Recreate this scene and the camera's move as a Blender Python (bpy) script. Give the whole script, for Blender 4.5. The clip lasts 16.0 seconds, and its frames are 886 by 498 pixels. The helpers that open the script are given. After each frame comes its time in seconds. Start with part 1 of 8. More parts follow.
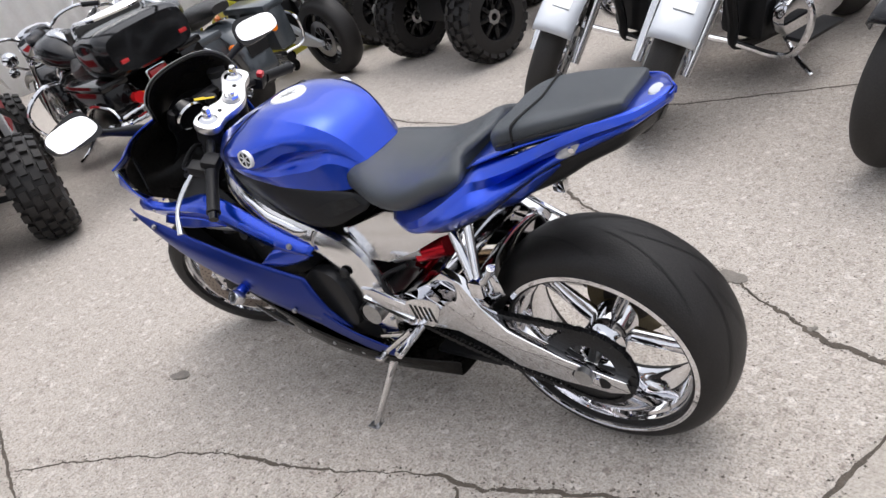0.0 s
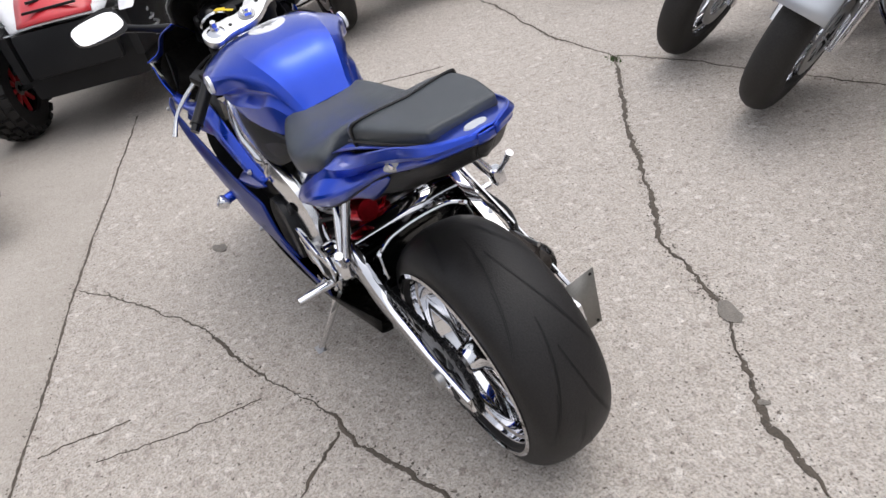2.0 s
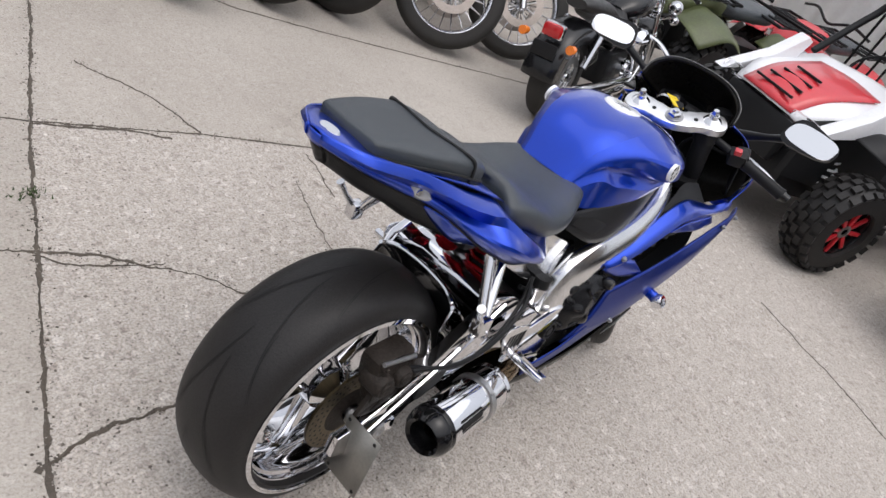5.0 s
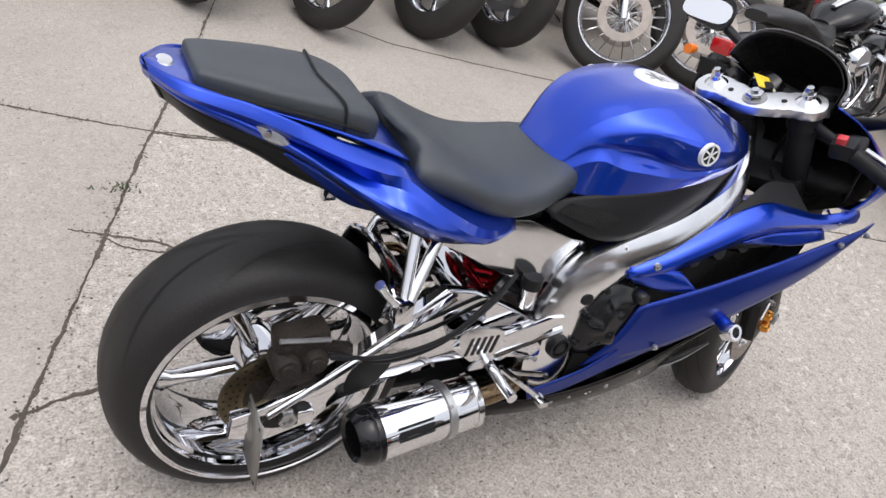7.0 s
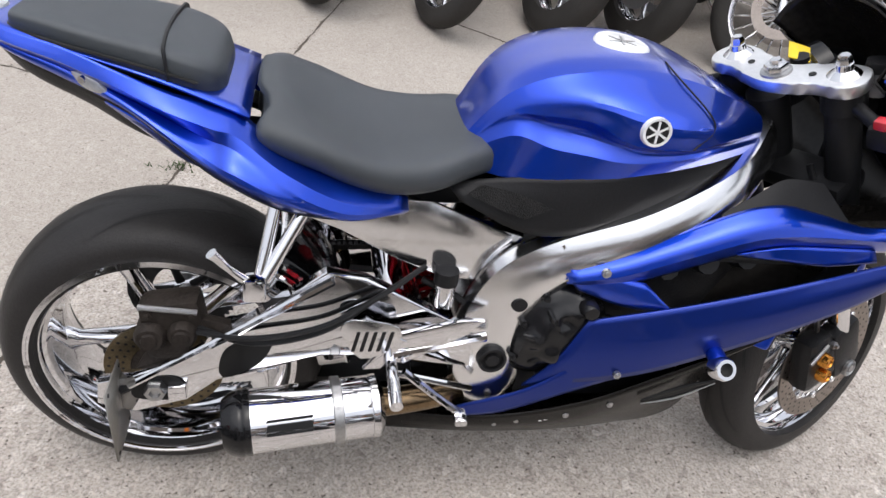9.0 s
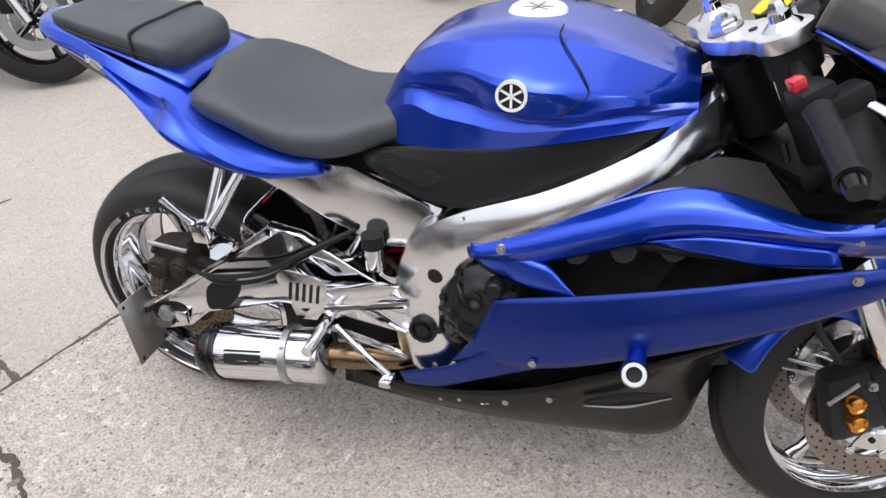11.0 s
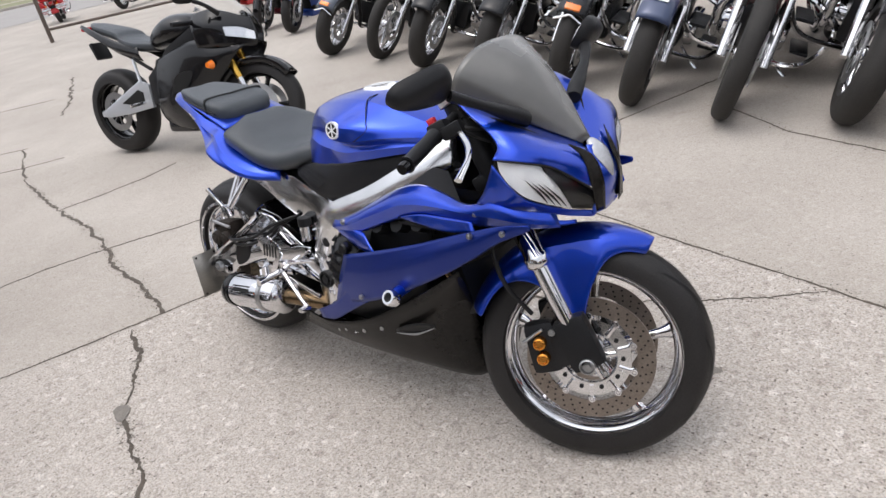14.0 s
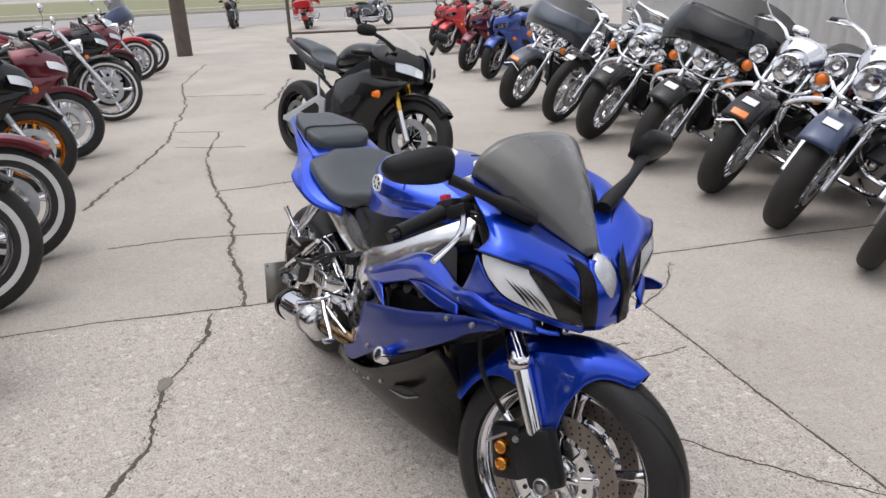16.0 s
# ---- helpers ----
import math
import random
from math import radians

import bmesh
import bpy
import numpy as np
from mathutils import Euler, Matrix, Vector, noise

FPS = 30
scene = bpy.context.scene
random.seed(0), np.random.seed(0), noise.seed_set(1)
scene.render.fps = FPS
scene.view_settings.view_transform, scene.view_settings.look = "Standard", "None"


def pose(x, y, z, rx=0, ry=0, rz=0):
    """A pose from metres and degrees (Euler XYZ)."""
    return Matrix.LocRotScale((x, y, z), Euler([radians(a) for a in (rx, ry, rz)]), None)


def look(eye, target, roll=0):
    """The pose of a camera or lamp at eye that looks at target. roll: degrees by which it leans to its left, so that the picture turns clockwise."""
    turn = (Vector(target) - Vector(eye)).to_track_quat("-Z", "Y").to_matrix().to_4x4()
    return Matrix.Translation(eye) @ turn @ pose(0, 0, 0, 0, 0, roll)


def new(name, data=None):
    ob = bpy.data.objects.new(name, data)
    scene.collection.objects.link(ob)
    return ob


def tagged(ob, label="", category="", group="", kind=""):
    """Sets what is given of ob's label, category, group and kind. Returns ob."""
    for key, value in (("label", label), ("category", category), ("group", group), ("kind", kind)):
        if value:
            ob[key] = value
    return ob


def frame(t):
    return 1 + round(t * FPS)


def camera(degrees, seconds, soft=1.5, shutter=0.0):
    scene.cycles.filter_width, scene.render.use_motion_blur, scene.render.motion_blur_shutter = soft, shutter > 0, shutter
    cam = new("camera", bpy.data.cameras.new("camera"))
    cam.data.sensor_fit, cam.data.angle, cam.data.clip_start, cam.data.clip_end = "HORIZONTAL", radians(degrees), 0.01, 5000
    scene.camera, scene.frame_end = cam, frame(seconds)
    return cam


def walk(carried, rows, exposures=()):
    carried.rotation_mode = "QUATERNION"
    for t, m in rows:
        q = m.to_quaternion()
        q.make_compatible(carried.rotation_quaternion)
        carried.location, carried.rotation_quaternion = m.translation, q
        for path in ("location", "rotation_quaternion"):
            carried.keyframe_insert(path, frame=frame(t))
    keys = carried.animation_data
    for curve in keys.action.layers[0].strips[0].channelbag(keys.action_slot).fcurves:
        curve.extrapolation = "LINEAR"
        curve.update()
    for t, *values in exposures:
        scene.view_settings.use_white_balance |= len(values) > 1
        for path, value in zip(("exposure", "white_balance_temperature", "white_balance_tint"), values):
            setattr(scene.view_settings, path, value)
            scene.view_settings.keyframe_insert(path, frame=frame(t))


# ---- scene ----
cam = camera(65.1, 16.0)
PATH = [
    (0, (-0.612, 1.174, 1.31), (0.624, -0.07, 0.349), -16.4),
    (0.5, (-0.689, 1.042, 1.285), (0.633, -0.107, 0.32), -18.4),
    (1, (-0.705, 0.856, 1.292), (0.586, -0.227, 0.214), -18.4),
    (1.5, (-0.858, 0.698, 1.298), (0.559, -0.173, 0.188), -16.5),
    (2, (-0.99, 0.53, 1.319), (0.558, -0.087, 0.212), -14.6),
    (2.5, (-0.988, 0.317, 1.316), (0.602, -0.239, 0.237), -10.6),
    (3, (-1.069, 0.113, 1.317), (0.56, -0.232, 0.208), -2.9),
    (3.5, (-1.15, -0.104, 1.349), (0.54, -0.136, 0.28), 14.3),
    (4, (-1.072, -0.228, 1.368), (0.707, 0.095, 0.513), 27.7),
    (4.5, (-0.924, -0.365, 1.394), (0.754, 0.158, 0.44), 33.8),
    (4.7, (-0.866, -0.459, 1.374), (0.717, 0.222, 0.359), 32.3),
    (6.8, (-0.269, -0.881, 1.34), (0.69, 0.434, 0.177), 20.0),
    (7, (-0.217, -0.885, 1.341), (0.664, 0.48, 0.175), 18.1),
    (7.5, (-0.102, -0.835, 1.334), (0.943, 0.437, 0.198), 19.5),
    (8, (0.083, -0.897, 1.315), (0.911, 0.464, 0.107), 17.7),
    (8.5, (0.207, -0.931, 1.308), (0.768, 0.55, 0.086), 14.5),
    (10.8, (0.974, -0.92, 1.274), (0.433, 0.573, 0.059), -5.4),
    (11, (1.04, -0.928, 1.276), (0.422, 0.529, 0.052), -6.0),
    (11.5, (1.229, -1.01, 1.28), (0.586, 0.44, 0.062), -7.1),
    (12, (1.432, -1.048, 1.301), (0.688, 0.409, 0.15), -8.8),
    (12.5, (1.625, -1.022, 1.298), (0.56, 0.319, 0.264), -12.5),
    (13, (1.787, -1.068, 1.289), (0.601, 0.159, 0.246), -14.2),
    (13.5, (1.994, -1.135, 1.309), (0.793, 0.103, 0.298), -12.4),
    (14, (2.191, -1.116, 1.317), (0.903, 0.126, 0.425), -11.7),
    (14.5, (2.354, -1.045, 1.309), (0.994, 0.143, 0.451), -9.9),
    (15, (2.348, -0.992, 1.32), (0.922, 0.123, 0.467), -6.8),
    (15.5, (2.342, -0.917, 1.33), (0.827, 0.13, 0.551), -5.6),
    (16, (2.421, -0.802, 1.331), (0.797, 0.121, 0.617), -2.0),
]
EXPOSURES = [(0, 0.4, 6200, 12), (2, 0.22, 6200, 12), (3.5, 0.06, 6200, 12), (4.5, 0.1, 6200, 12), (7, 0.32, 6200, 12), (8.5, 0.36, 6200, 12), (11, 0.5, 6200, 12), (12.5, 0.56, 6200, 12), (14.5, 0.26, 6200, 12), (16, 0.19, 6200, 12)]
walk(cam, [(t, look(eye, target, roll)) for t, eye, target, roll in PATH], EXPOSURES)

# ---- light: a bright, hazy overcast day ----
world = bpy.data.worlds.new("overcast_sky")
scene.world = world
world.use_nodes = True
wn, wl = world.node_tree.nodes, world.node_tree.links
sky = wn.new("ShaderNodeTexSky")
sky.sky_type, sky.sun_disc = "NISHITA", False
sky.sun_elevation, sky.sun_rotation = radians(76), radians(200)
sky.air_density, sky.dust_density, sky.ozone_density = 1.8, 10.0, 0.4
haze = wn.new("ShaderNodeHueSaturation")
haze.inputs["Saturation"].default_value = 0.4
wl.new(sky.outputs["Color"], haze.inputs["Color"])
cloud = wn.new("ShaderNodeMix")  # an even white cloud layer over the clear sky
cloud.data_type = "RGBA"
cloud.inputs[0].default_value = 0.55
cloud.inputs[7].default_value = (5.6, 5.7, 5.95, 1)
wl.new(haze.outputs["Color"], cloud.inputs[6])
wl.new(cloud.outputs[2], wn["Background"].inputs["Color"])
wn["Background"].inputs["Strength"].default_value = 0.15

sun_data = bpy.data.lights.new("sun", "SUN")
sun_data.energy, sun_data.angle, sun_data.color = 0.7, radians(90), (1.0, 0.98, 0.95)
sun = new("sun", sun_data)
sun.matrix_world = look((0.0, -1.6, 9.0), (0.6, 0.3, 0.0))


# ---- materials ----
def material(name, color=(0.5, 0.5, 0.5), rough=0.5, metal=0.0, coat=0.0, bump=0.0, scale=40.0, vary=0.15, coarse=3.0, **extra):
    """A surface with variation at two scales in colour and gloss, and a fine relief."""
    m = bpy.data.materials.new(name)
    m.use_nodes = True
    n, l = m.node_tree.nodes, m.node_tree.links
    b = n["Principled BSDF"]
    b.inputs["Metallic"].default_value = metal
    b.inputs["Coat Weight"].default_value = coat
    b.inputs["Coat Roughness"].default_value = 0.04
    co = n.new("ShaderNodeTexCoord")
    fine, wide = n.new("ShaderNodeTexNoise"), n.new("ShaderNodeTexNoise")
    for tex, s in ((fine, scale), (wide, coarse)):
        tex.inputs["Scale"].default_value = s
        tex.inputs["Detail"].default_value = 4
        l.new(co.outputs["Object"], tex.inputs["Vector"])
    mix = n.new("ShaderNodeMix")
    mix.data_type = "FLOAT"
    mix.inputs[0].default_value = 0.5
    l.new(fine.outputs["Fac"], mix.inputs[2])
    l.new(wide.outputs["Fac"], mix.inputs[3])
    ramp = n.new("ShaderNodeValToRGB")
    ramp.color_ramp.elements[0].position, ramp.color_ramp.elements[1].position = 0.3, 0.7
    ramp.color_ramp.elements[0].color = [c * (1 - vary) for c in color] + [1]
    ramp.color_ramp.elements[1].color = [min(1, c * (1 + vary)) for c in color] + [1]
    l.new(mix.outputs[0], ramp.inputs["Fac"])
    l.new(ramp.outputs["Color"], b.inputs["Base Color"])
    gloss = n.new("ShaderNodeMapRange")
    gloss.inputs["To Min"].default_value, gloss.inputs["To Max"].default_value = rough * 0.75, min(1, rough * 1.25)
    l.new(wide.outputs["Fac"], gloss.inputs["Value"])
    l.new(gloss.outputs["Result"], b.inputs["Roughness"])
    if bump:
        rel = n.new("ShaderNodeBump")
        rel.inputs["Strength"].default_value = bump
        rel.inputs["Distance"].default_value = 0.002
        l.new(fine.outputs["Fac"], rel.inputs["Height"])
        l.new(rel.outputs["Normal"], b.inputs["Normal"])
    for key, value in extra.items():
        b.inputs[key.replace("_", " ")].default_value = value
    return m


def flake_paint(name, color, flake=0.25, metal=0.45, rough=0.32):
    """Metallic paint: tiny glints under a clear coat."""
    m = material(name, color, rough, metal, 1.0, 0, 900.0, 0.15, 1.5)
    n, l = m.node_tree.nodes, m.node_tree.links
    b = n["Principled BSDF"]
    cells, co = n.new("ShaderNodeTexVoronoi"), n["Texture Coordinate"]
    cells.inputs["Scale"].default_value = 1400
    l.new(co.outputs["Object"], cells.inputs["Vector"])
    rel = n.new("ShaderNodeBump")
    rel.inputs["Strength"].default_value, rel.inputs["Distance"].default_value = flake, 0.0004
    l.new(cells.outputs["Color"], rel.inputs["Height"])
    l.new(rel.outputs["Normal"], b.inputs["Normal"])
    return m


BLUE = flake_paint("blue_paint", (0.005, 0.052, 0.52), 0.14, 0.85, 0.3)
BLUE.node_tree.nodes["Principled BSDF"].inputs["Coat Weight"].default_value = 0.85
# Same blue paint, with the shade on the low flanks put into its colour
BLUE_SHADED = flake_paint("shaded_blue_paint", (0.003, 0.022, 0.21), 0.1, 0.7, 0.38)
BLUE_SHADED.node_tree.nodes["Principled BSDF"].inputs["Coat Weight"].default_value = 0.25
NAVY = flake_paint("navy_paint", (0.02, 0.035, 0.09))
MAROON = flake_paint("maroon_paint", (0.13, 0.006, 0.018))
RED = flake_paint("red_paint", (0.5, 0.015, 0.02), 0.1)
SILVER_PAINT = flake_paint("silver_paint", (0.55, 0.57, 0.6))
BLACK_PAINT = flake_paint("black_paint", (0.006, 0.006, 0.007), 0.05, 0.0, 0.25)
for key, value in (("Coat Weight", 0.45), ("Specular IOR Level", 0.2)):
    BLACK_PAINT.node_tree.nodes["Principled BSDF"].inputs[key].default_value = value
SLATE_PAINT = flake_paint("slate_paint", (0.05, 0.06, 0.08))
WHITE_PAINT = material("white_plastic", (0.78, 0.78, 0.8), 0.35, 0, 0.4, 0.05, 60, 0.06)
RED_PLASTIC = material("red_plastic", (0.55, 0.02, 0.03), 0.3, 0, 0.4, 0.05, 60, 0.08)
YELLOW = material("yellow_plastic", (0.55, 0.5, 0.02), 0.35, 0, 0.4, 0.05, 60, 0.1)
ORANGE_PAINT = flake_paint("orange_paint", (0.7, 0.1, 0.02), 0.1)
CHROME = material("chrome", (0.74, 0.74, 0.76), 0.045, 1.0, 0, 0.035, 25, 0.06, 6)
POLISHED = material("polished_aluminium", (0.72, 0.72, 0.73), 0.13, 1.0, 0, 0.05, 120, 0.1, 8)
STEEL = material("dull_steel", (0.42, 0.42, 0.42), 0.38, 1.0, 0, 0.15, 150, 0.2, 12)
RUBBER = material("tyre_rubber", (0.02, 0.0185, 0.018), 0.5, 0, 0, 0.3, 260, 0.35, 9, Specular_IOR_Level=0.28)
OLD_RUBBER = material("dusty_tyre_rubber", (0.03, 0.028, 0.026), 0.7, 0, 0, 0.4, 200, 0.35, 9, Specular_IOR_Level=0.3)
PLASTIC = material("black_plastic", (0.014, 0.014, 0.015), 0.42, 0, 0, 0.2, 300, 0.2, 5, Specular_IOR_Level=0.2)
GLOSS_BLACK = material("gloss_black", (0.006, 0.006, 0.0065), 0.1, 0, 0.15, 0.0, 80, 0.2, 5, Specular_IOR_Level=0.3)
VINYL = material("seat_vinyl", (0.04, 0.047, 0.054), 0.38, 0, 0, 0.5, 900, 0.25, 7, Specular_IOR_Level=0.62)
PIPING = material("seat_piping", (0.012, 0.012, 0.012), 0.5, 0, 0, 0.1, 300, 0.2, 7)
CAST = material("cast_metal_black", (0.013, 0.013, 0.014), 0.34, 0.15, 0, 0.4, 220, 0.3, 14, Specular_IOR_Level=0.3)
BRONZE = material("gold_anodised", (0.62, 0.27, 0.05), 0.25, 1.0, 0, 0.05, 90, 0.12, 9)
DISC = material("brake_disc_steel", (0.3, 0.26, 0.23), 0.3, 1.0, 0, 0.2, 260, 0.25, 16)
PIPE = material("heat_tinted_pipe", (0.2, 0.14, 0.08), 0.25, 1.0, 0, 0.1, 120, 0.35, 18)
RED_METAL = material("red_anodised", (0.5, 0.01, 0.02), 0.25, 0.8, 0, 0.05, 90, 0.15, 9)
PLATE_METAL = material("grey_sheet_metal", (0.24, 0.23, 0.21), 0.42, 0.6, 0, 0.1, 160, 0.12, 10)
TAG_YELLOW = material("yellow_card", (0.8, 0.58, 0.03), 0.6, 0, 0, 0.1, 100, 0.06)
PAPER = material("white_sticker", (0.8, 0.8, 0.78), 0.5, 0, 0, 0.05, 80, 0.05)
PRINT = material("dark_print", (0.012, 0.012, 0.012), 0.5, 0, 0, 0, 80, 0.1, Specular_IOR_Level=0.25)
RED_LENS = material("red_lens", (0.45, 0.008, 0.01), 0.12, 0, 0.6, 0.05, 300, 0.15, 30)
AMBER_LENS = material("amber_lens", (0.85, 0.2, 0.01), 0.15, 0, 0.6, 0.05, 300, 0.15, 30)
WHITEWALL = material("whitewall_rubber", (0.62, 0.61, 0.58), 0.6, 0, 0, 0.1, 200, 0.1, 9)
LEATHER = material("saddle_leather", (0.02, 0.019, 0.018), 0.38, 0, 0, 0.4, 500, 0.25, 7)
MIRROR = material("mirror_glass", (0.92, 0.92, 0.92), 0.02, 1.0, 0, 0, 20, 0.01)
GOLD_FORK = material("gold_fork", (0.7, 0.42, 0.08), 0.22, 1.0, 0, 0, 60, 0.1)
REFLECTOR = material("lamp_reflector", (0.94, 0.95, 0.96), 0.2, 0.15, 0.3, 0.25, 60, 0.06, 20)
LAMP_BOWL = material("chrome_lamp_bowl", (0.92, 0.92, 0.93), 0.12, 1.0, 0, 0.25, 50, 0.05, 20)
LENS_WHITE = material("frosted_clear_lens", (0.45, 0.46, 0.48), 0.12, 0.3, 0.7, 0.4, 90, 0.2, 60)
HAND_POLISHED = material("hand_polished_aluminium", (0.8, 0.8, 0.81), 0.19, 1.0, 0, 0.22, 12, 0.08, 8)
ENGINE_BLACK = material("gloss_engine_black", (0.007, 0.007, 0.008), 0.22, 0, 0.1, 0.3, 140, 0.3, 14, Specular_IOR_Level=0.3)
DIRTY = material("greasy_brown_cast_metal", (0.03, 0.024, 0.02), 0.6, 0.2, 0, 0.8, 160, 0.5, 24, Specular_IOR_Level=0.25)
REAR_DISC = material("bronzed_disc_steel", (0.13, 0.105, 0.065), 0.36, 1.0, 0, 0.25, 260, 0.35, 20)
BRUSHED = material("brushed_aluminium", (0.78, 0.78, 0.78), 0.36, 1.0, 0, 0.1, 140, 0.08, 8)
MESH_STEEL = material("grey_wire_mesh", (0.028, 0.028, 0.028), 0.4, 0.8, 0, 0.9, 420, 0.5, 30)
# dusty pan plastic; also fills the dark inside the side vent
PAN_BLACK = material("dusty_plastic_and_dark_fill", (0.011, 0.01, 0.009), 0.24, 0, 0, 0.08, 90, 0.6, 6, Specular_IOR_Level=0.16)
GUNMETAL = material("gunmetal_bag", (0.06, 0.07, 0.08), 0.3, 0.3, 0.5, 0.02, 60, 0.12)


def glass(name, color, rough=0.03, alpha=1.0, trans=1.0):
    m = material(name, color, rough, 0, 0.3, 0, 40, 0.03)
    b = m.node_tree.nodes["Principled BSDF"]
    b.inputs["Transmission Weight"].default_value = trans
    b.inputs["IOR"].default_value = 1.2
    return m


CLEAR = glass("clear_lens", (0.96, 0.97, 0.98))
SMOKE = material("smoked_screen", (0.1, 0.097, 0.09), 0.26, 0, 0.6, 0, 40, 0.08)
SCREEN = glass("clear_windshield", (0.9, 0.93, 0.94), 0.04)


# ---- mesh helpers ----
def shade(me, angle=40):
    for p in me.polygons:
        p.use_smooth = True
    me.set_sharp_from_angle(angle=radians(angle))
    return me


def part(name, bm, mat, parent=None, label="", at=None, angle=40):
    """Links a bmesh (or a mesh) as one mesh object under a thing or a part."""
    if isinstance(bm, bmesh.types.BMesh):
        me = bpy.data.meshes.new(name)
        bmesh.ops.recalc_face_normals(bm, faces=bm.faces)
        bm.to_mesh(me)
        bm.free()
        shade(me, angle)
    else:
        me = bm
    if mat and not me.materials:
        me.materials.append(mat)
    ob = new(name, me)
    if me.materials and me.materials[0].name in ("clear_lens", "clear_windshield"):
        ob.visible_shadow = False
    if parent:
        ob.parent = parent
    if at is not None:
        ob.matrix_basis = at
    if label:
        ob["label"] = label
    return ob


def thing(name, label, category, m=None, group="", kind=""):
    ob = new(name)
    ob.empty_display_size = 0.1
    if m is not None:
        ob.matrix_world = m
    return tagged(ob, label, category, group, kind)


def catmull(pts, n):
    """n+1 points on a smooth curve through pts."""
    p = [Vector(q) for q in pts]
    p = [2 * p[0] - p[1]] + p + [2 * p[-1] - p[-2]]
    spans, out = len(p) - 3, []
    for i in range(n + 1):
        u = i / n * spans
        k = min(int(u), spans - 1)
        t = u - k
        a, b, c, d = p[k : k + 4]
        out.append(0.5 * (2 * b + (c - a) * t + (2 * a - 5 * b + 4 * c - d) * t * t + (3 * b - a - 3 * c + d) * t**3))
    return out


def grid_faces(bm, rows, close_u=False, close_v=False):
    vs = [[bm.verts.new(p) for p in row] for row in rows]
    for i in range(len(vs) - (0 if close_u else 1)):
        a, b = vs[i], vs[(i + 1) % len(vs)]
        for j in range(len(a) - (0 if close_v else 1)):
            k = (j + 1) % len(a)
            bm.faces.new((a[j], a[k], b[k], b[j]))
    return vs


def lathe(profile, seg=48, close=False):
    """Turned about the y axis from (radius, y) pairs."""
    bm = bmesh.new()
    rows = [[(r * math.cos(2 * math.pi * i / seg), y, r * math.sin(2 * math.pi * i / seg)) for r, y in profile] for i in range(seg)]
    grid_faces(bm, rows, True, close)
    bmesh.ops.remove_doubles(bm, verts=bm.verts, dist=1e-5)
    return bm


def tube(pts, r, seg=8, n=0, flat=1.0, bm=None):
    """A round bar along pts; r may be a list of radii. n: smooth it with n spans."""
    bm = bm or bmesh.new()
    count = len(pts)
    path = catmull(pts, n) if n else [Vector(p) for p in pts]
    rr = r if isinstance(r, (list, tuple)) else [r] * count
    radii = [float(np.interp(i / max(1, len(path) - 1) * (count - 1), range(count), rr)) for i in range(len(path))]
    side, rows = None, []
    for i, p in enumerate(path):
        d = (path[min(i + 1, len(path) - 1)] - path[max(i - 1, 0)]).normalized()
        if side is None:
            side = d.cross((0, 0, 1) if abs(d.z) < 0.9 else (1, 0, 0)).normalized()
        side = (side - d * side.dot(d)).normalized()
        up = d.cross(side)
        rows.append([p + radii[i] * (math.cos(a) * side + flat * math.sin(a) * up) for a in (2 * math.pi * j / seg for j in range(seg))])
    vs = grid_faces(bm, rows, False, True)
    bm.faces.new(vs[0]), bm.faces.new(vs[-1])
    return bm


def box(sx, sy, sz, at=(0, 0, 0), bevel=0.0, bm=None, turn=None):
    bm = bm or bmesh.new()
    m = Matrix.Translation(at) @ (turn or Matrix()) @ Matrix.Diagonal((sx, sy, sz, 1))
    made = bmesh.ops.create_cube(bm, size=1, matrix=m)["verts"]
    if bevel:
        edges = list({e for v in made for e in v.link_edges})
        bmesh.ops.bevel(bm, geom=edges, offset=bevel, segments=2, affect="EDGES", profile=0.6)
    return bm


def slab(outline, y0, y1, bevel=0.003, holes=(), bm=None):
    """A plate with an (x, z) outline between two depths in y."""
    bm = bm or bmesh.new()
    pts = [Vector((x, y0, z)) for x, z in outline]
    face = bm.faces.new([bm.verts.new(p) for p in pts])
    made = bmesh.ops.extrude_face_region(bm, geom=[face])["geom"]
    verts = [g for g in made if isinstance(g, bmesh.types.BMVert)]
    for v in verts:
        v.co.y += y1 - y0
    if bevel:
        top = [f for f in made if isinstance(f, bmesh.types.BMFace)] + [face]
        edges = list({e for f in top for e in f.edges})
        bmesh.ops.bevel(bm, geom=edges, offset=bevel, segments=2, affect="EDGES", profile=0.6)
    return bm


def smooth_outline(pts, n=6):
    """A closed outline rounded through its points."""
    p = [Vector((x, 0, z)) for x, z in pts]
    k, out = len(p), []
    for i in range(k):
        a, b, c, d = p[i - 1], p[i], p[(i + 1) % k], p[(i + 2) % k]
        for j in range(n):
            t = j / n
            q = 0.5 * (2 * b + (c - a) * t + (2 * a - 5 * b + 4 * c - d) * t * t + (3 * b - a - 3 * c + d) * t**3)
            out.append((q.x, q.z))
    return out


def skin(curves, n=24, m=12, sharp=False):
    """An open sheet through several curves, each given by the same kind of points; smooth both ways."""
    lines = [catmull(c, n) for c in curves]
    bm = bmesh.new()
    rows = []
    for j in range(n + 1):
        col = [l[j] for l in lines]
        rows.append(catmull(col, m) if not sharp else [col[0].lerp(col[-1], i / m) for i in range(m + 1)] if len(col) == 2 else col)
    grid_faces(bm, rows)
    return bm


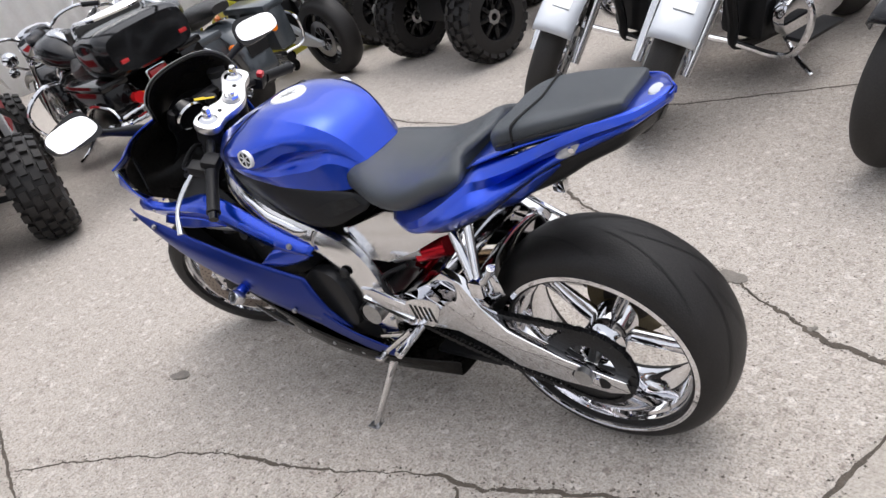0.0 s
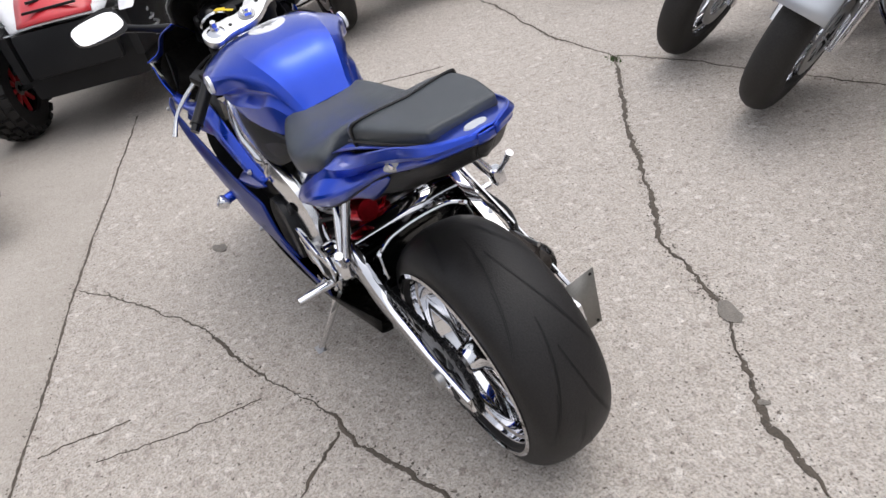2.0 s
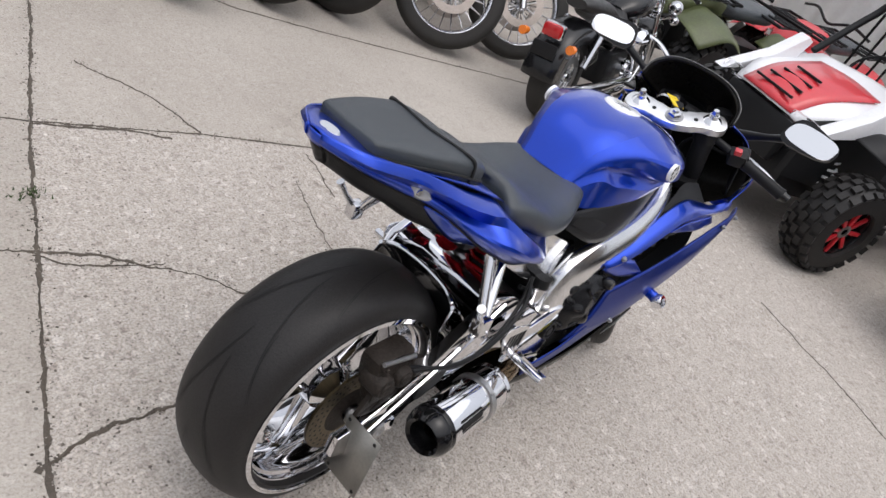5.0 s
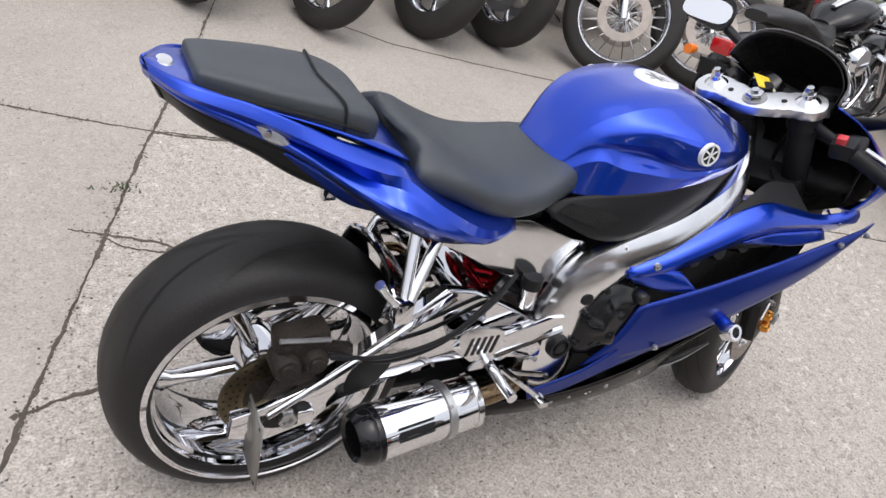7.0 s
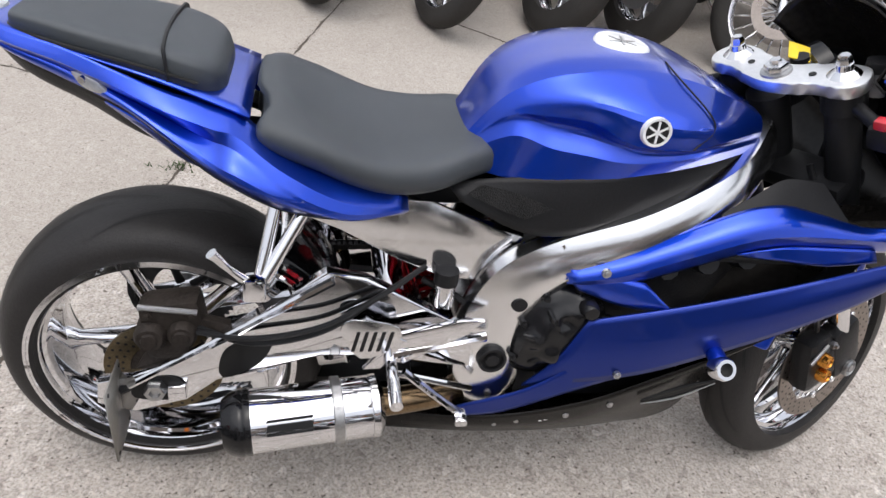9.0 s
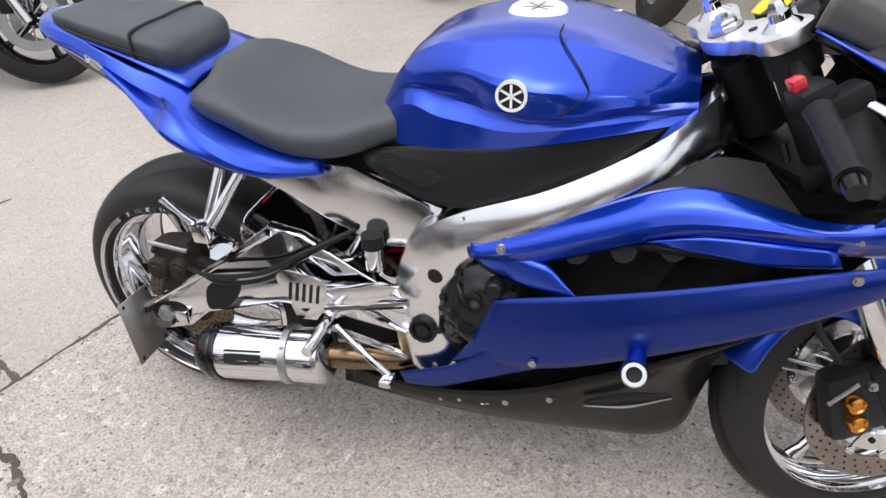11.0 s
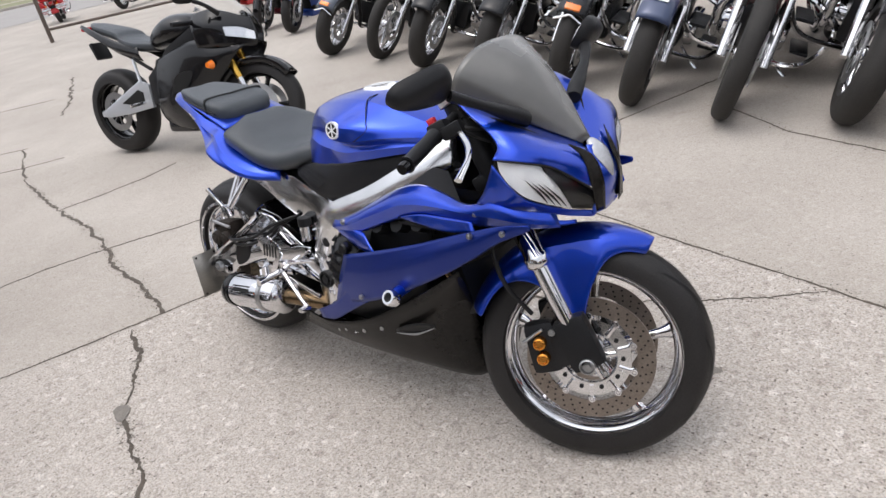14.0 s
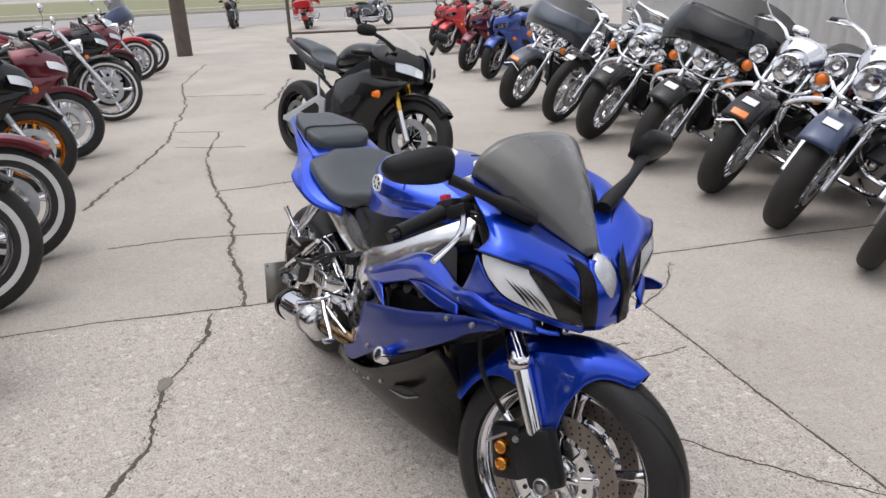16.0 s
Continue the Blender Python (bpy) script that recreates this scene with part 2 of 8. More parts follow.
def panel(curves, n=30, m=5, creases=(), both=False):
    """A sheet through curves, smooth along them; across, it folds sharply at the curves named in creases."""
    lines = [catmull(c, n) for c in curves]
    cuts = [0] + list(creases) + [len(lines) - 1]
    rows = []
    for j in range(n + 1):
        col, row = [l[j] for l in lines], []
        for a, b in zip(cuts, cuts[1:]):
            span = catmull(col[a : b + 1], m * (b - a))
            row += span if not row else span[1:]
        if both:
            row = [Vector((p.x, -p.y, p.z)) for p in row[:0:-1]] + row
        rows.append(row)
    bm = bmesh.new()
    vs = grid_faces(bm, rows)
    if both:
        bm.faces.new(vs[0]), bm.faces.new(vs[-1])
    return bm


def thicken(ob, t=0.004, offset=0.0, bevel=0.0):
    s = ob.modifiers.new("thickness", "SOLIDIFY")
    s.thickness, s.offset = t, offset
    if bevel:
        b = ob.modifiers.new("soft_edge", "BEVEL")
        b.width, b.segments, b.limit_method = bevel, 2, "ANGLE"
    return ob


def mirrored(curves):
    return [[(x, -y, z) for x, y, z in c] for c in curves]


def loft(rings, n=0, cap=True, bm=None):
    """A closed body through rings of equal count; n: smooth spans along it."""
    bm = bm or bmesh.new()
    if n:
        lines = [catmull([r[j] for r in rings], n) for j in range(len(rings[0]))]
        rings = [[l[i] for l in lines] for i in range(n + 1)]
    vs = grid_faces(bm, rings, False, True)
    if cap:
        bm.faces.new(vs[0]), bm.faces.new(vs[-1])
    return bm


def oval(x, y0, z0, hw, up, down, k=2.4, n=24, lean=0.0):
    """A ring across x: half width hw, reaching up and down from z0."""
    out = []
    for i in range(n):
        a = 2 * math.pi * i / n
        c, s = math.cos(a), math.sin(a)
        y = hw * math.copysign(abs(c) ** (2 / k), c)
        z = (up if s > 0 else down) * math.copysign(abs(s) ** (2 / k), s)
        out.append((x + lean * z, y0 + y, z0 + z))
    return out


# ---- ground: old exposed-aggregate concrete with joints and cracks ----
def concrete(name, stone, light, relief):
    """stone: how plainly the aggregate shows; light: the tone of the paste."""
    m = bpy.data.materials.new(name)
    m.use_nodes = True
    n, l = m.node_tree.nodes, m.node_tree.links
    b = n["Principled BSDF"]
    co = n.new("ShaderNodeTexCoord")

    def noise_at(scale, detail=5, rough=0.6):
        t = n.new("ShaderNodeTexNoise")
        t.inputs["Scale"].default_value, t.inputs["Detail"].default_value, t.inputs["Roughness"].default_value = scale, detail, rough
        l.new(co.outputs["Object"], t.inputs["Vector"])
        return t.outputs["Fac"]

    def ramp(fac, stops):
        r = n.new("ShaderNodeValToRGB")
        e = r.color_ramp.elements
        while len(e) < len(stops):
            e.new(0.5)
        for k, (p, c) in enumerate(stops):
            e[k].position, e[k].color = p, (*c, 1)
        l.new(fac, r.inputs["Fac"])
        return r.outputs["Color"]

    def mixed(kind, fac, a, c):
        x = n.new("ShaderNodeMix")
        x.data_type, x.blend_type = "RGBA", kind
        if isinstance(fac, float):
            x.inputs[0].default_value = fac
        else:
            l.new(fac, x.inputs[0])
        l.new(a, x.inputs[6])
        l.new(c, x.inputs[7])
        return x.outputs[2]

    paste = ramp(noise_at(1.1, 6), [(0.3, tuple(light * c for c in (0.36, 0.325, 0.285))), (0.55, tuple(light * c for c in (0.42, 0.385, 0.34))), (0.75, tuple(light * c for c in (0.47, 0.435, 0.39)))])
    blot = ramp(noise_at(0.45, 4), [(0.35, (0.78, 0.77, 0.76)), (0.65, (1.0, 1.0, 1.0))])
    base = mixed("MULTIPLY", 1.0, paste, blot)
    stones = n.new("ShaderNodeTexVoronoi")
    stones.inputs["Scale"].default_value = 95
    l.new(co.outputs["Object"], stones.inputs["Vector"])
    tone = ramp(stones.outputs["Color"], [(0.1, (0.2, 0.17, 0.15)), (0.3, (0.42, 0.37, 0.32)), (0.6, (0.47, 0.43, 0.39)), (0.9, (0.64, 0.6, 0.55))])
    grains = ramp(noise_at(150, 3, 0.7), [(0.34, (0.5, 0.48, 0.46)), (0.5, (1.0, 1.0, 1.0)), (0.64, (1.3, 1.28, 1.25))])
    big = n.new("ShaderNodeTexVoronoi")
    big.inputs["Scale"].default_value = 52
    l.new(co.outputs["Object"], big.inputs["Vector"])
    chips = ramp(big.outputs["Color"], [(0.0, (0.16, 0.13, 0.11)), (0.16, (0.3, 0.26, 0.23)), (0.2, (0.44, 0.4, 0.36)), (0.84, (0.44, 0.4, 0.36)), (0.87, (0.7, 0.67, 0.63))])
    laid = mixed("MIX", 0.6 * stone, base, tone)
    laid = mixed("MIX", 0.38 * stone, laid, chips)
    laid = mixed("MULTIPLY", 0.35 + 0.45 * stone, laid, grains)
    pits = ramp(noise_at(75, 2, 0.5), [(0.29, (0.28, 0.25, 0.23)), (0.345, (1.0, 1.0, 1.0))])
    laid = mixed("MULTIPLY", 0.3 + 0.6 * stone, laid, pits)
    stain = ramp(noise_at(2.6, 7, 0.7), [(0.26, (0.6, 0.58, 0.55)), (0.4, (1.0, 1.0, 1.0))])
    laid = mixed("MULTIPLY", 0.6, laid, stain)
    l.new(laid, b.inputs["Base Color"])
    b.inputs["Roughness"].default_value = 0.88
    rel = n.new("ShaderNodeBump")
    rel.inputs["Strength"].default_value, rel.inputs["Distance"].default_value = relief, 0.003
    l.new(noise_at(150, 4, 0.7), rel.inputs["Height"])
    l.new(rel.outputs["Normal"], b.inputs["Normal"])
    return m


CONCRETE = concrete("exposed_aggregate_concrete", 1.0, 1.0, 0.6)
SMOOTH = concrete("smooth_worn_concrete", 0.3, 1.02, 0.25)
CRACK = material("crack_dirt", (0.085, 0.07, 0.055), 0.95, 0, 0, 0.6, 180, 0.45, 14)
TAR = material("patch_filler", (0.19, 0.172, 0.15), 0.9, 0, 0, 0.9, 240, 0.35, 30)
GRASS = material("weed_green", (0.06, 0.1, 0.03), 0.8, 0, 0, 0.3, 90, 0.35, 9)
ASPHALT = material("asphalt", (0.3, 0.285, 0.27), 0.9, 0, 0, 0.5, 120, 0.2, 0.7)
LAWN = material("lawn", (0.2, 0.2, 0.11), 0.95, 0, 0, 0.6, 25, 0.4, 1.2)

bm = bmesh.new()
far = 400
xs = [-far, -60, -16.5] + [-12 + 2 * i for i in range(12)] + [60, far]
ys = [-far, -60, -12] + [-8 + 2 * i for i in range(9)] + [14, 60, far]
grid_faces(bm, [[(x, y, 0) for y in ys] for x in xs])
cuts = (((-0.4, 0.12), (-0.05, 1.37)), ((-0.5, 1.52), (1.72, 0.98)))
for (ax, ay), (bx, by) in cuts:
    d = Vector((bx - ax, by - ay, 0)).normalized()
    bmesh.ops.bisect_plane(bm, geom=bm.verts[:] + bm.edges[:] + bm.faces[:], plane_co=(ax, ay, 0), plane_no=(-d.y, d.x, 0))
sheet = bpy.data.meshes.new("ground")
bm.to_mesh(sheet)
bm.free()
sheet.materials.append(CONCRETE)
sheet.materials.append(SMOOTH)
for poly in sheet.polygons:
    c = poly.center
    inner = True
    for (ax, ay), (bx, by) in cuts:
        side = (bx - ax) * (c.y - ay) - (by - ay) * (c.x - ax)
        inner = inner and side < 0
    poly.material_index = 0 if inner else 1
ground = tagged(part("ground", sheet, None), "weathered tan concrete lot with cracks and joints", "ground", kind="structure")


CRACK_LINES = []


def jitter_line(pts, step=0.02, wob=0.008, seed=1):
    """A ragged line through pts."""
    rnd = random.Random(seed)
    out, drift = [], 0.0
    for (ax, ay), (bx, by) in zip(pts, pts[1:]):
        d = Vector((bx - ax, by - ay))
        k = max(1, int(d.length / step))
        side = Vector((-d.y, d.x)).normalized()
        for i in range(k):
            drift = 0.9 * drift + rnd.uniform(-wob, wob) * 0.55
            out.append(Vector((ax, ay)) + d * (i / k) + side * drift)
    out.append(Vector(pts[-1]))
    return out


def crack(pts, width=0.012, seed=1, wob=0.008, mat=CRACK, name="pavement_crack", label="dark ragged crack filled with dirt", step=0.011, z=0.003):
    """A shallow ragged channel edge to edge, laid on the slab with broken rims."""
    width *= 0.5
    CRACK_LINES.append((pts, width, seed))
    rnd = random.Random(seed * 7 + 3)
    line = jitter_line(pts, step, wob, seed)
    bm = bmesh.new()
    rows, w = [], width
    for i, p in enumerate(line):
        d = (line[min(i + 1, len(line) - 1)] - line[max(i - 1, 0)]).normalized()
        side = Vector((-d.y, d.x))
        w = min(max(w * rnd.uniform(0.6, 1.6), width * 0.25), width * 2.1)
        a, b = p + side * w * rnd.uniform(0.35, 0.65), p - side * w * rnd.uniform(0.35, 0.65)
        rows.append([(a.x, a.y, z - 0.0025), (p.x, p.y, z), (b.x, b.y, z - 0.0025)])
    grid_faces(bm, rows)
    return tagged(part(name, bm, mat), label, "crack", kind="structure")

JOINT = "straight slab joint filled with dirt"
crack([(-1.0, -2.1), (-0.69, -0.74), (-0.5, -0.18), (-0.4, 0.12), (-0.05, 1.37), (0.09, 1.8), (0.32, 2.6), (0.62, 3.6)], 0.013, 1, 0.003, CRACK, "slab_joint", JOINT)
crack([(-2.6, 2.2), (-0.5, 1.52), (-0.05, 1.38), (0.49, 1.29), (1.1, 1.13), (1.72, 0.98), (2.53, 0.75), (3.6, 0.45)], 0.011, 2, 0.003, CRACK, "slab_joint", JOINT)
crack([(0.73, 2.67), (1.18, 2.32), (1.68, 2.15), (2.05, 2.04), (3.0, 1.75)], 0.01, 3, 0.004, CRACK, "slab_joint", JOINT)
crack([(-0.51, -0.32), (-0.43, -0.35), (-0.3, -0.39), (-0.25, -0.43), (-0.12, -0.52), (0.01, -0.61), (0.16, -0.66), (0.35, -0.72), (0.56, -0.86), (0.84, -1.06), (1.37, -1.46), (1.66, -1.68)], 0.02, 4, 0.008)
crack([(-0.03, -0.585), (0.03, -0.625), (0.1, -0.645), (0.17, -0.668)], 0.026, 41, 0.006)
crack([(1.66, -1.68), (1.36, -1.8), (0.87, -1.9), (0.49, -2.0), (-0.2, -2.2)], 0.011, 5)
crack([(1.66, -1.68), (2.25, -1.7), (3.04, -1.88), (3.69, -1.94), (4.6, -2.1)], 0.015, 6)
crack([(-0.5, -0.19), (-0.87, -0.11), (-1.21, -0.06), (-1.69, 0.07), (-2.49, 0.17), (-3.46, 0.31), (-4.08, 0.48), (-4.77, 0.73)], 0.021, 7, 0.01)
crack([(1.71, 0.96), (1.55, 0.85), (1.27, 0.71), (1.05, 0.6)], 0.006, 31)
crack([(1.05, 0.6), (0.66, 0.5), (0.38, 0.39), (0.27, 0.385), (0.11, 0.31), (-0.09, 0.25), (-0.23, 0.26), (-0.4, 0.2)], 0.013, 8)
crack([(-0.3, 0.84), (-0.09, 0.78), (0.02, 0.71), (0.15, 0.64), (0.25, 0.54), (0.34, 0.41)], 0.011, 9)
crack([(0.7, 1.0), (0.63, 0.75), (0.61, 0.54)], 0.003, 10)
crack([(2.72, -0.2), (2.58, -0.66), (2.41, -1.1)], 0.006, 11)
crack([(-0.22, 0.8), (-0.13, 0.74), (-0.03, 0.72), (0.08, 0.7)], 0.012, 12)
crack([(-0.05, 1.37), (0.16, 1.34), (0.36, 1.27)], 0.013, 13)
crack([(-2.53, 0.18), (-2.48, 0.42), (-2.46, 0.72), (-2.5, 1.0)], 0.017, 14)
crack([(-1.69, -0.63), (-1.62, -0.28), (-1.53, -0.03), (-1.36, 0.3), (-1.25, 0.51)], 0.009, 15)
crack([(-2.59, -0.69), (-3.17, -0.44), (-4.42, 0.14), (-6.75, 0.79), (-9.15, 1.21), (-12, 2.2)], 0.026, 16, 0.015)
crack([(-7.67, 0.98), (-7.38, 1.45), (-7.08, 1.91)], 0.04, 17, 0.015)
crack([(-5.85, 1.5), (-6.61, 1.92), (-8.55, 2.74)], 0.035, 18, 0.02)
crack([(-5.11, 0.31), (-4.77, 0.77)], 0.02, 19)
crack([(-4.29, 0.21), (-4.08, 0.48), (-3.91, 0.76)], 0.022, 20)
crack([(0.8, 0.89), (0.82, 1.01), (0.84, 1.15)], 0.006, 21)
crack([(0.21, 1.75), (0.37, 1.55), (0.48, 1.3)], 0.008, 22)
rnd = random.Random(5)


def blotch(x, y, rx, ry, turn, mat, name, label, seed):
    """A thin uneven patch of filler or stain."""
    r = random.Random(seed)
    pts = []
    for i in range(26):
        a = 2 * math.pi * i / 26
        k = 1 + 0.16 * math.sin(2 * a + seed) + 0.1 * math.sin(3 * a + 2 * seed) + r.uniform(-0.06, 0.06)
        px, py = rx * k * math.cos(a), ry * k * math.sin(a)
        c, s = math.cos(radians(turn)), math.sin(radians(turn))
        pts.append((x + px * c - py * s, y + px * s + py * c))
    bm = bmesh.new()
    mid = bm.verts.new((x, y, 0.0065))
    ring = [bm.verts.new((px, py, 0.0035)) for px, py in pts]
    for i in range(26):
        bm.faces.new((mid, ring[i], ring[(i + 1) % 26]))
    return tagged(part(name, bm, mat), label, "patch", kind="structure")


blotch(0.0, -0.612, 0.042, 0.03, -30, TAR, "crack_filler", "grey lump of filler over the crack", 1)
blotch(-0.26, -0.43, 0.014, 0.009, 60, TAR, "crack_filler", "grey lump of filler over the crack", 3)
blotch(1.54, 0.43, 0.04, 0.022, 10, TAR, "oil_spot", "small dark oil spot on the concrete", 6)


def crumbs(lines, seed):
    """Loose chips and broken edges strewn along the cracks."""
    r = random.Random(seed)
    verts, faces = [], []
    for pts, width, k in lines:
        for (ax, ay), (bx, by) in zip(pts, pts[1:]):
            d = Vector((bx - ax, by - ay))
            if max(abs(ax), abs(bx)) > 3.5 or d.length < 0.02:
                continue
            side = Vector((-d.y, d.x)).normalized()
            for i in range(int(d.length * (40 + 5000 * width))):
                p = Vector((ax, ay)) + d * r.random() + side * r.gauss(0, 0.008 + 1.1 * width)
                size, n = r.uniform(0.0015, 0.0045), r.choice((4, 5))
                h, base, a0 = r.uniform(0.001, 0.003), len(verts), r.random() * 6
                for j in range(n):
                    a = a0 + 2 * math.pi * j / n
                    q = size * r.uniform(0.6, 1.2)
                    verts.append((p.x + q * math.cos(a), p.y + q * math.sin(a), 0.0012))
                verts.append((p.x, p.y, 0.0012 + h))
                faces += [(base + j, base + (j + 1) % n, base + n) for j in range(n)]
    return verts, faces


def tuft(x, y, seed):
    r = random.Random(seed)
    bm = bmesh.new()
    for i in range(40):
        px, py = x + r.gauss(0, 0.03), y + r.gauss(0, 0.012)
        h, a = r.uniform(0.01, 0.03), r.uniform(0, 6.28)
        d = Vector((math.cos(a), math.sin(a), 0))
        bm.faces.new([bm.verts.new(Vector((px, py, 0.002)) - d * 0.003), bm.verts.new(Vector((px, py, 0.002)) + d * 0.003), bm.verts.new((px + r.uniform(-0.012, 0.012), py + r.uniform(-0.012, 0.012), h))])
    return tagged(part("weed_tuft", bm, GRASS), "tiny green weeds growing in a joint", "weeds", kind="stuff")


for mat, seed, tone in ((CRACK, 3, "dark"), (TAR, 4, "brown"), (SMOOTH, 5, "pale")):
    me = bpy.data.meshes.new("crack_crumbs")
    crumb_verts, crumb_faces = crumbs(CRACK_LINES, seed)
    me.from_pydata(crumb_verts, [], crumb_faces)
    me.materials.append(mat)
    tagged(new("crack_crumbs", me), tone + " loose grit strewn along the cracks", "grit", kind="stuff")

tuft(-0.16, 1.03, 1)
tuft(1.62, -1.64, 3)

# street, verge and lawn beyond the lot
def flat(name, x0, x1, y0, y1, z, mat, label, cat):
    bm = bmesh.new()
    grid_faces(bm, [[(x, y, z) for y in (y0, (y0 + y1) / 2, y1)] for x in (x0, (x0 + x1) / 2, x1)])
    return tagged(part(name, bm, mat), label, cat, kind="structure")


flat("road", -47, -27, -120, 120, 0.01, ASPHALT, "grey asphalt street beyond the lot", "road")
tagged(part("kerb", box(0.3, 240, 0.16, (-47.2, 0, 0.08), 0.03), CONCRETE), "pale concrete kerb of the street", "kerb", kind="structure")
flat("lawn", -58, -47.4, -120, 120, 0.14, LAWN, "dry green grass verge", "lawn")
flat("pavement", -60, -58, -120, 120, 0.15, CONCRETE, "pale concrete footpath", "pavement")
flat("lawn", -200, -60, -120, 120, 0.14, LAWN, "dry green grass verge", "lawn")

# a corrugated white shed wall behind the row and round the corner
SHED = material("white_sheet_metal", (0.84, 0.86, 0.88), 0.45, 0.1, 0, 0.05, 30, 0.06, 0.8)
def shed_wall(name, a, b, h):
    d = Vector((b[0] - a[0], b[1] - a[1], 0))
    n = int(d.length / 0.05)
    side = Vector((-d.y, d.x, 0)).normalized()
    bm = bmesh.new()
    rows = []
    for i in range(n + 1):
        p = Vector((a[0], a[1], 0)) + d * (i / n) + side * (0.012 if i % 4 < 2 else -0.012)
        rows.append([p, p + Vector((0, 0, h))])
    grid_faces(bm, rows)
    ob = part(name, bm, SHED)
    thicken(ob, 0.05, 1)
    return tagged(ob, "white corrugated metal building wall", "wall", kind="structure")


shed_wall("wall_north", (-6.5, 7.8), (9.6, 4.3), 4.2)
shed_wall("wall_east", (9.6, 4.3), (9.2, -9.5), 4.2)
# unseen brown wall added behind the camera: closes the lot, darkens low reflections
BRICK = material("brown_render", (0.17, 0.14, 0.115), 0.9, 0, 0, 0.4, 40, 0.25, 0.7)
for name, x, y, w, d in (("wall_south", -3.0, -10.0, 22.0, 0.3),):
    tagged(part(name, box(w, d, 4.6, (x, y, 2.3), 0.02), BRICK), "plain brown rendered wall, unseen, added to darken reflections", "wall", kind="structure")


# ---- the blue sport motorcycle, leaning on its side stand ----
BIKE = Matrix.Translation((0.6, 0, 0)) @ pose(0, 0, 0, 0, 0, 2.5) @ Matrix.Translation((-0.6, 0.045, 0.011)) @ pose(0, 0, 0, -4.7)
bike = thing("sport_motorcycle", "metallic blue sport motorcycle with chrome wheels leaning on its side stand", "motorcycle", BIKE)
AXLE = Vector((0.058, 0, 0.278))


def tyre_mesh(radius, half, rim, flat=0.55, seg=72, k=18):
    """A rounded tyre section turned about y."""
    prof = []
    for i in range(k + 1):
        a = math.pi * i / k
        y = -half * math.cos(a)
        r = rim + (radius - rim) * math.sin(a) ** flat
        prof.append((r, y))
    prof += [(rim - 0.004, half * 0.82), (rim - 0.004, -half * 0.82)]
    return lathe(prof, seg, True)


def groove_arcs(radius, half, rim, count, flat, parent, at, mat, seed=0):
    """Curved sipes lying on the tread."""
    bm = bmesh.new()

    def on(a, y):
        s = math.sin(math.acos(max(-1, min(1, -y / half))))
        r = rim + (radius - rim) * s**flat + 0.002
        return Vector((r * math.cos(a), y, r * math.sin(a)))

    for i in range(count):
        a0 = 2 * math.pi * i / count
        for s in (1, -1):
            for y0, y1, da, off, w in ((0.03, 0.78, 0.95, 0, 0.0055), (0.42, 0.88, 0.5, 0.5, 0.0045)):
                a1 = a0 + off + (0.22 if s < 0 else 0)
                rows = []
                for k in range(15):
                    u = k / 14
                    y = s * half * (y0 + (y1 - y0) * u**1.5)
                    a = a1 + da * u
                    ww = w * (0.35 + math.sin(math.pi * min(1, u * 1.05)) * 0.8)
                    rows.append([on(a - ww / radius, y), on(a + ww / radius, y + s * ww)])
                grid_faces(bm, rows)
    return part("tread_groove", bm, mat, parent, "narrow curved tread grooves", at)


def rim_mesh(rim, half, seg=72, lip=0.0):
    """A dished deep-lip rim."""
    p = [(rim + 0.008 + 0.004 * lip, half), (rim + 0.007 + 0.004 * lip, half + 0.01 * lip), (rim + 0.006, half - 0.006 + 0.017 * lip), (rim + 0.003, half - 0.007 + 0.004 * lip), (rim - 0.005, half - 0.009), (rim - 0.006, half - 0.02), (rim - 0.012, half - 0.024), (rim - 0.014, half * 0.55), (rim - 0.024, half * 0.3), (rim - 0.026, 0)]
    prof = p + [(r, -y) for r, y in p[-2::-1]]
    back = [(r + 0.005 if 0 < i < len(prof) - 1 else r, y) for i, (r, y) in enumerate(prof)]
    return lathe(prof + back[::-1], seg, True)


def spoke_mesh(r0, r1, w0, w1, d0, d1, y0=0.0, curve=0.0):
    """One cast spoke along +x, thicker in the middle."""
    rings = []
    for k in range(7):
        u = k / 6
        r = r0 + (r1 - r0) * u
        w = w0 + (w1 - w0) * u
        d = d0 + (d1 - d0) * u
        flare = 1 + 0.9 * max(0, (u - 0.75) / 0.25) ** 2
        bend = curve * math.sin(math.pi * u)
        rings.append([(r, y0 + d * math.cos(a) * 0.5, bend + w * flare * math.sin(a) * 0.5) for a in (2 * math.pi * j / 10 for j in range(10))])
    return loft(rings)


def spin(i, n, off=0.0):
    return pose(0, 0, 0, 0, 360.0 * i / n + off, 0)


def bolt_mesh(r=0.006, h=0.004):
    return lathe([(0, -h), (r * 0.55, -h), (r * 0.6, -h * 0.3), (r, -h * 0.3), (r, h), (0, h)], 12)


# rear wheel: wide low-profile tyre on a chrome five-spoke rim
rear = part("rear_wheel", tyre_mesh(0.29, 0.0985, 0.215, 0.6, 96, 28), RUBBER, bike, "wide black low-profile tyre", Matrix.Translation(AXLE))
groove_arcs(0.29, 0.0985, 0.215, 8, 0.6, rear, Matrix(), PRINT)
part("rim", rim_mesh(0.215, 0.0925, 72, 1.0), CHROME, rear, "deep-dish chrome rim")
spoke = part("spoke", spoke_mesh(0.045, 0.192, 0.028, 0.032, 0.046, 0.028), CHROME, rear, "chrome cast spoke", spin(0, 5, 29))
for i in range(1, 5):
    part("spoke", spoke.data, None, rear, "chrome cast spoke", spin(i, 5, 29))
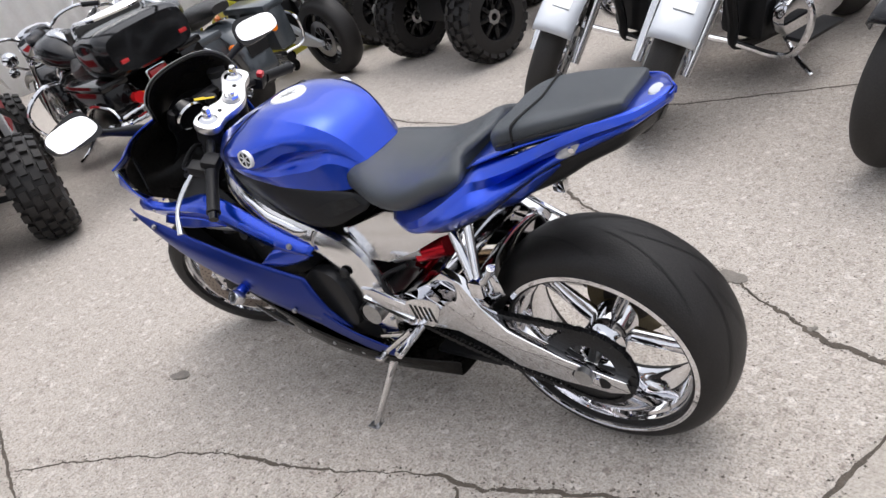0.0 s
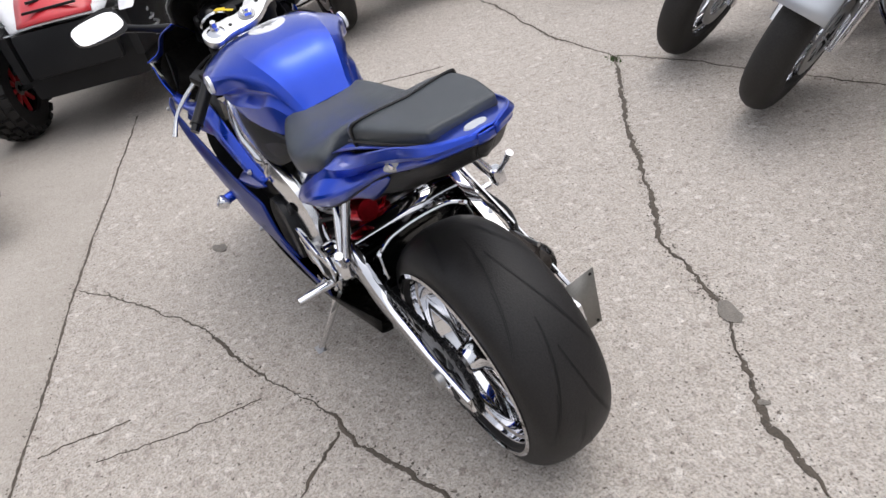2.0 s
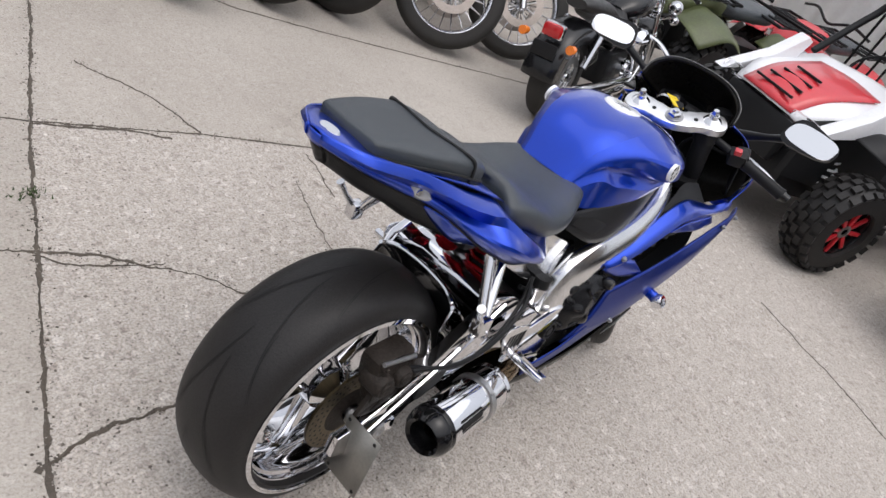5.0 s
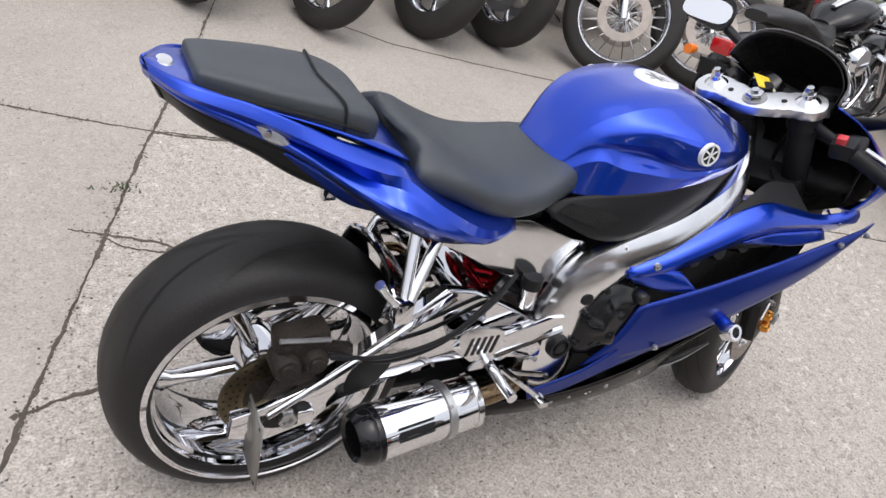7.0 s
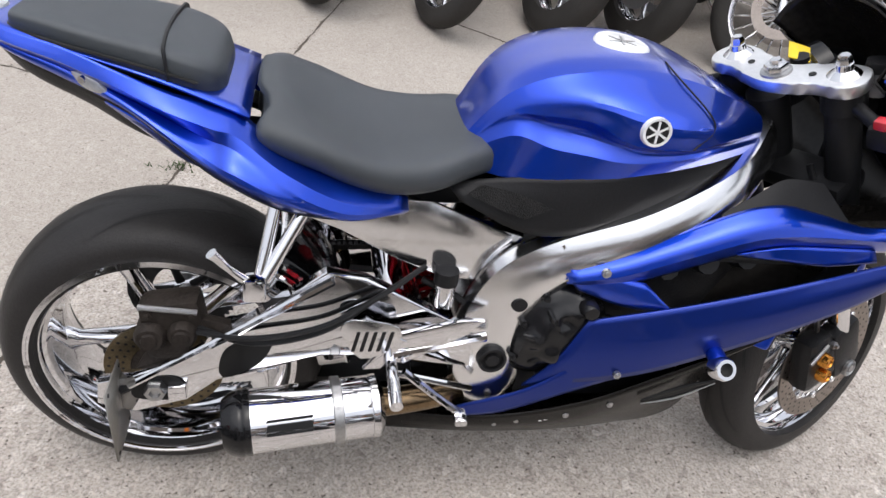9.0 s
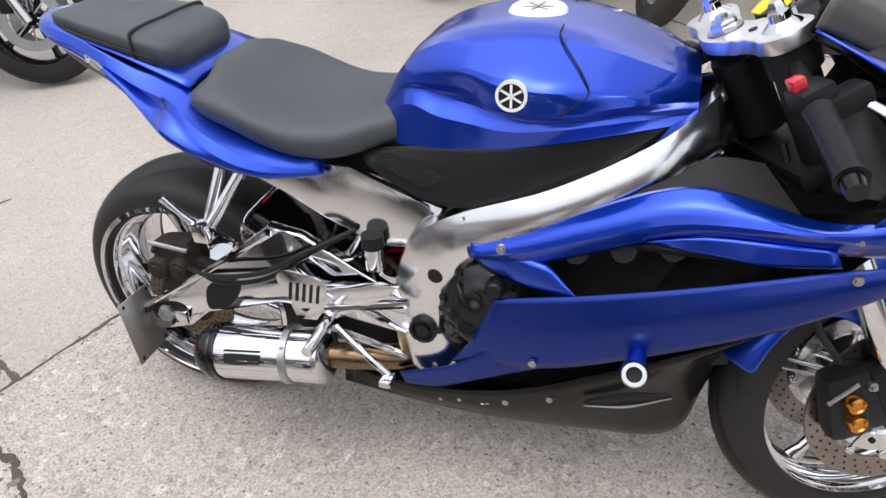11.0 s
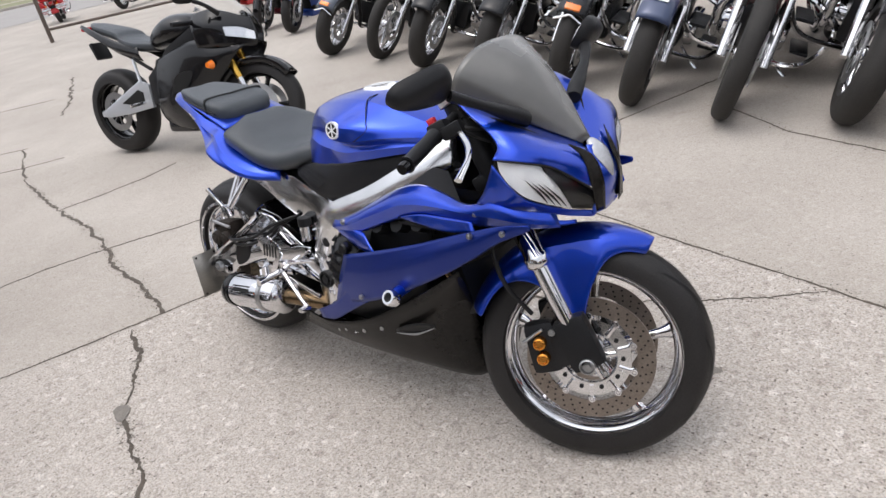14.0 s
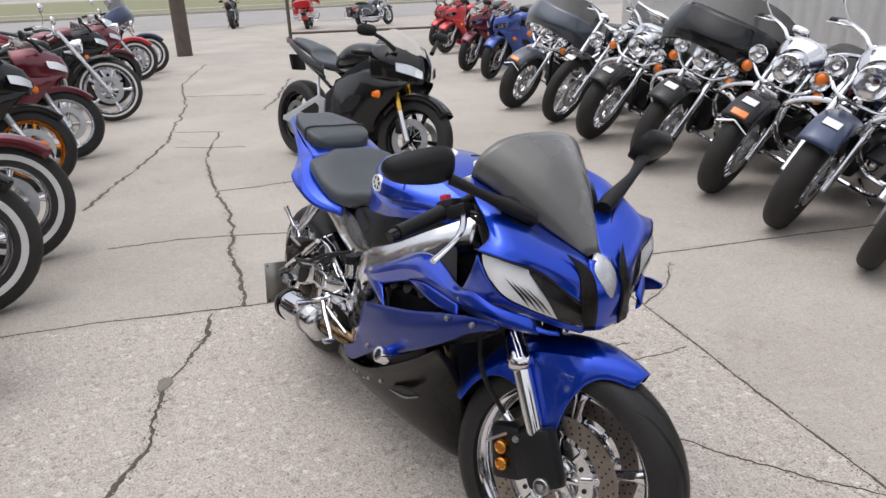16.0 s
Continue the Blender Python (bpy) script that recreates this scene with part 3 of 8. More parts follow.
part("hub", lathe([(0, -0.075), (0.03, -0.075), (0.036, -0.06), (0.052, -0.045), (0.055, 0), (0.052, 0.045), (0.036, 0.06), (0.03, 0.09), (0, 0.09)], 32), CHROME, rear, "chrome hub")


def sprocket_mesh(teeth=46, r=0.104):
    bm = bmesh.new()
    out = []
    for i in range(teeth * 4):
        a = 2 * math.pi * i / (teeth * 4)
        rr = r + (0.004 if i % 4 in (0, 1) else -0.003)
        out.append((rr * math.cos(a), rr * math.sin(a)))
    inner = [(0.062 * math.cos(2 * math.pi * i / (teeth * 4)), 0.062 * math.sin(2 * math.pi * i / (teeth * 4))) for i in range(teeth * 4)]
    rows = [[(x, y, z) for x, z in loop] for loop, y in ((out, 0.123), (out, 0.129), (inner, 0.129), (inner, 0.123))]
    grid_faces(bm, rows, True, True)
    return bm


part("sprocket", sprocket_mesh(), CAST, rear, "dark toothed rear sprocket")
for i in range(5):
    part("sprocket_arm", spoke_mesh(0.02, 0.075, 0.02, 0.012, 0.014, 0.008, 0.124), CAST, rear, "", spin(i, 5, 36))
part("brake_disc", lathe([(0.058, -0.1), (0.102, -0.1), (0.102, -0.106), (0.058, -0.106)], 64, True), REAR_DISC, rear, "bronze-tinted drilled brake disc")
part("disc_carrier", lathe([(0.02, -0.094), (0.06, -0.099), (0.06, -0.104), (0.045, -0.106), (0.02, -0.112)], 48, True), DIRTY, rear, "greasy dark disc carrier")
bm = bmesh.new()
for i in range(30):
    for k, rr in enumerate((0.07, 0.082, 0.093)):
        a = 2 * math.pi * (i + k * 0.33) / 30
        c = Vector((rr * math.cos(a), -0.1066, rr * math.sin(a)))
        vs = [bm.verts.new(c + Vector((0.003 * math.cos(t), 0, 0.003 * math.sin(t)))) for t in (2 * math.pi * j / 7 for j in range(7))]
        bm.faces.new(vs)
part("disc_hole", bm, PRINT, rear, "drilled holes of the disc")
axle_nut = lathe([(0, -0.15), (0.012, -0.15), (0.014, -0.14), (0.014, -0.132), (0.021, -0.132), (0.022, -0.12), (0.012, -0.12), (0.012, 0.15), (0.022, 0.15), (0.021, 0.165), (0, 0.165)], 24)
part("axle", axle_nut, STEEL, rear, "steel axle with nuts")

# chain run: plates linked round the sprockets
def chain_mesh():
    bm = bmesh.new()
    front = Vector((0.535, 0.126, 0.355))
    back = Vector((AXLE.x, 0.126, AXLE.z))
    rb, rf = 0.104, 0.045
    loop = []
    for i in range(40):
        loop.append(back.lerp(front, i / 40) + Vector((0, 0, rb + (rf - rb) * i / 40)))
    for i in range(8):
        a = math.pi / 2 - math.pi * i / 8
        loop.append(front + Vector((rf * math.cos(a), 0, rf * math.sin(a))))
    for i in range(40):
        u = i / 40
        loop.append(front.lerp(back, u) + Vector((0, 0, -(rf + (rb - rf) * u) - 0.012 * math.sin(math.pi * u))))
    for i in range(22):
        a = -math.pi / 2 - math.pi * i / 22
        loop.append(back + Vector((rb * math.cos(a), 0, rb * math.sin(a))))
    for i, p in enumerate(loop):
        q = loop[(i + 1) % len(loop)]
        d = q - p
        ang = math.atan2(d.z, d.x)
        w = 0.008 if i % 2 else 0.011
        for s in (1, -1):
            box(d.length * 1.25, 0.0025, 0.012, (p + q) / 2 + Vector((0, s * w * 0.6, 0)), 0, bm, Matrix.Rotation(-ang, 4, "Y"))
        box(0.007, 0.012, 0.007, p, 0, bm, Matrix.Rotation(-ang, 4, "Y"))
    return bm


drive_chain = part("chain", chain_mesh(), CAST, bike, "oily dark drive chain")

# swingarm: polished plates each side, joined by a cross tube
left_arm = [(0.61, 0.41), (0.52, 0.445), (0.42, 0.5), (0.36, 0.545), (0.318, 0.52), (0.285, 0.45), (0.235, 0.385), (0.107, 0.328), (0.0, 0.298), (-0.032, 0.292), (-0.036, 0.258), (0.012, 0.245), (0.12, 0.25), (0.235, 0.27), (0.3, 0.315), (0.38, 0.35), (0.48, 0.345), (0.61, 0.34)]
swing = part("swingarm", slab(left_arm, 0.15, 0.175, 0.005), CHROME, bike, "polished chrome swingarm plate")
part("recess", slab(smooth_outline([(0.012, 0.288), (0.07, 0.304), (0.095, 0.284), (0.06, 0.262), (0.012, 0.264)], 4), 0.174, 0.1768, 0), PRINT, swing, "dark slot for the chain adjuster")
part("adjuster_block", box(0.04, 0.012, 0.03, (0.045, 0.178, 0.282), 0.004), CHROME, swing)
right_arm = [(0.61, 0.41), (0.5, 0.475), (0.4, 0.53), (0.335, 0.542), (0.28, 0.5), (0.18, 0.42), (0.1, 0.36), (0.02, 0.328), (-0.035, 0.315), (-0.04, 0.27), (0.02, 0.25), (0.106, 0.275), (0.157, 0.318), (0.246, 0.345), (0.33, 0.37), (0.42, 0.37), (0.5, 0.355), (0.61, 0.34)]
arm_r = part("swingarm", slab(right_arm, -0.148, -0.124, 0.005), CHROME, bike, "polished chrome swingarm plate")
part("recess", slab(smooth_outline([(0.165, 0.33), (0.172, 0.385), (0.225, 0.412), (0.25, 0.4), (0.222, 0.352)], 5), -0.1505, -0.149, 0), PRINT, arm_r, "dark opening in the arm")
part("adjuster_slot", slab(smooth_outline([(0.022, 0.285), (0.03, 0.322), (0.085, 0.33), (0.105, 0.31), (0.09, 0.28)], 4), -0.1505, -0.149, 0), PRINT, arm_r, "dark slot for the chain adjuster")
part("axle_nut", lathe([(0, -0.16), (0.008, -0.16), (0.01, -0.166), (0.017, -0.166), (0.019, -0.16), (0.019, -0.148), (0, -0.148)], 6), STEEL, arm_r, "", pose(0.058, 0, 0.305))
part("adjuster_block", box(0.03, 0.012, 0.03, (0.092, -0.154, 0.3), 0.004), CHROME, arm_r)
part("cross_tube", tube([(0.47, -0.14, 0.42), (0.47, 0.16, 0.42)], 0.042, 16), CHROME, bike)
part("cross_tube", tube([(0.61, -0.14, 0.375), (0.61, 0.17, 0.375)], 0.03, 16), STEEL, bike)
part("tension_rod", tube([(0.02, -0.165, 0.325), (0.2, -0.165, 0.44), (0.345, -0.16, 0.535)], [0.006, 0.007, 0.008], 8, 8), CHROME, bike, "chrome brake stay rod")

# rear caliper, hoses and plate
cal = part("rear_caliper", box(0.1, 0.056, 0.07, (0.088, -0.104, 0.43), 0.016, None, Matrix.Rotation(radians(-8), 4, "Y")), DIRTY, bike, "greasy dark brown rear brake caliper")
for x, z, r in ((0.055, 0.405, 0.026), (0.105, 0.41, 0.024)):
    part("piston_body", lathe([(0, -0.036), (0.012, -0.036), (0.014, -0.032), (r * 0.8, -0.032), (r, -0.024), (r, 0.02), (0, 0.02)], 20), DIRTY, cal, "", pose(x, -0.117, z))
part("pad_bridge", box(0.07, 0.04, 0.05, (0.08, -0.112, 0.375), 0.012), DIRTY, cal)
part("bracket_arm", box(0.06, 0.022, 0.034, (0.15, -0.116, 0.412), 0.01, None, Matrix.Rotation(radians(14), 4, "Y")), DIRTY, cal)
part("pad_pin", tube([(0.04, -0.134, 0.462), (0.13, -0.134, 0.452)], 0.005, 8), STEEL, cal)
for x in (0.052, 0.122):
    part("caliper_bolt", bolt_mesh(0.008, 0.008), DIRTY, cal, "", pose(x, -0.134, 0.446))
part("mount", slab([(0.02, 0.32), (0.05, 0.38), (0.1, 0.41), (0.12, 0.38), (0.08, 0.31)], -0.126, -0.116, 0.002), DIRTY, cal)
for dy, up in ((0, 0.0), (-0.012, 0.02)):
    part("brake_hose", tube([(0.13, -0.13 + dy, 0.418), (0.22, -0.172 + dy, 0.418 + up), (0.33, -0.172 + dy, 0.442 + up), (0.42, -0.155 + dy, 0.5 + up * 0.5), (0.5, -0.12, 0.54)], 0.005, 8, 24), PLASTIC, cal)
plate_pts = [(-0.131, 0.353), (-0.219, 0.352), (-0.206, 0.192), (-0.111, 0.199)]
bm = bmesh.new()
lo = [bm.verts.new((-0.002, y, z)) for y, z in plate_pts]
bm.faces.new(lo)
hang = thicken(part("plate_bracket", bm, PLATE_METAL, bike, "plain grey metal plate with four holes"), 0.003)
for y, z in ((-0.135, 0.343), (-0.207, 0.342), (-0.196, 0.202), (-0.121, 0.208)):
    part("hole", lathe([(0, -0.0025), (0.004, -0.0025), (0.004, 0.0025), (0, 0.0025)], 10), PRINT, hang, "", pose(-0.002, y, z, 0, 0, 90))
part("stem", tube([(0.03, -0.14, 0.31), (0.0, -0.15, 0.3)], 0.008, 8), PLASTIC, hang)

# frame: polished twin spar with swingarm plates
SPAR_TOP = [(1.085, 0.806), (1.0, 0.748), (0.86, 0.672), (0.71, 0.612), (0.63, 0.56), (0.59, 0.49), (0.57, 0.4), (0.575, 0.3), (0.6, 0.235)]
SPAR_LOW = [(1.1, 0.73), (1.0, 0.672), (0.87, 0.61), (0.745, 0.552), (0.705, 0.5), (0.685, 0.44), (0.68, 0.36), (0.69, 0.3), (0.67, 0.235)]
for s in (1, -1):
    curves = []
    for dy, k in ((-0.022, 0.0), (0.002, 0.05), (0.0135, 0.4), (0.0185, 0.75), (0.014, 0.95), (-0.012, 1.0)):
        row = []
        for i, (a, b) in enumerate(zip(SPAR_TOP, SPAR_LOW)):
            base = (0.052, 0.13, 0.155, 0.15, 0.14, 0.132, 0.13, 0.128, 0.122)[i]
            row.append((a[0] + (b[0] - a[0]) * k, s * (base + dy), a[1] + (b[1] - a[1]) * k))
        curves.append(row)
    spar = thicken(part("frame_spar", panel(curves, 44, 3, (1, 4)), HAND_POLISHED, bike, "hand-polished aluminium frame spar", None, 25), 0.01, 1.0 if s < 0 else -1.0)
    # this added rib stands in for a pattern of reflections on the spar
    rib_rows = []
    for k in (0.2, 0.32, 0.6, 0.72):
        row = []
        for i in range(9):
            u = 0.12 + 0.1 * i
            j, f = (1, u * 2) if u < 0.5 else (2, u * 2 - 1)
            base = 0.13 + 0.025 * f if j == 1 else 0.155 - 0.005 * f
            a = [SPAR_TOP[j][n] + (SPAR_TOP[j + 1][n] - SPAR_TOP[j][n]) * f for n in (0, 1)]
            b = [SPAR_LOW[j][n] + (SPAR_LOW[j + 1][n] - SPAR_LOW[j][n]) * f for n in (0, 1)]
            lift = 0.0165 if 0.25 < k < 0.65 and 0 < i < 8 else 0.009
            row.append((a[0] + (b[0] - a[0]) * k, s * (base + lift + 0.008 * k), a[1] + (b[1] - a[1]) * k))
        rib_rows.append(row)
    part("stamped_rib", skin(rib_rows, 26, 10), CHROME, spar, "polished raised rib imitating reflections on the spar")
    part("pivot_cap", lathe([(0, -0.012), (0.012, -0.012), (0.013, -0.004), (0.02, -0.004), (0.021, -0.012), (0.026, -0.012), (0.028, 0.004), (0, 0.004)], 28), PLASTIC, spar, "dark ringed pivot cap", pose(0.632, s * 0.155, 0.37) if s < 0 else pose(0.632, s * 0.155, 0.37, 180))
    part("frame_plug", lathe([(0, -0.003), (0.013, -0.003), (0.016, 0.004), (0, 0.004)], 20), PLASTIC, spar, "black frame plug", pose(0.662, s * 0.163, 0.492) if s < 0 else pose(0.662, s * 0.163, 0.492, 180))
    part("weld_joint", tube([(0.715, s * 0.16, 0.612), (0.73, s * 0.17, 0.58), (0.728, s * 0.16, 0.548)], 0.004, 6, 8), POLISHED, spar)
    part("subframe_rail", tube([(0.66, s * 0.1, 0.585), (0.5, s * 0.09, 0.63), (0.3, s * 0.075, 0.7), (0.1, s * 0.06, 0.79)], 0.016, 8, 12), POLISHED, bike)
    plate = [(0.3, 0.628), (0.37, 0.665), (0.5, 0.66), (0.64, 0.6), (0.66, 0.535), (0.6, 0.512), (0.54, 0.512), (0.44, 0.556), (0.36, 0.602)]
    part("subframe_plate", slab(plate, s * 0.108, s * 0.116, 0.002), POLISHED, bike, "polished subframe gusset")
part("head_stock", tube([(1.094, 0, 0.845), (1.15, 0, 0.735)], 0.036, 20), PLASTIC, bike)

# engine: dark block with a clutch cover, mostly hidden by the fairing
eng = part("engine", box(0.4, 0.3, 0.2, (0.82, 0, 0.36), 0.03), CAST, bike, "black engine block")
part("cylinder_head", box(0.2, 0.3, 0.22, (0.93, 0, 0.53), 0.03, None, Matrix.Rotation(radians(25), 4, "Y")), CAST, eng)
cover_line = smooth_outline([(0.626, 0.351), (0.618, 0.418), (0.637, 0.48), (0.669, 0.525), (0.725, 0.536), (0.765, 0.51), (0.795, 0.445), (0.775, 0.39), (0.726, 0.34), (0.669, 0.332)], 5)
cover_line = [(x + 0.04, z) for x, z in cover_line]


def lump_cover(outline, cx, cz, y0, out, lumps, rings=9):
    """A cast cover: a domed plate with swellings (x, z, radius, height) on it."""
    bm = bmesh.new()
    rows = []
    for k in range(rings + 1):
        u = 1 - k / rings
        row = []
        for x, z in outline:
            px, pz = cx + (x - cx) * u, cz + (z - cz) * u
            h = out * (1 - u**5) + sum(hh / (1 + math.exp((math.hypot(px - lx, pz - lz) - r) / 0.003)) for lx, lz, r, hh in lumps)
            row.append((px, y0 - h, pz))
        rows.append(row)
    grid_faces(bm, rows, False, True)
    bmesh.ops.remove_doubles(bm, verts=bm.verts, dist=1e-5)
    return bm


part("clutch_cover", lump_cover(cover_line, 0.746, 0.43, -0.15, 0.035, ((0.755, 0.44, 0.058, 0.012), (0.775, 0.505, 0.016, 0.01), (0.74, 0.475, 0.012, -0.012), (0.795, 0.46, 0.02, 0.01), (0.72, 0.4, 0.02, 0.008), (0.76, 0.39, 0.018, -0.01), (0.69, 0.43, 0.014, 0.012)), 16), ENGINE_BLACK, eng, "black cast clutch cover")
for k in range(7):
    a = radians(20 + 51 * k)
    part("cover_rib", tube([(0.746 + r * math.cos(a), -0.19 + 0.35 * max(0.0, r - 0.05), 0.432 + r * math.sin(a)) for r in (0.018, 0.04, 0.06, 0.075)], [0.004, 0.006, 0.006, 0.003], 8, 8), ENGINE_BLACK, eng, "raised rib of the cover")
part("filler_cap", lathe([(0, -0.018), (0.012, -0.018), (0.016, -0.012), (0.017, 0.006), (0, 0.006)], 18), ENGINE_BLACK, eng, "", pose(0.775, -0.19, 0.505))
for x, z in cover_line[2::6]:
    part("cover_bolt", bolt_mesh(0.007, 0.008), CAST, eng, "", pose(0.746 + (x - 0.746) * 0.9, -0.167, 0.43 + (z - 0.43) * 0.9))
part("left_case", slab(smooth_outline([(0.66, 0.34), (0.68, 0.47), (0.76, 0.5), (0.83, 0.43), (0.79, 0.33)], 4), 0.14, 0.18, 0.014), CAST, eng)
part("radiator", box(0.04, 0.24, 0.24, (1.1, 0, 0.47), 0.006, None, Matrix.Rotation(radians(-18), 4, "Y")), PLASTIC, eng, "black radiator")
part("airbox", box(0.34, 0.22, 0.12, (0.86, 0, 0.68), 0.03), PLASTIC, eng)
for i in range(4):
    part("header_pipe", tube([(1.02, -0.1 + 0.066 * i, 0.5), (1.1, -0.1 + 0.066 * i, 0.38), (1.02, -0.08 + 0.05 * i, 0.24), (0.8, -0.05 + 0.03 * i, 0.21)], 0.019, 10, 20), PIPE, eng)
for s in (1, -1):
    part("fuel_rail_hose", tube([(0.95, s * 0.16, 0.6), (1.05, s * 0.19, 0.615), (1.15, s * 0.17, 0.6), (1.2, s * 0.12, 0.55)], 0.012, 8, 16), STEEL if s > 0 else PLASTIC, eng)
    for k in range(3):
        part("plug_cap", tube([(0.9 + 0.07 * k, s * 0.15, 0.57 + 0.012 * k), (0.9 + 0.07 * k, s * 0.185, 0.585 + 0.012 * k)], 0.02, 10), PLASTIC, eng)

# exhaust: short chrome canister with a black end cap on the right
exh0, exh1 = Vector((0.178, -0.196, 0.262)), Vector((0.46, -0.168, 0.278))
axis = (exh1 - exh0).to_track_quat("Y", "Z").to_matrix().to_4x4()
place = Matrix.Translation(exh0) @ axis @ Matrix.Diagonal((0.86, 0.89, 0.86, 1))
can = part("exhaust_canister", lathe([(0.04, 0.036), (0.062, 0.036), (0.064, 0.044), (0.064, 0.268), (0.061, 0.28), (0.05, 0.288), (0.03, 0.292)], 48), CHROME, bike, "chrome exhaust canister", place)
part("end_cap", lathe([(0.026, 0.03), (0.038, 0.03), (0.04, -0.004), (0.05, -0.01), (0.061, 0.004), (0.066, 0.02), (0.067, 0.026), (0.0655, 0.03), (0.067, 0.034), (0.067, 0.042), (0.06, 0.042)], 48), GLOSS_BLACK, can, "black exhaust end cap")
part("band", lathe([(0.0645, 0.196), (0.069, 0.198), (0.069, 0.214), (0.0645, 0.216)], 48), STEEL, can, "grey steel clamp band")
part("front_cap", lathe([(0.03, 0.272), (0.065, 0.272), (0.066, 0.285), (0.052, 0.296), (0.03, 0.3)], 40), POLISHED, can)
for k, (z0, z1) in enumerate(((0.011, 0.016), (-0.008, 0.006), (-0.016, -0.012))):
    plate = slab([(-0.045, z0), (0.04, z0), (0.043, z1), (-0.042, z1)], 0.0, 0.0012, 0)
    part("badge_bar", plate, PRINT, can, "dark badge on the canister", Matrix.Rotation(radians(-28), 4, "Y") @ Matrix(((0, 1, 0, 0.0642), (1, 0, 0, 0.115), (0, 0, 1, 0.0), (0, 0, 0, 1))))
part("band_bolt", bolt_mesh(0.006, 0.008), STEEL, can, "", Matrix.Rotation(radians(-50), 4, "Y") @ pose(0.07, 0.205, 0, 0, 0, 90))
part("mid_pipe", tube([(0.415, -0.17, 0.276), (0.52, -0.155, 0.28), (0.6, -0.11, 0.26), (0.7, -0.05, 0.23)], 0.026, 14, 20), PIPE, bike, "heat-tinted exhaust pipe")
part("hanger_bracket", slab([(0.4, 0.37), (0.43, 0.372), (0.47, 0.43), (0.45, 0.44)], -0.185, -0.175, 0.002), CHROME, bike)

# rear sets
for s in (1, -1):
    back = 0.17
    peg = part("rider_footrest", slab([(0.6, 0.47), (0.57, 0.44), (0.47, 0.38), (0.4, 0.4), (0.36, 0.45), (0.4, 0.475), (0.45, 0.44), (0.56, 0.47)], s * back, s * (back + 0.012), 0.003), CHROME, bike, "polished rear-set bracket")
    heel = smooth_outline([(0.36, 0.45), (0.38, 0.475), (0.455, 0.46), (0.45, 0.42), (0.395, 0.395)], 3)
    part("heel_guard", slab(heel, s * (back + 0.012), s * (back + 0.016), 0.001), POLISHED, peg, "slotted heel guard")
    for k in range(5):
        part("slot", slab([(0.378 + 0.014 * k, 0.412), (0.384 + 0.014 * k, 0.412), (0.392 + 0.014 * k, 0.452), (0.386 + 0.014 * k, 0.452)], s * (back + 0.0155), s * (back + 0.0172), 0), PRINT, peg)
    part("foot_peg", tube([(0.45, s * back, 0.37), (0.45, s * (back + 0.1), 0.365)], 0.011, 10), CHROME, peg, "knurled chrome foot peg")
    part("pedal", tube([(0.47, s * (back + 0.02), 0.37), (0.52, s * (back + 0.03), 0.33), (0.575, s * (back + 0.035), 0.285)], 0.007, 8, 8), CHROME, peg)
    part("pedal_tip", box(0.022, 0.034, 0.014, (0.575, s * (back + 0.045), 0.283), 0.004), POLISHED, peg)
    part("link_rod", tube([(0.6, s * back, 0.31), (0.46, s * (back + 0.014), 0.36)], 0.006, 8), CHROME, peg)
    part("link_rod", tube([(0.61, s * back, 0.43), (0.45, s * (back + 0.01), 0.4)], 0.009, 8), CHROME, peg)
    # passenger footrest hung from the tail
    hung = part("passenger_footrest", tube([(0.262, s * 0.12, 0.685), (0.232, s * 0.18, 0.545)], 0.011, 10), CHROME, bike, "chrome passenger footrest hanger")
    part("brace", tube([(0.318, s * 0.12, 0.68), (0.24, s * 0.182, 0.55)], 0.011, 10), CHROME, hung)
    part("knuckle", box(0.034, 0.03, 0.04, (0.226, s * 0.187, 0.54), 0.006), CHROME, hung)
    part("folded_peg", tube([(0.22, s * 0.189, 0.548), (0.19, s * 0.197, 0.58), (0.168, s * 0.205, 0.612)], [0.008, 0.006, 0.009], 10, 8), POLISHED, hung)

# shock, reservoir
shock = part("rear_shock", tube([(0.5, 0.01, 0.36), (0.545, 0.01, 0.56)], 0.026, 14), CAST, bike, "rear shock with red spring")
coil = [(0.505 + 0.04 * i / 60 + 0.036 * math.cos(i * 0.9), 0.01 + 0.036 * math.sin(i * 0.9), 0.38 + 0.17 * i / 60) for i in range(61)]
part("spring", tube(coil, 0.006, 6), RED_METAL, shock, "red coil spring")
part("reservoir", tube([(0.46, 0.07, 0.535), (0.54, 0.09, 0.52)], 0.024, 14), STEEL, shock, "grey shock reservoir")
part("reservoir_cap", tube([(0.475, 0.07, 0.52), (0.4, 0.05, 0.535)], 0.027, 14), RED_METAL, shock, "red reservoir cap")
pot = part("brake_reservoir", tube([(0.535, -0.13, 0.47), (0.535, -0.13, 0.515)], 0.018, 14), POLISHED, bike, "rear brake fluid cup")
part("lid", tube([(0.535, -0.13, 0.515), (0.535, -0.13, 0.54)], 0.021, 14), PLASTIC, pot, "black lid")
for k in range(3):
    part("cable", tube([(0.5, -0.1 + 0.1 * k, 0.5), (0.58, -0.12 + 0.12 * k, 0.46), (0.56, -0.13 + 0.13 * k, 0.4), (0.62, -0.1 + 0.1 * k, 0.36)], 0.006, 6, 14), PLASTIC, bike)

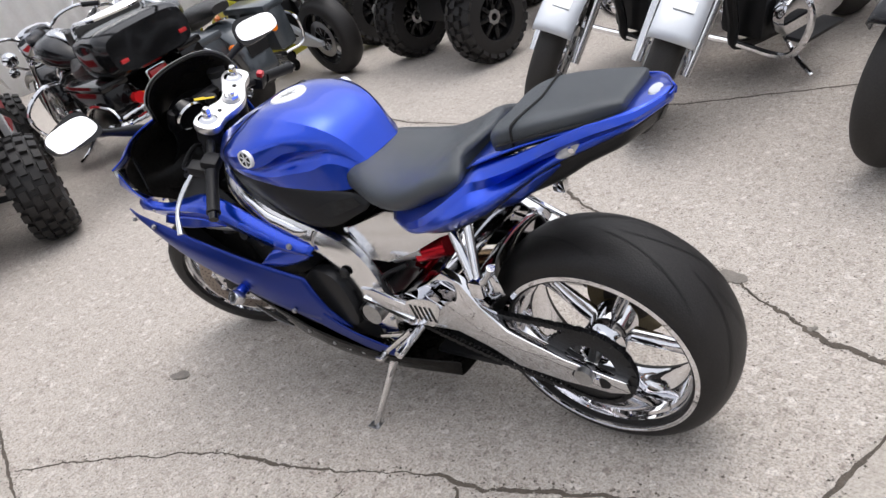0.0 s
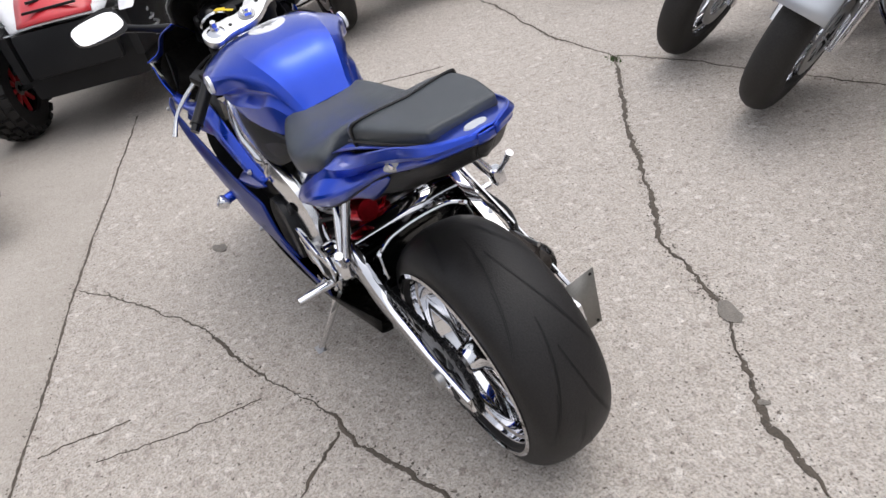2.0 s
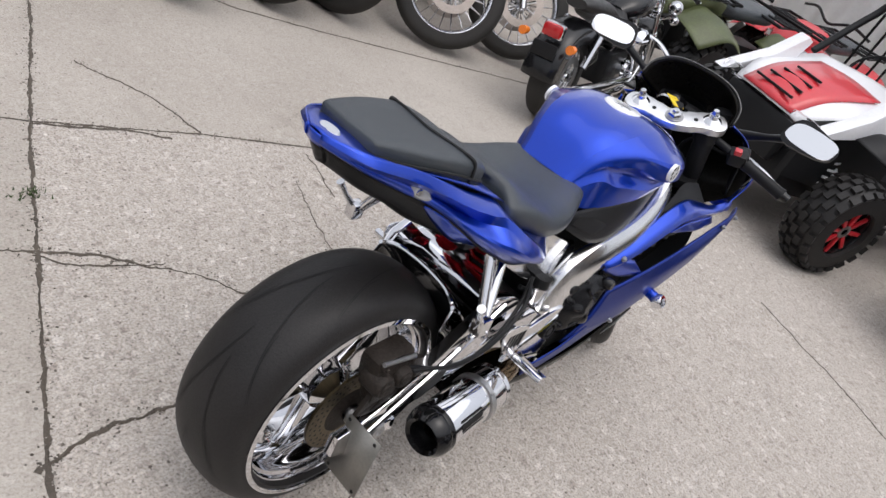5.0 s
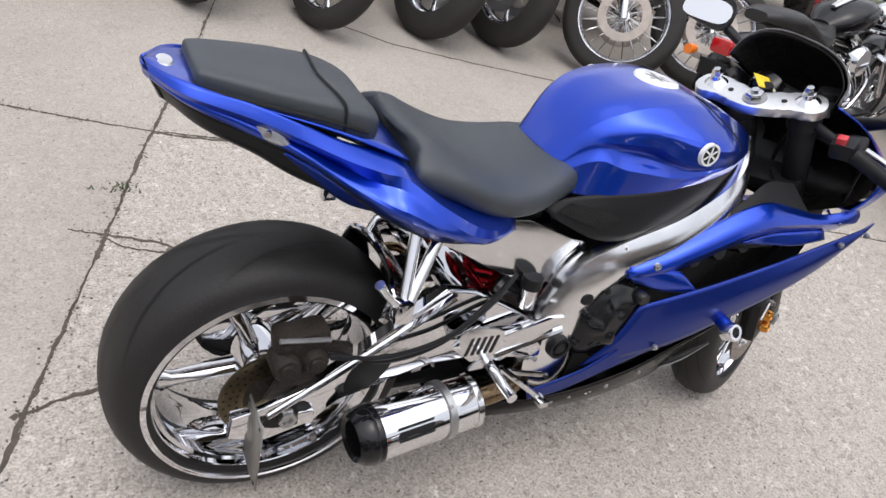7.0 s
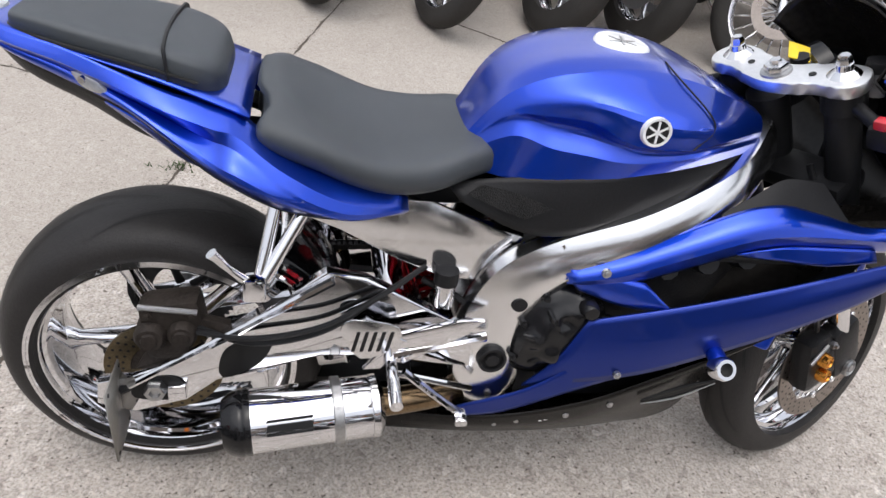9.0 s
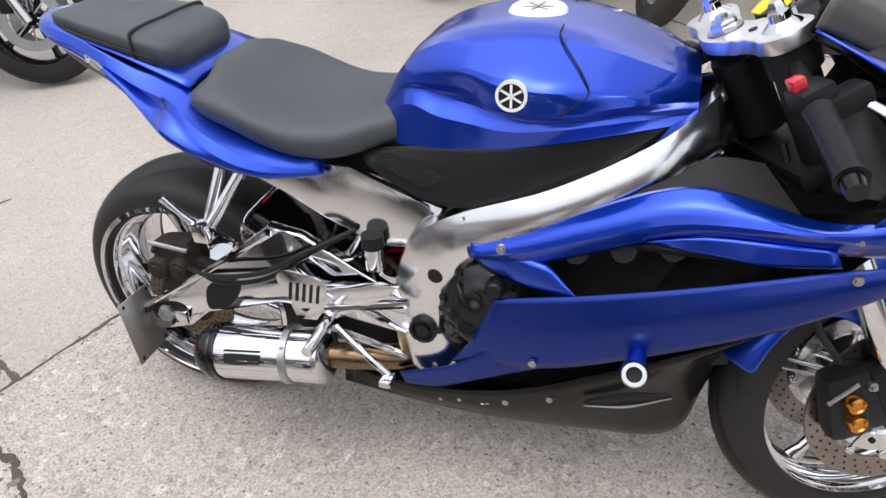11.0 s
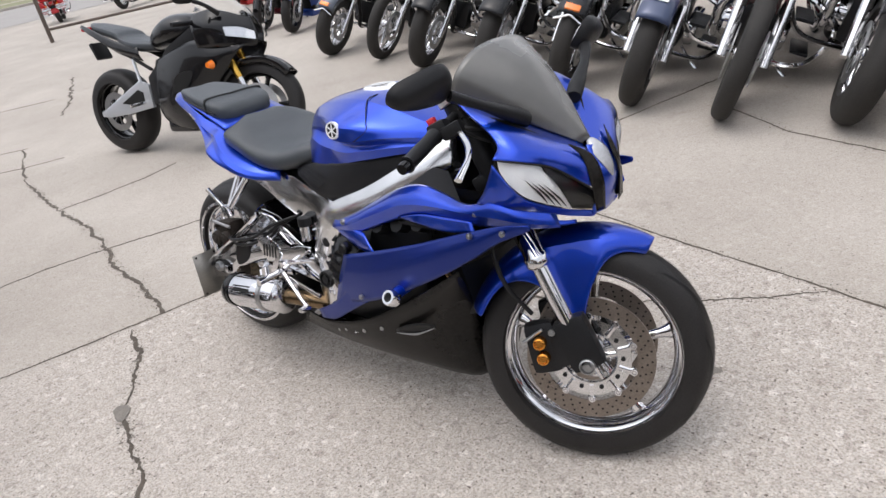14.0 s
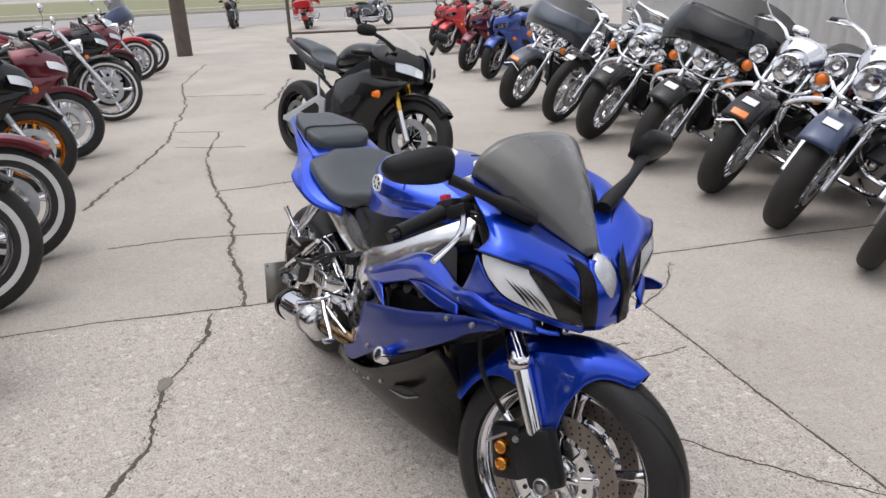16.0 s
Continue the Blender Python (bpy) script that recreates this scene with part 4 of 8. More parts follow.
# side stand
stand = part("side_stand", tube([(0.6, 0.16, 0.245), (0.64, 0.2, 0.15), (0.693, 0.275, 0.016)], [0.014, 0.011, 0.009], 10, 10), POLISHED, bike, "polished side stand")
part("foot", box(0.04, 0.026, 0.008, (0.696, 0.28, 0.01), 0.003, None, Matrix.Rotation(radians(8), 4, "X")), STEEL, stand)
part("pivot", box(0.05, 0.03, 0.05, (0.598, 0.155, 0.25), 0.006), POLISHED, stand)
part("return_spring", tube([(0.58, 0.17, 0.235), (0.645, 0.21, 0.14)], 0.005, 6), STEEL, stand)

# fuel tank: flat crown, shoulder crease, belt crease over a scooped knee recess
crown = [(0.55, 0, 0.7668), (0.6, 0, 0.8443), (0.65, 0, 0.881), (0.72, 0, 0.902), (0.8, 0, 0.909), (0.87, 0, 0.9), (0.93, 0, 0.8831), (1.0, 0, 0.8534), (1.05, 0, 0.8307)]
crown_side = [(0.55, -0.035, 0.765), (0.6, -0.045, 0.841), (0.65, -0.055, 0.878), (0.72, -0.058, 0.898), (0.8, -0.06, 0.905), (0.87, -0.06, 0.896), (0.93, -0.06, 0.879), (1.0, -0.052, 0.85), (1.05, -0.045, 0.827)]
shoulder = [(0.55, -0.06, 0.7596), (0.598, -0.078, 0.8311), (0.65, -0.092, 0.868), (0.72, -0.1, 0.887), (0.8, -0.102, 0.894), (0.87, -0.102, 0.887), (0.93, -0.1, 0.8717), (1.0, -0.085, 0.8448), (1.05, -0.07, 0.8209)]
bulge = [(0.55, -0.066, 0.7538), (0.602, -0.092, 0.8188), (0.655, -0.118, 0.844), (0.72, -0.148, 0.854), (0.775, -0.175, 0.85), (0.81, -0.183, 0.846), (0.87, -0.182, 0.8416), (0.95, -0.146, 0.8304), (1.05, -0.08, 0.8112)]
belt = [(0.55, -0.07, 0.748), (0.605, -0.1, 0.808), (0.66, -0.128, 0.82), (0.72, -0.15, 0.822), (0.762, -0.178, 0.806), (0.805, -0.193, 0.801), (0.87, -0.192, 0.803), (0.955, -0.156, 0.81), (1.05, -0.086, 0.8)]
recess = [(0.55, -0.073, 0.742), (0.608, -0.102, 0.8), (0.665, -0.114, 0.8), (0.72, -0.128, 0.796), (0.765, -0.149, 0.789), (0.81, -0.161, 0.783), (0.875, -0.162, 0.785), (0.955, -0.139, 0.793), (1.05, -0.086, 0.79)]
knee = [(0.55, -0.078, 0.735), (0.612, -0.116, 0.78), (0.67, -0.136, 0.77), (0.725, -0.149, 0.766), (0.77, -0.161, 0.763), (0.815, -0.166, 0.765), (0.88, -0.164, 0.774), (0.96, -0.141, 0.782), (1.05, -0.089, 0.782)]
hem = [(0.55, -0.085, 0.712), (0.607, -0.118, 0.71), (0.67, -0.136, 0.714), (0.725, -0.147, 0.719), (0.77, -0.152, 0.729), (0.815, -0.154, 0.738), (0.88, -0.152, 0.75), (0.96, -0.134, 0.763), (1.05, -0.09, 0.77)]
tank = part("fuel_tank", panel([crown, crown_side, shoulder, bulge, belt, recess, knee, hem], 48, 5, (2, 4, 6), True), BLUE, bike, "metallic blue sculpted fuel tank", None, 17)
cap_at = pose(0.8, 0, 0.908, 0, 2, 0)
cap = part("fuel_cap", lathe([(0, 0.003), (0.03, 0.003), (0.033, 0.002), (0.043, 0.002), (0.046, -0.001), (0.047, -0.008)], 40), REFLECTOR, tank, "white round filler cap cover", cap_at @ pose(0, 0, 0, 90))
for i in range(3):
    part("cap_mark", box(0.05, 0.004, 0.0012, (0, 0, 0.0034), 0), STEEL, cap, "", pose(0, 0, 0, -90) @ pose(0, 0, 0, 0, 0, 60 * i + 15))
for s in (1, -1):
    seat_of = Matrix.Translation((0.8, s * 0.1905, 0.829)) @ pose(0, 0, 0, 0, 0, 0 if s < 0 else 180) @ pose(0, 0, 0, -9)
    emblem = part("emblem", lathe([(0, -0.004), (0.018, -0.004), (0.0185, -0.0055), (0.0225, -0.0055), (0.0235, 0.003), (0, 0.003)], 36), REFLECTOR, tank, "round silver tank emblem", seat_of)
    part("disc_face", lathe([(0, -0.0046), (0.018, -0.0046)], 36), PRINT, emblem)
    for i in range(3):
        part("bar", box(0.034, 0.001, 0.0035, (0, -0.0052, 0), 0), REFLECTOR, emblem, "", pose(0, 0, 0, 0, 60 * i + 30))
# raised crease on each flank and the seam of the tank cover
for s in (1, -1):
    seam = [(0.85, s * 0.062, 0.9005), (0.853, s * 0.103, 0.8915), (0.893, s * 0.16, 0.853), (0.901, s * 0.176, 0.829), (0.868, s * 0.1935, 0.803)]
    part("cover_seam", tube(seam, 0.0014, 5, 24), PRINT, tank)

# black side covers under the tank
for s in (1, -1):
    curves = [[(0.52, s * 0.1, 0.69), (0.62, s * 0.122, 0.712), (0.8, s * 0.15, 0.738), (1.03, s * 0.1, 0.772)],
              [(0.53, s * 0.118, 0.68), (0.65, s * 0.14, 0.68), (0.8, s * 0.155, 0.695), (1.03, s * 0.11, 0.745)],
              [(0.54, s * 0.125, 0.668), (0.66, s * 0.145, 0.622), (0.78, s * 0.15, 0.642), (1.03, s * 0.112, 0.735)]]
    cover = thicken(part("side_cover", skin(curves, 24, 8), PLASTIC, bike, "matt black cover below the tank"), 0.004)
    mesh_c = [[(0.57, s * 0.128, 0.7), (0.63, s * 0.14, 0.692), (0.69, s * 0.15, 0.672)], [(0.55, s * 0.128, 0.682), (0.6, s * 0.14, 0.664), (0.645, s * 0.148, 0.65)]]
    part("mesh_grille", skin(mesh_c, 10, 5, True), MESH_STEEL, cover, "fine metal mesh insert")

# rider seat
def seat_ring(x, z, hw, up, down, k=3.0):
    return oval(x, 0, z, hw, up, down, k, 28)


seat_rings = [seat_ring(0.224, 0.79, 0.135, 0.016, 0.02), seat_ring(0.232, 0.787, 0.15, 0.028, 0.03), seat_ring(0.255, 0.778, 0.158, 0.036, 0.04), seat_ring(0.29, 0.762, 0.163, 0.038, 0.042), seat_ring(0.35, 0.735, 0.166, 0.036, 0.045),
              seat_ring(0.42, 0.712, 0.16, 0.038, 0.042), seat_ring(0.49, 0.71, 0.148, 0.04, 0.038), seat_ring(0.55, 0.72, 0.125, 0.045, 0.03), seat_ring(0.6, 0.725, 0.1, 0.045, 0.02), seat_ring(0.625, 0.725, 0.06, 0.03, 0.012)]
bm = loft(seat_rings, 36)
for v in bm.verts:
    # the rear edge runs out as a tongue between two lower lobes
    near = max(0.0, min(1.0, (0.32 - v.co.x) / 0.09))
    v.co.x += 0.02 * math.exp(-(((abs(v.co.y) - 0.098) / 0.03) ** 2)) * near
    v.co.z += (0.008 - 0.024 * max(0.0, min(1.0, (abs(v.co.y) - 0.06) / 0.08))) * near
saddle = part("rider_seat", bm, VINYL, bike, "black vinyl rider seat", None, 60)
# passenger pad with a flat top, stepped up at its front
pad_rings = [oval(-0.083, 0, 0.9, 0.054, 0.008, 0.014, 5, 36), oval(-0.076, 0, 0.899, 0.064, 0.016, 0.02, 5, 36), oval(-0.04, 0, 0.889, 0.076, 0.022, 0.024, 5, 36), oval(0.03, 0, 0.8726, 0.096, 0.025, 0.03, 5, 36),
             oval(0.1, 0, 0.856, 0.107, 0.028, 0.036, 4.5, 36), oval(0.145, 0, 0.841, 0.106, 0.03, 0.04, 4, 36), oval(0.172, 0, 0.831, 0.09, 0.026, 0.034, 3.5, 36), oval(0.184, 0, 0.824, 0.06, 0.012, 0.018, 3, 36)]
pad = part("passenger_seat", loft(pad_rings, 34), VINYL, bike, "black vinyl passenger pad", None, 50)
part("strap", tube([(0.112, -0.109, 0.83), (0.11, -0.107, 0.868), (0.107, -0.09, 0.881), (0.1, 0, 0.885), (0.107, 0.09, 0.881), (0.11, 0.107, 0.868), (0.112, 0.109, 0.83)], 0.004, 6, 30, 0.6), PIPING, pad, "stitched strap across the pad")
for s in (1, -1):
    side = [(-0.088, s * 0.02, 0.897), (-0.084, s * 0.056, 0.893), (-0.04, s * 0.079, 0.882), (0.03, s * 0.099, 0.868), (0.1, s * 0.109, 0.85), (0.15, s * 0.108, 0.832)]
    part("piping", tube(side, 0.003, 6, 24), PIPING, pad)

# tail: blue upper shell with wings, black underside
for s in (1, -1):
    top = [(-0.138, 0.014, 0.906), (-0.096, 0.07, 0.897), (-0.02, 0.09, 0.8776), (0.045, 0.109, 0.8518), (0.11, 0.116, 0.823), (0.165, 0.113, 0.806), (0.21, 0.115, 0.788), (0.265, 0.132, 0.746), (0.36, 0.142, 0.704), (0.455, 0.124, 0.672)]
    strip = [(-0.14, 0.016, 0.901), (-0.098, 0.077, 0.886), (-0.02, 0.1, 0.8596), (0.045, 0.12, 0.8328), (0.11, 0.14, 0.803), (0.17, 0.154, 0.782), (0.205, 0.163, 0.773), (0.27, 0.188, 0.732), (0.36, 0.18, 0.684), (0.457, 0.13, 0.657)]
    ledge = [(-0.139, 0.016, 0.896), (-0.096, 0.072, 0.878), (-0.02, 0.088, 0.8476), (0.045, 0.104, 0.8178), (0.11, 0.12, 0.783), (0.165, 0.146, 0.763), (0.205, 0.172, 0.756), (0.275, 0.2, 0.712), (0.36, 0.188, 0.672), (0.458, 0.13, 0.653)]
    flank = [(-0.138, 0.016, 0.892), (-0.095, 0.073, 0.873), (-0.02, 0.092, 0.8406), (0.045, 0.114, 0.8088), (0.11, 0.144, 0.768), (0.17, 0.18, 0.738), (0.21, 0.202, 0.724), (0.28, 0.203, 0.692), (0.365, 0.184, 0.661), (0.457, 0.13, 0.65)]
    edge = [(-0.133, 0.015, 0.888), (-0.092, 0.07, 0.868), (-0.02, 0.088, 0.8316), (0.045, 0.11, 0.8018), (0.11, 0.134, 0.758), (0.175, 0.158, 0.712), (0.245, 0.172, 0.678), (0.3, 0.174, 0.663), (0.37, 0.166, 0.652), (0.452, 0.128, 0.645)]
    lines = [[(x, s * y, z) for x, y, z in c] for c in (top, strip, ledge, flank, edge)]
    shell = thicken(part("tail_side", panel(lines, 48, 5, (1, 2)), BLUE, bike, "metallic blue tail fairing", None, 22), 0.004)
    part("lower_lip", tube([(x, s * (y - 0.002), z - 0.002) for x, y, z in edge[2:9]], 0.003, 6, 30), PRINT, shell)
    lamp_m = Matrix.Translation((0.014, s * 0.098, 0.828)) @ pose(0, 0, 0, 0, 30, 22 * s) @ Matrix.Diagonal((0.8, 0.9, 0.85, 1))
    ind = part("indicator", loft([oval(-0.036, 0, 0, 0.003, 0.004, 0.004, 2, 14), oval(-0.026, 0, 0.0, 0.008, 0.013, 0.011, 2, 14), oval(0.0, 0, 0, 0.01, 0.016, 0.014, 2, 14), oval(0.024, 0, 0, 0.007, 0.008, 0.008, 2, 14), oval(0.038, 0, 0, 0.002, 0.002, 0.002, 2, 14)], 14), LENS_WHITE, bike, "clear flush indicator lens", lamp_m)
    part("bulb", lathe([(0, -0.002), (0.006, -0.002), (0.008, 0.003)], 16), CHROME, ind, "", pose(-0.01, -0.0095, 0.002) if s < 0 else pose(-0.01, 0.0095, 0.002, 180))
    under = [[(0.2, s * 0.15, 0.705), (0.07, s * 0.116, 0.785), (0.0, s * 0.092, 0.823), (-0.09, s * 0.068, 0.867), (-0.13, s * 0.015, 0.886)],
             [(0.2, s * 0.085, 0.68), (0.07, s * 0.075, 0.74), (0.0, s * 0.066, 0.785), (-0.07, s * 0.052, 0.824), (-0.114, s * 0.012, 0.855)],
             [(0.2, 0, 0.675), (0.07, 0, 0.735), (0.0, 0, 0.78), (-0.06, 0, 0.818), (-0.118, 0, 0.853)]]
    facet = [[under[0][0], (0.13, s * 0.134, 0.748), under[0][1], (0.03, s * 0.103, 0.807)], [(0.2, s * 0.105, 0.688), (0.13, s * 0.104, 0.715), (0.07, s * 0.098, 0.764), (0.03, s * 0.101, 0.803)]]
    facet = [[(x, y + s * 0.004, z - 0.003) for x, y, z in row] for row in facet]
    thicken(part("lower_facet", skin(facet, 20, 4, True), BLUE, bike, "metallic blue lower facet of the tail"), 0.002)
    thicken(part("under_tail", skin(under, 24, 8), PLASTIC, bike, "black under-tail panel"), 0.003)
deck_side = [(0.22, 0.13, 0.79), (0.1, 0.116, 0.838), (0.0, 0.095, 0.868), (-0.096, 0.07, 0.895), (-0.136, 0.014, 0.905)]
deck = [[(x, -y, z) for x, y, z in deck_side], [(0.22, 0, 0.8), (0.1, 0, 0.845), (0.0, 0, 0.874), (-0.08, 0, 0.898), (-0.138, 0, 0.909)], deck_side]
tail_top = thicken(part("tail_deck", skin(deck, 24, 10), BLUE, bike, "metallic blue tail top"), 0.003)
part("tail_badge", lathe([(0, 0.002), (0.013, 0.002), (0.015, -0.002)], 20), SILVER_PAINT, tail_top, "small silver badge", pose(-0.113, 0, 0.9055, 90, 0, 0) @ pose(0, 0, 0, 0, 0, 0) @ Matrix.Diagonal((0.8, 1, 1.4, 1)))
tail_end = [[(-0.138, -0.016, 0.904), (-0.142, 0, 0.907), (-0.138, 0.016, 0.904)], [(-0.134, -0.016, 0.886), (-0.138, 0, 0.888), (-0.134, 0.016, 0.886)]]
thicken(part("tail_end", skin(tail_end, 10, 3, True), BLUE, bike, "metallic blue tail edge"), 0.003)
tail_back = [[(-0.131, -0.016, 0.886), (-0.134, 0, 0.888), (-0.131, 0.016, 0.886)], [(-0.115, -0.013, 0.855), (-0.118, 0, 0.852), (-0.115, 0.013, 0.855)]]
thicken(part("tail_back", skin(tail_back, 10, 3, True), PLASTIC, bike, "black tail end panel"), 0.003)
part("lamp_mount", box(0.1, 0.1, 0.06, (0.24, 0, 0.69), 0.012), PLASTIC, bike)
part("under_seat_tray", box(0.32, 0.16, 0.06, (0.4, 0, 0.665), 0.015), PLASTIC, bike)

# side fairings: upper band, spur and the long lower panel, with an open vent between
for s in (1, -1):
    band = [[(0.722, 0.17, 0.568), (0.81, 0.174, 0.605), (0.9, 0.176, 0.648), (1.0, 0.178, 0.694), (1.07, 0.18, 0.708), (1.14, 0.187, 0.697), (1.22, 0.208, 0.686), (1.3, 0.23, 0.706), (1.37, 0.208, 0.69), (1.43, 0.14, 0.668)],
            [(0.726, 0.181, 0.562), (0.81, 0.194, 0.593), (0.9, 0.2, 0.634), (1.0, 0.204, 0.676), (1.065, 0.206, 0.691), (1.135, 0.211, 0.688), (1.215, 0.224, 0.68), (1.3, 0.236, 0.692), (1.38, 0.212, 0.678), (1.44, 0.145, 0.656)],
            [(0.73, 0.186, 0.556), (0.81, 0.201, 0.579), (0.9, 0.209, 0.616), (1.0, 0.214, 0.656), (1.06, 0.217, 0.67), (1.13, 0.221, 0.674), (1.21, 0.228, 0.674), (1.3, 0.236, 0.676), (1.385, 0.21, 0.664), (1.445, 0.145, 0.645)],
            [(0.728, 0.18, 0.55), (0.82, 0.188, 0.553), (0.93, 0.194, 0.594), (1.0, 0.196, 0.62), (1.06, 0.198, 0.634), (1.13, 0.202, 0.638), (1.22, 0.208, 0.64), (1.3, 0.208, 0.644), (1.38, 0.19, 0.645), (1.44, 0.135, 0.638)]]
    upper = thicken(part("upper_fairing", panel([[(x, s * y, z) for x, y, z in c] for c in band], 40, 5, (2,)), BLUE, bike, "metallic blue upper side fairing", None, 24), 0.004)
    infill = [[(0.97, 0.166, 0.68), (1.03, 0.156, 0.713), (1.08, 0.15, 0.742), (1.14, 0.165, 0.745)], [(0.98, 0.172, 0.68), (1.03, 0.175, 0.694), (1.08, 0.177, 0.702), (1.2, 0.2, 0.68)]]
    part("infill_panel", skin([[(x, s * y, z) for x, y, z in c] for c in infill], 16, 5, True), PLASTIC, upper, "matt black infill panel")
    spur = [[(0.73, s * 0.177, 0.575), (0.79, s * 0.187, 0.572), (0.86, s * 0.196, 0.562)],
            [(0.74, s * 0.18, 0.548), (0.82, s * 0.197, 0.538), (0.905, s * 0.214, 0.525)],
            [(0.755, s * 0.178, 0.535), (0.83, s * 0.195, 0.515), (0.93, s * 0.212, 0.51)]]
    thicken(part("vent_spur", skin(spur, 14, 6), BLUE, bike, "metallic blue strut beside the vent"), 0.004)
    blade = [[(1.0, s * 0.204, 0.627), (1.08, s * 0.209, 0.646), (1.16, s * 0.214, 0.65), (1.24, s * 0.22, 0.652)], [(1.02, s * 0.198, 0.62), (1.08, s * 0.213, 0.622), (1.16, s * 0.221, 0.618), (1.25, s * 0.226, 0.63)]]
    thicken(part("vent_blade", panel(blade, 18, 5), BLUE, bike, "metallic blue vent blade"), 0.004)
    low = [[(0.775, s * 0.2, 0.487), (0.93, s * 0.22, 0.532), (1.09, s * 0.234, 0.582), (1.25, s * 0.246, 0.638), (1.35, s * 0.248, 0.664), (1.42, s * 0.235, 0.67)],
           [(0.735, s * 0.198, 0.4), (0.9, s * 0.226, 0.455), (1.06, s * 0.244, 0.525), (1.22, s * 0.256, 0.598), (1.34, s * 0.252, 0.648), (1.425, s * 0.232, 0.664)],
           [(0.69, s * 0.18, 0.325), (0.87, s * 0.215, 0.375), (1.03, s * 0.232, 0.447), (1.19, s * 0.247, 0.535), (1.32, s * 0.245, 0.617), (1.42, s * 0.23, 0.658)]]
    lower = thicken(part("lower_fairing", skin(low, 32, 10), BLUE_SHADED, bike, "flat metallic blue lower side panel"), 0.005)
    toe = [[(0.58, s * 0.164, 0.262), (0.63, s * 0.176, 0.288), (0.69, s * 0.188, 0.32), (0.74, s * 0.196, 0.36), (0.77, s * 0.202, 0.395)], [(0.59, s * 0.162, 0.236), (0.66, s * 0.172, 0.252), (0.73, s * 0.186, 0.292), (0.8, s * 0.199, 0.335), (0.86, s * 0.211, 0.37)]]
    thicken(part("fairing_toe", skin(toe, 14, 6, True), BLUE_SHADED, bike, "metallic blue toe of the side panel"), 0.004)
    for (x, y, z), r in (((0.785, 0.198, 0.581), 0.008), ((1.261, 0.262, 0.635), 0.007), ((0.844, 0.224, 0.384), 0.007), ((1.26, 0.234, 0.676), 0.006), ((0.64, 0.168, 0.268), 0.007), ((1.36, 0.26, 0.652), 0.007)):
        part("fairing_bolt", bolt_mesh(r, 0.005), STEEL, bike, "", pose(x, s * y, z) if s < 0 else pose(x, s * y, z, 180))
    # frame slider standing out below the panel
    stalk = part("frame_slider", tube([(1.008, s * 0.19, 0.446), (1.007, s * 0.24, 0.442), (1.006, s * 0.262, 0.437)], [0.015, 0.0155, 0.0165], 18, 10), BLUE, bike, "blue round frame slider with a hollow chrome end")
    end_at = pose(1.006, s * 0.267, 0.435, -30 if s < 0 else 210)
    part("slider_end", lathe([(0.011, -0.012), (0.012, -0.016), (0.018, -0.016), (0.021, -0.011), (0.021, 0.012), (0.011, 0.012)], 28, True), CHROME, stalk, "hollow chrome slider end", end_at)
    part("slider_bore", lathe([(0, -0.004), (0.0115, -0.004), (0.0115, 0.01)], 20), PRINT, stalk, "dark bore", end_at)

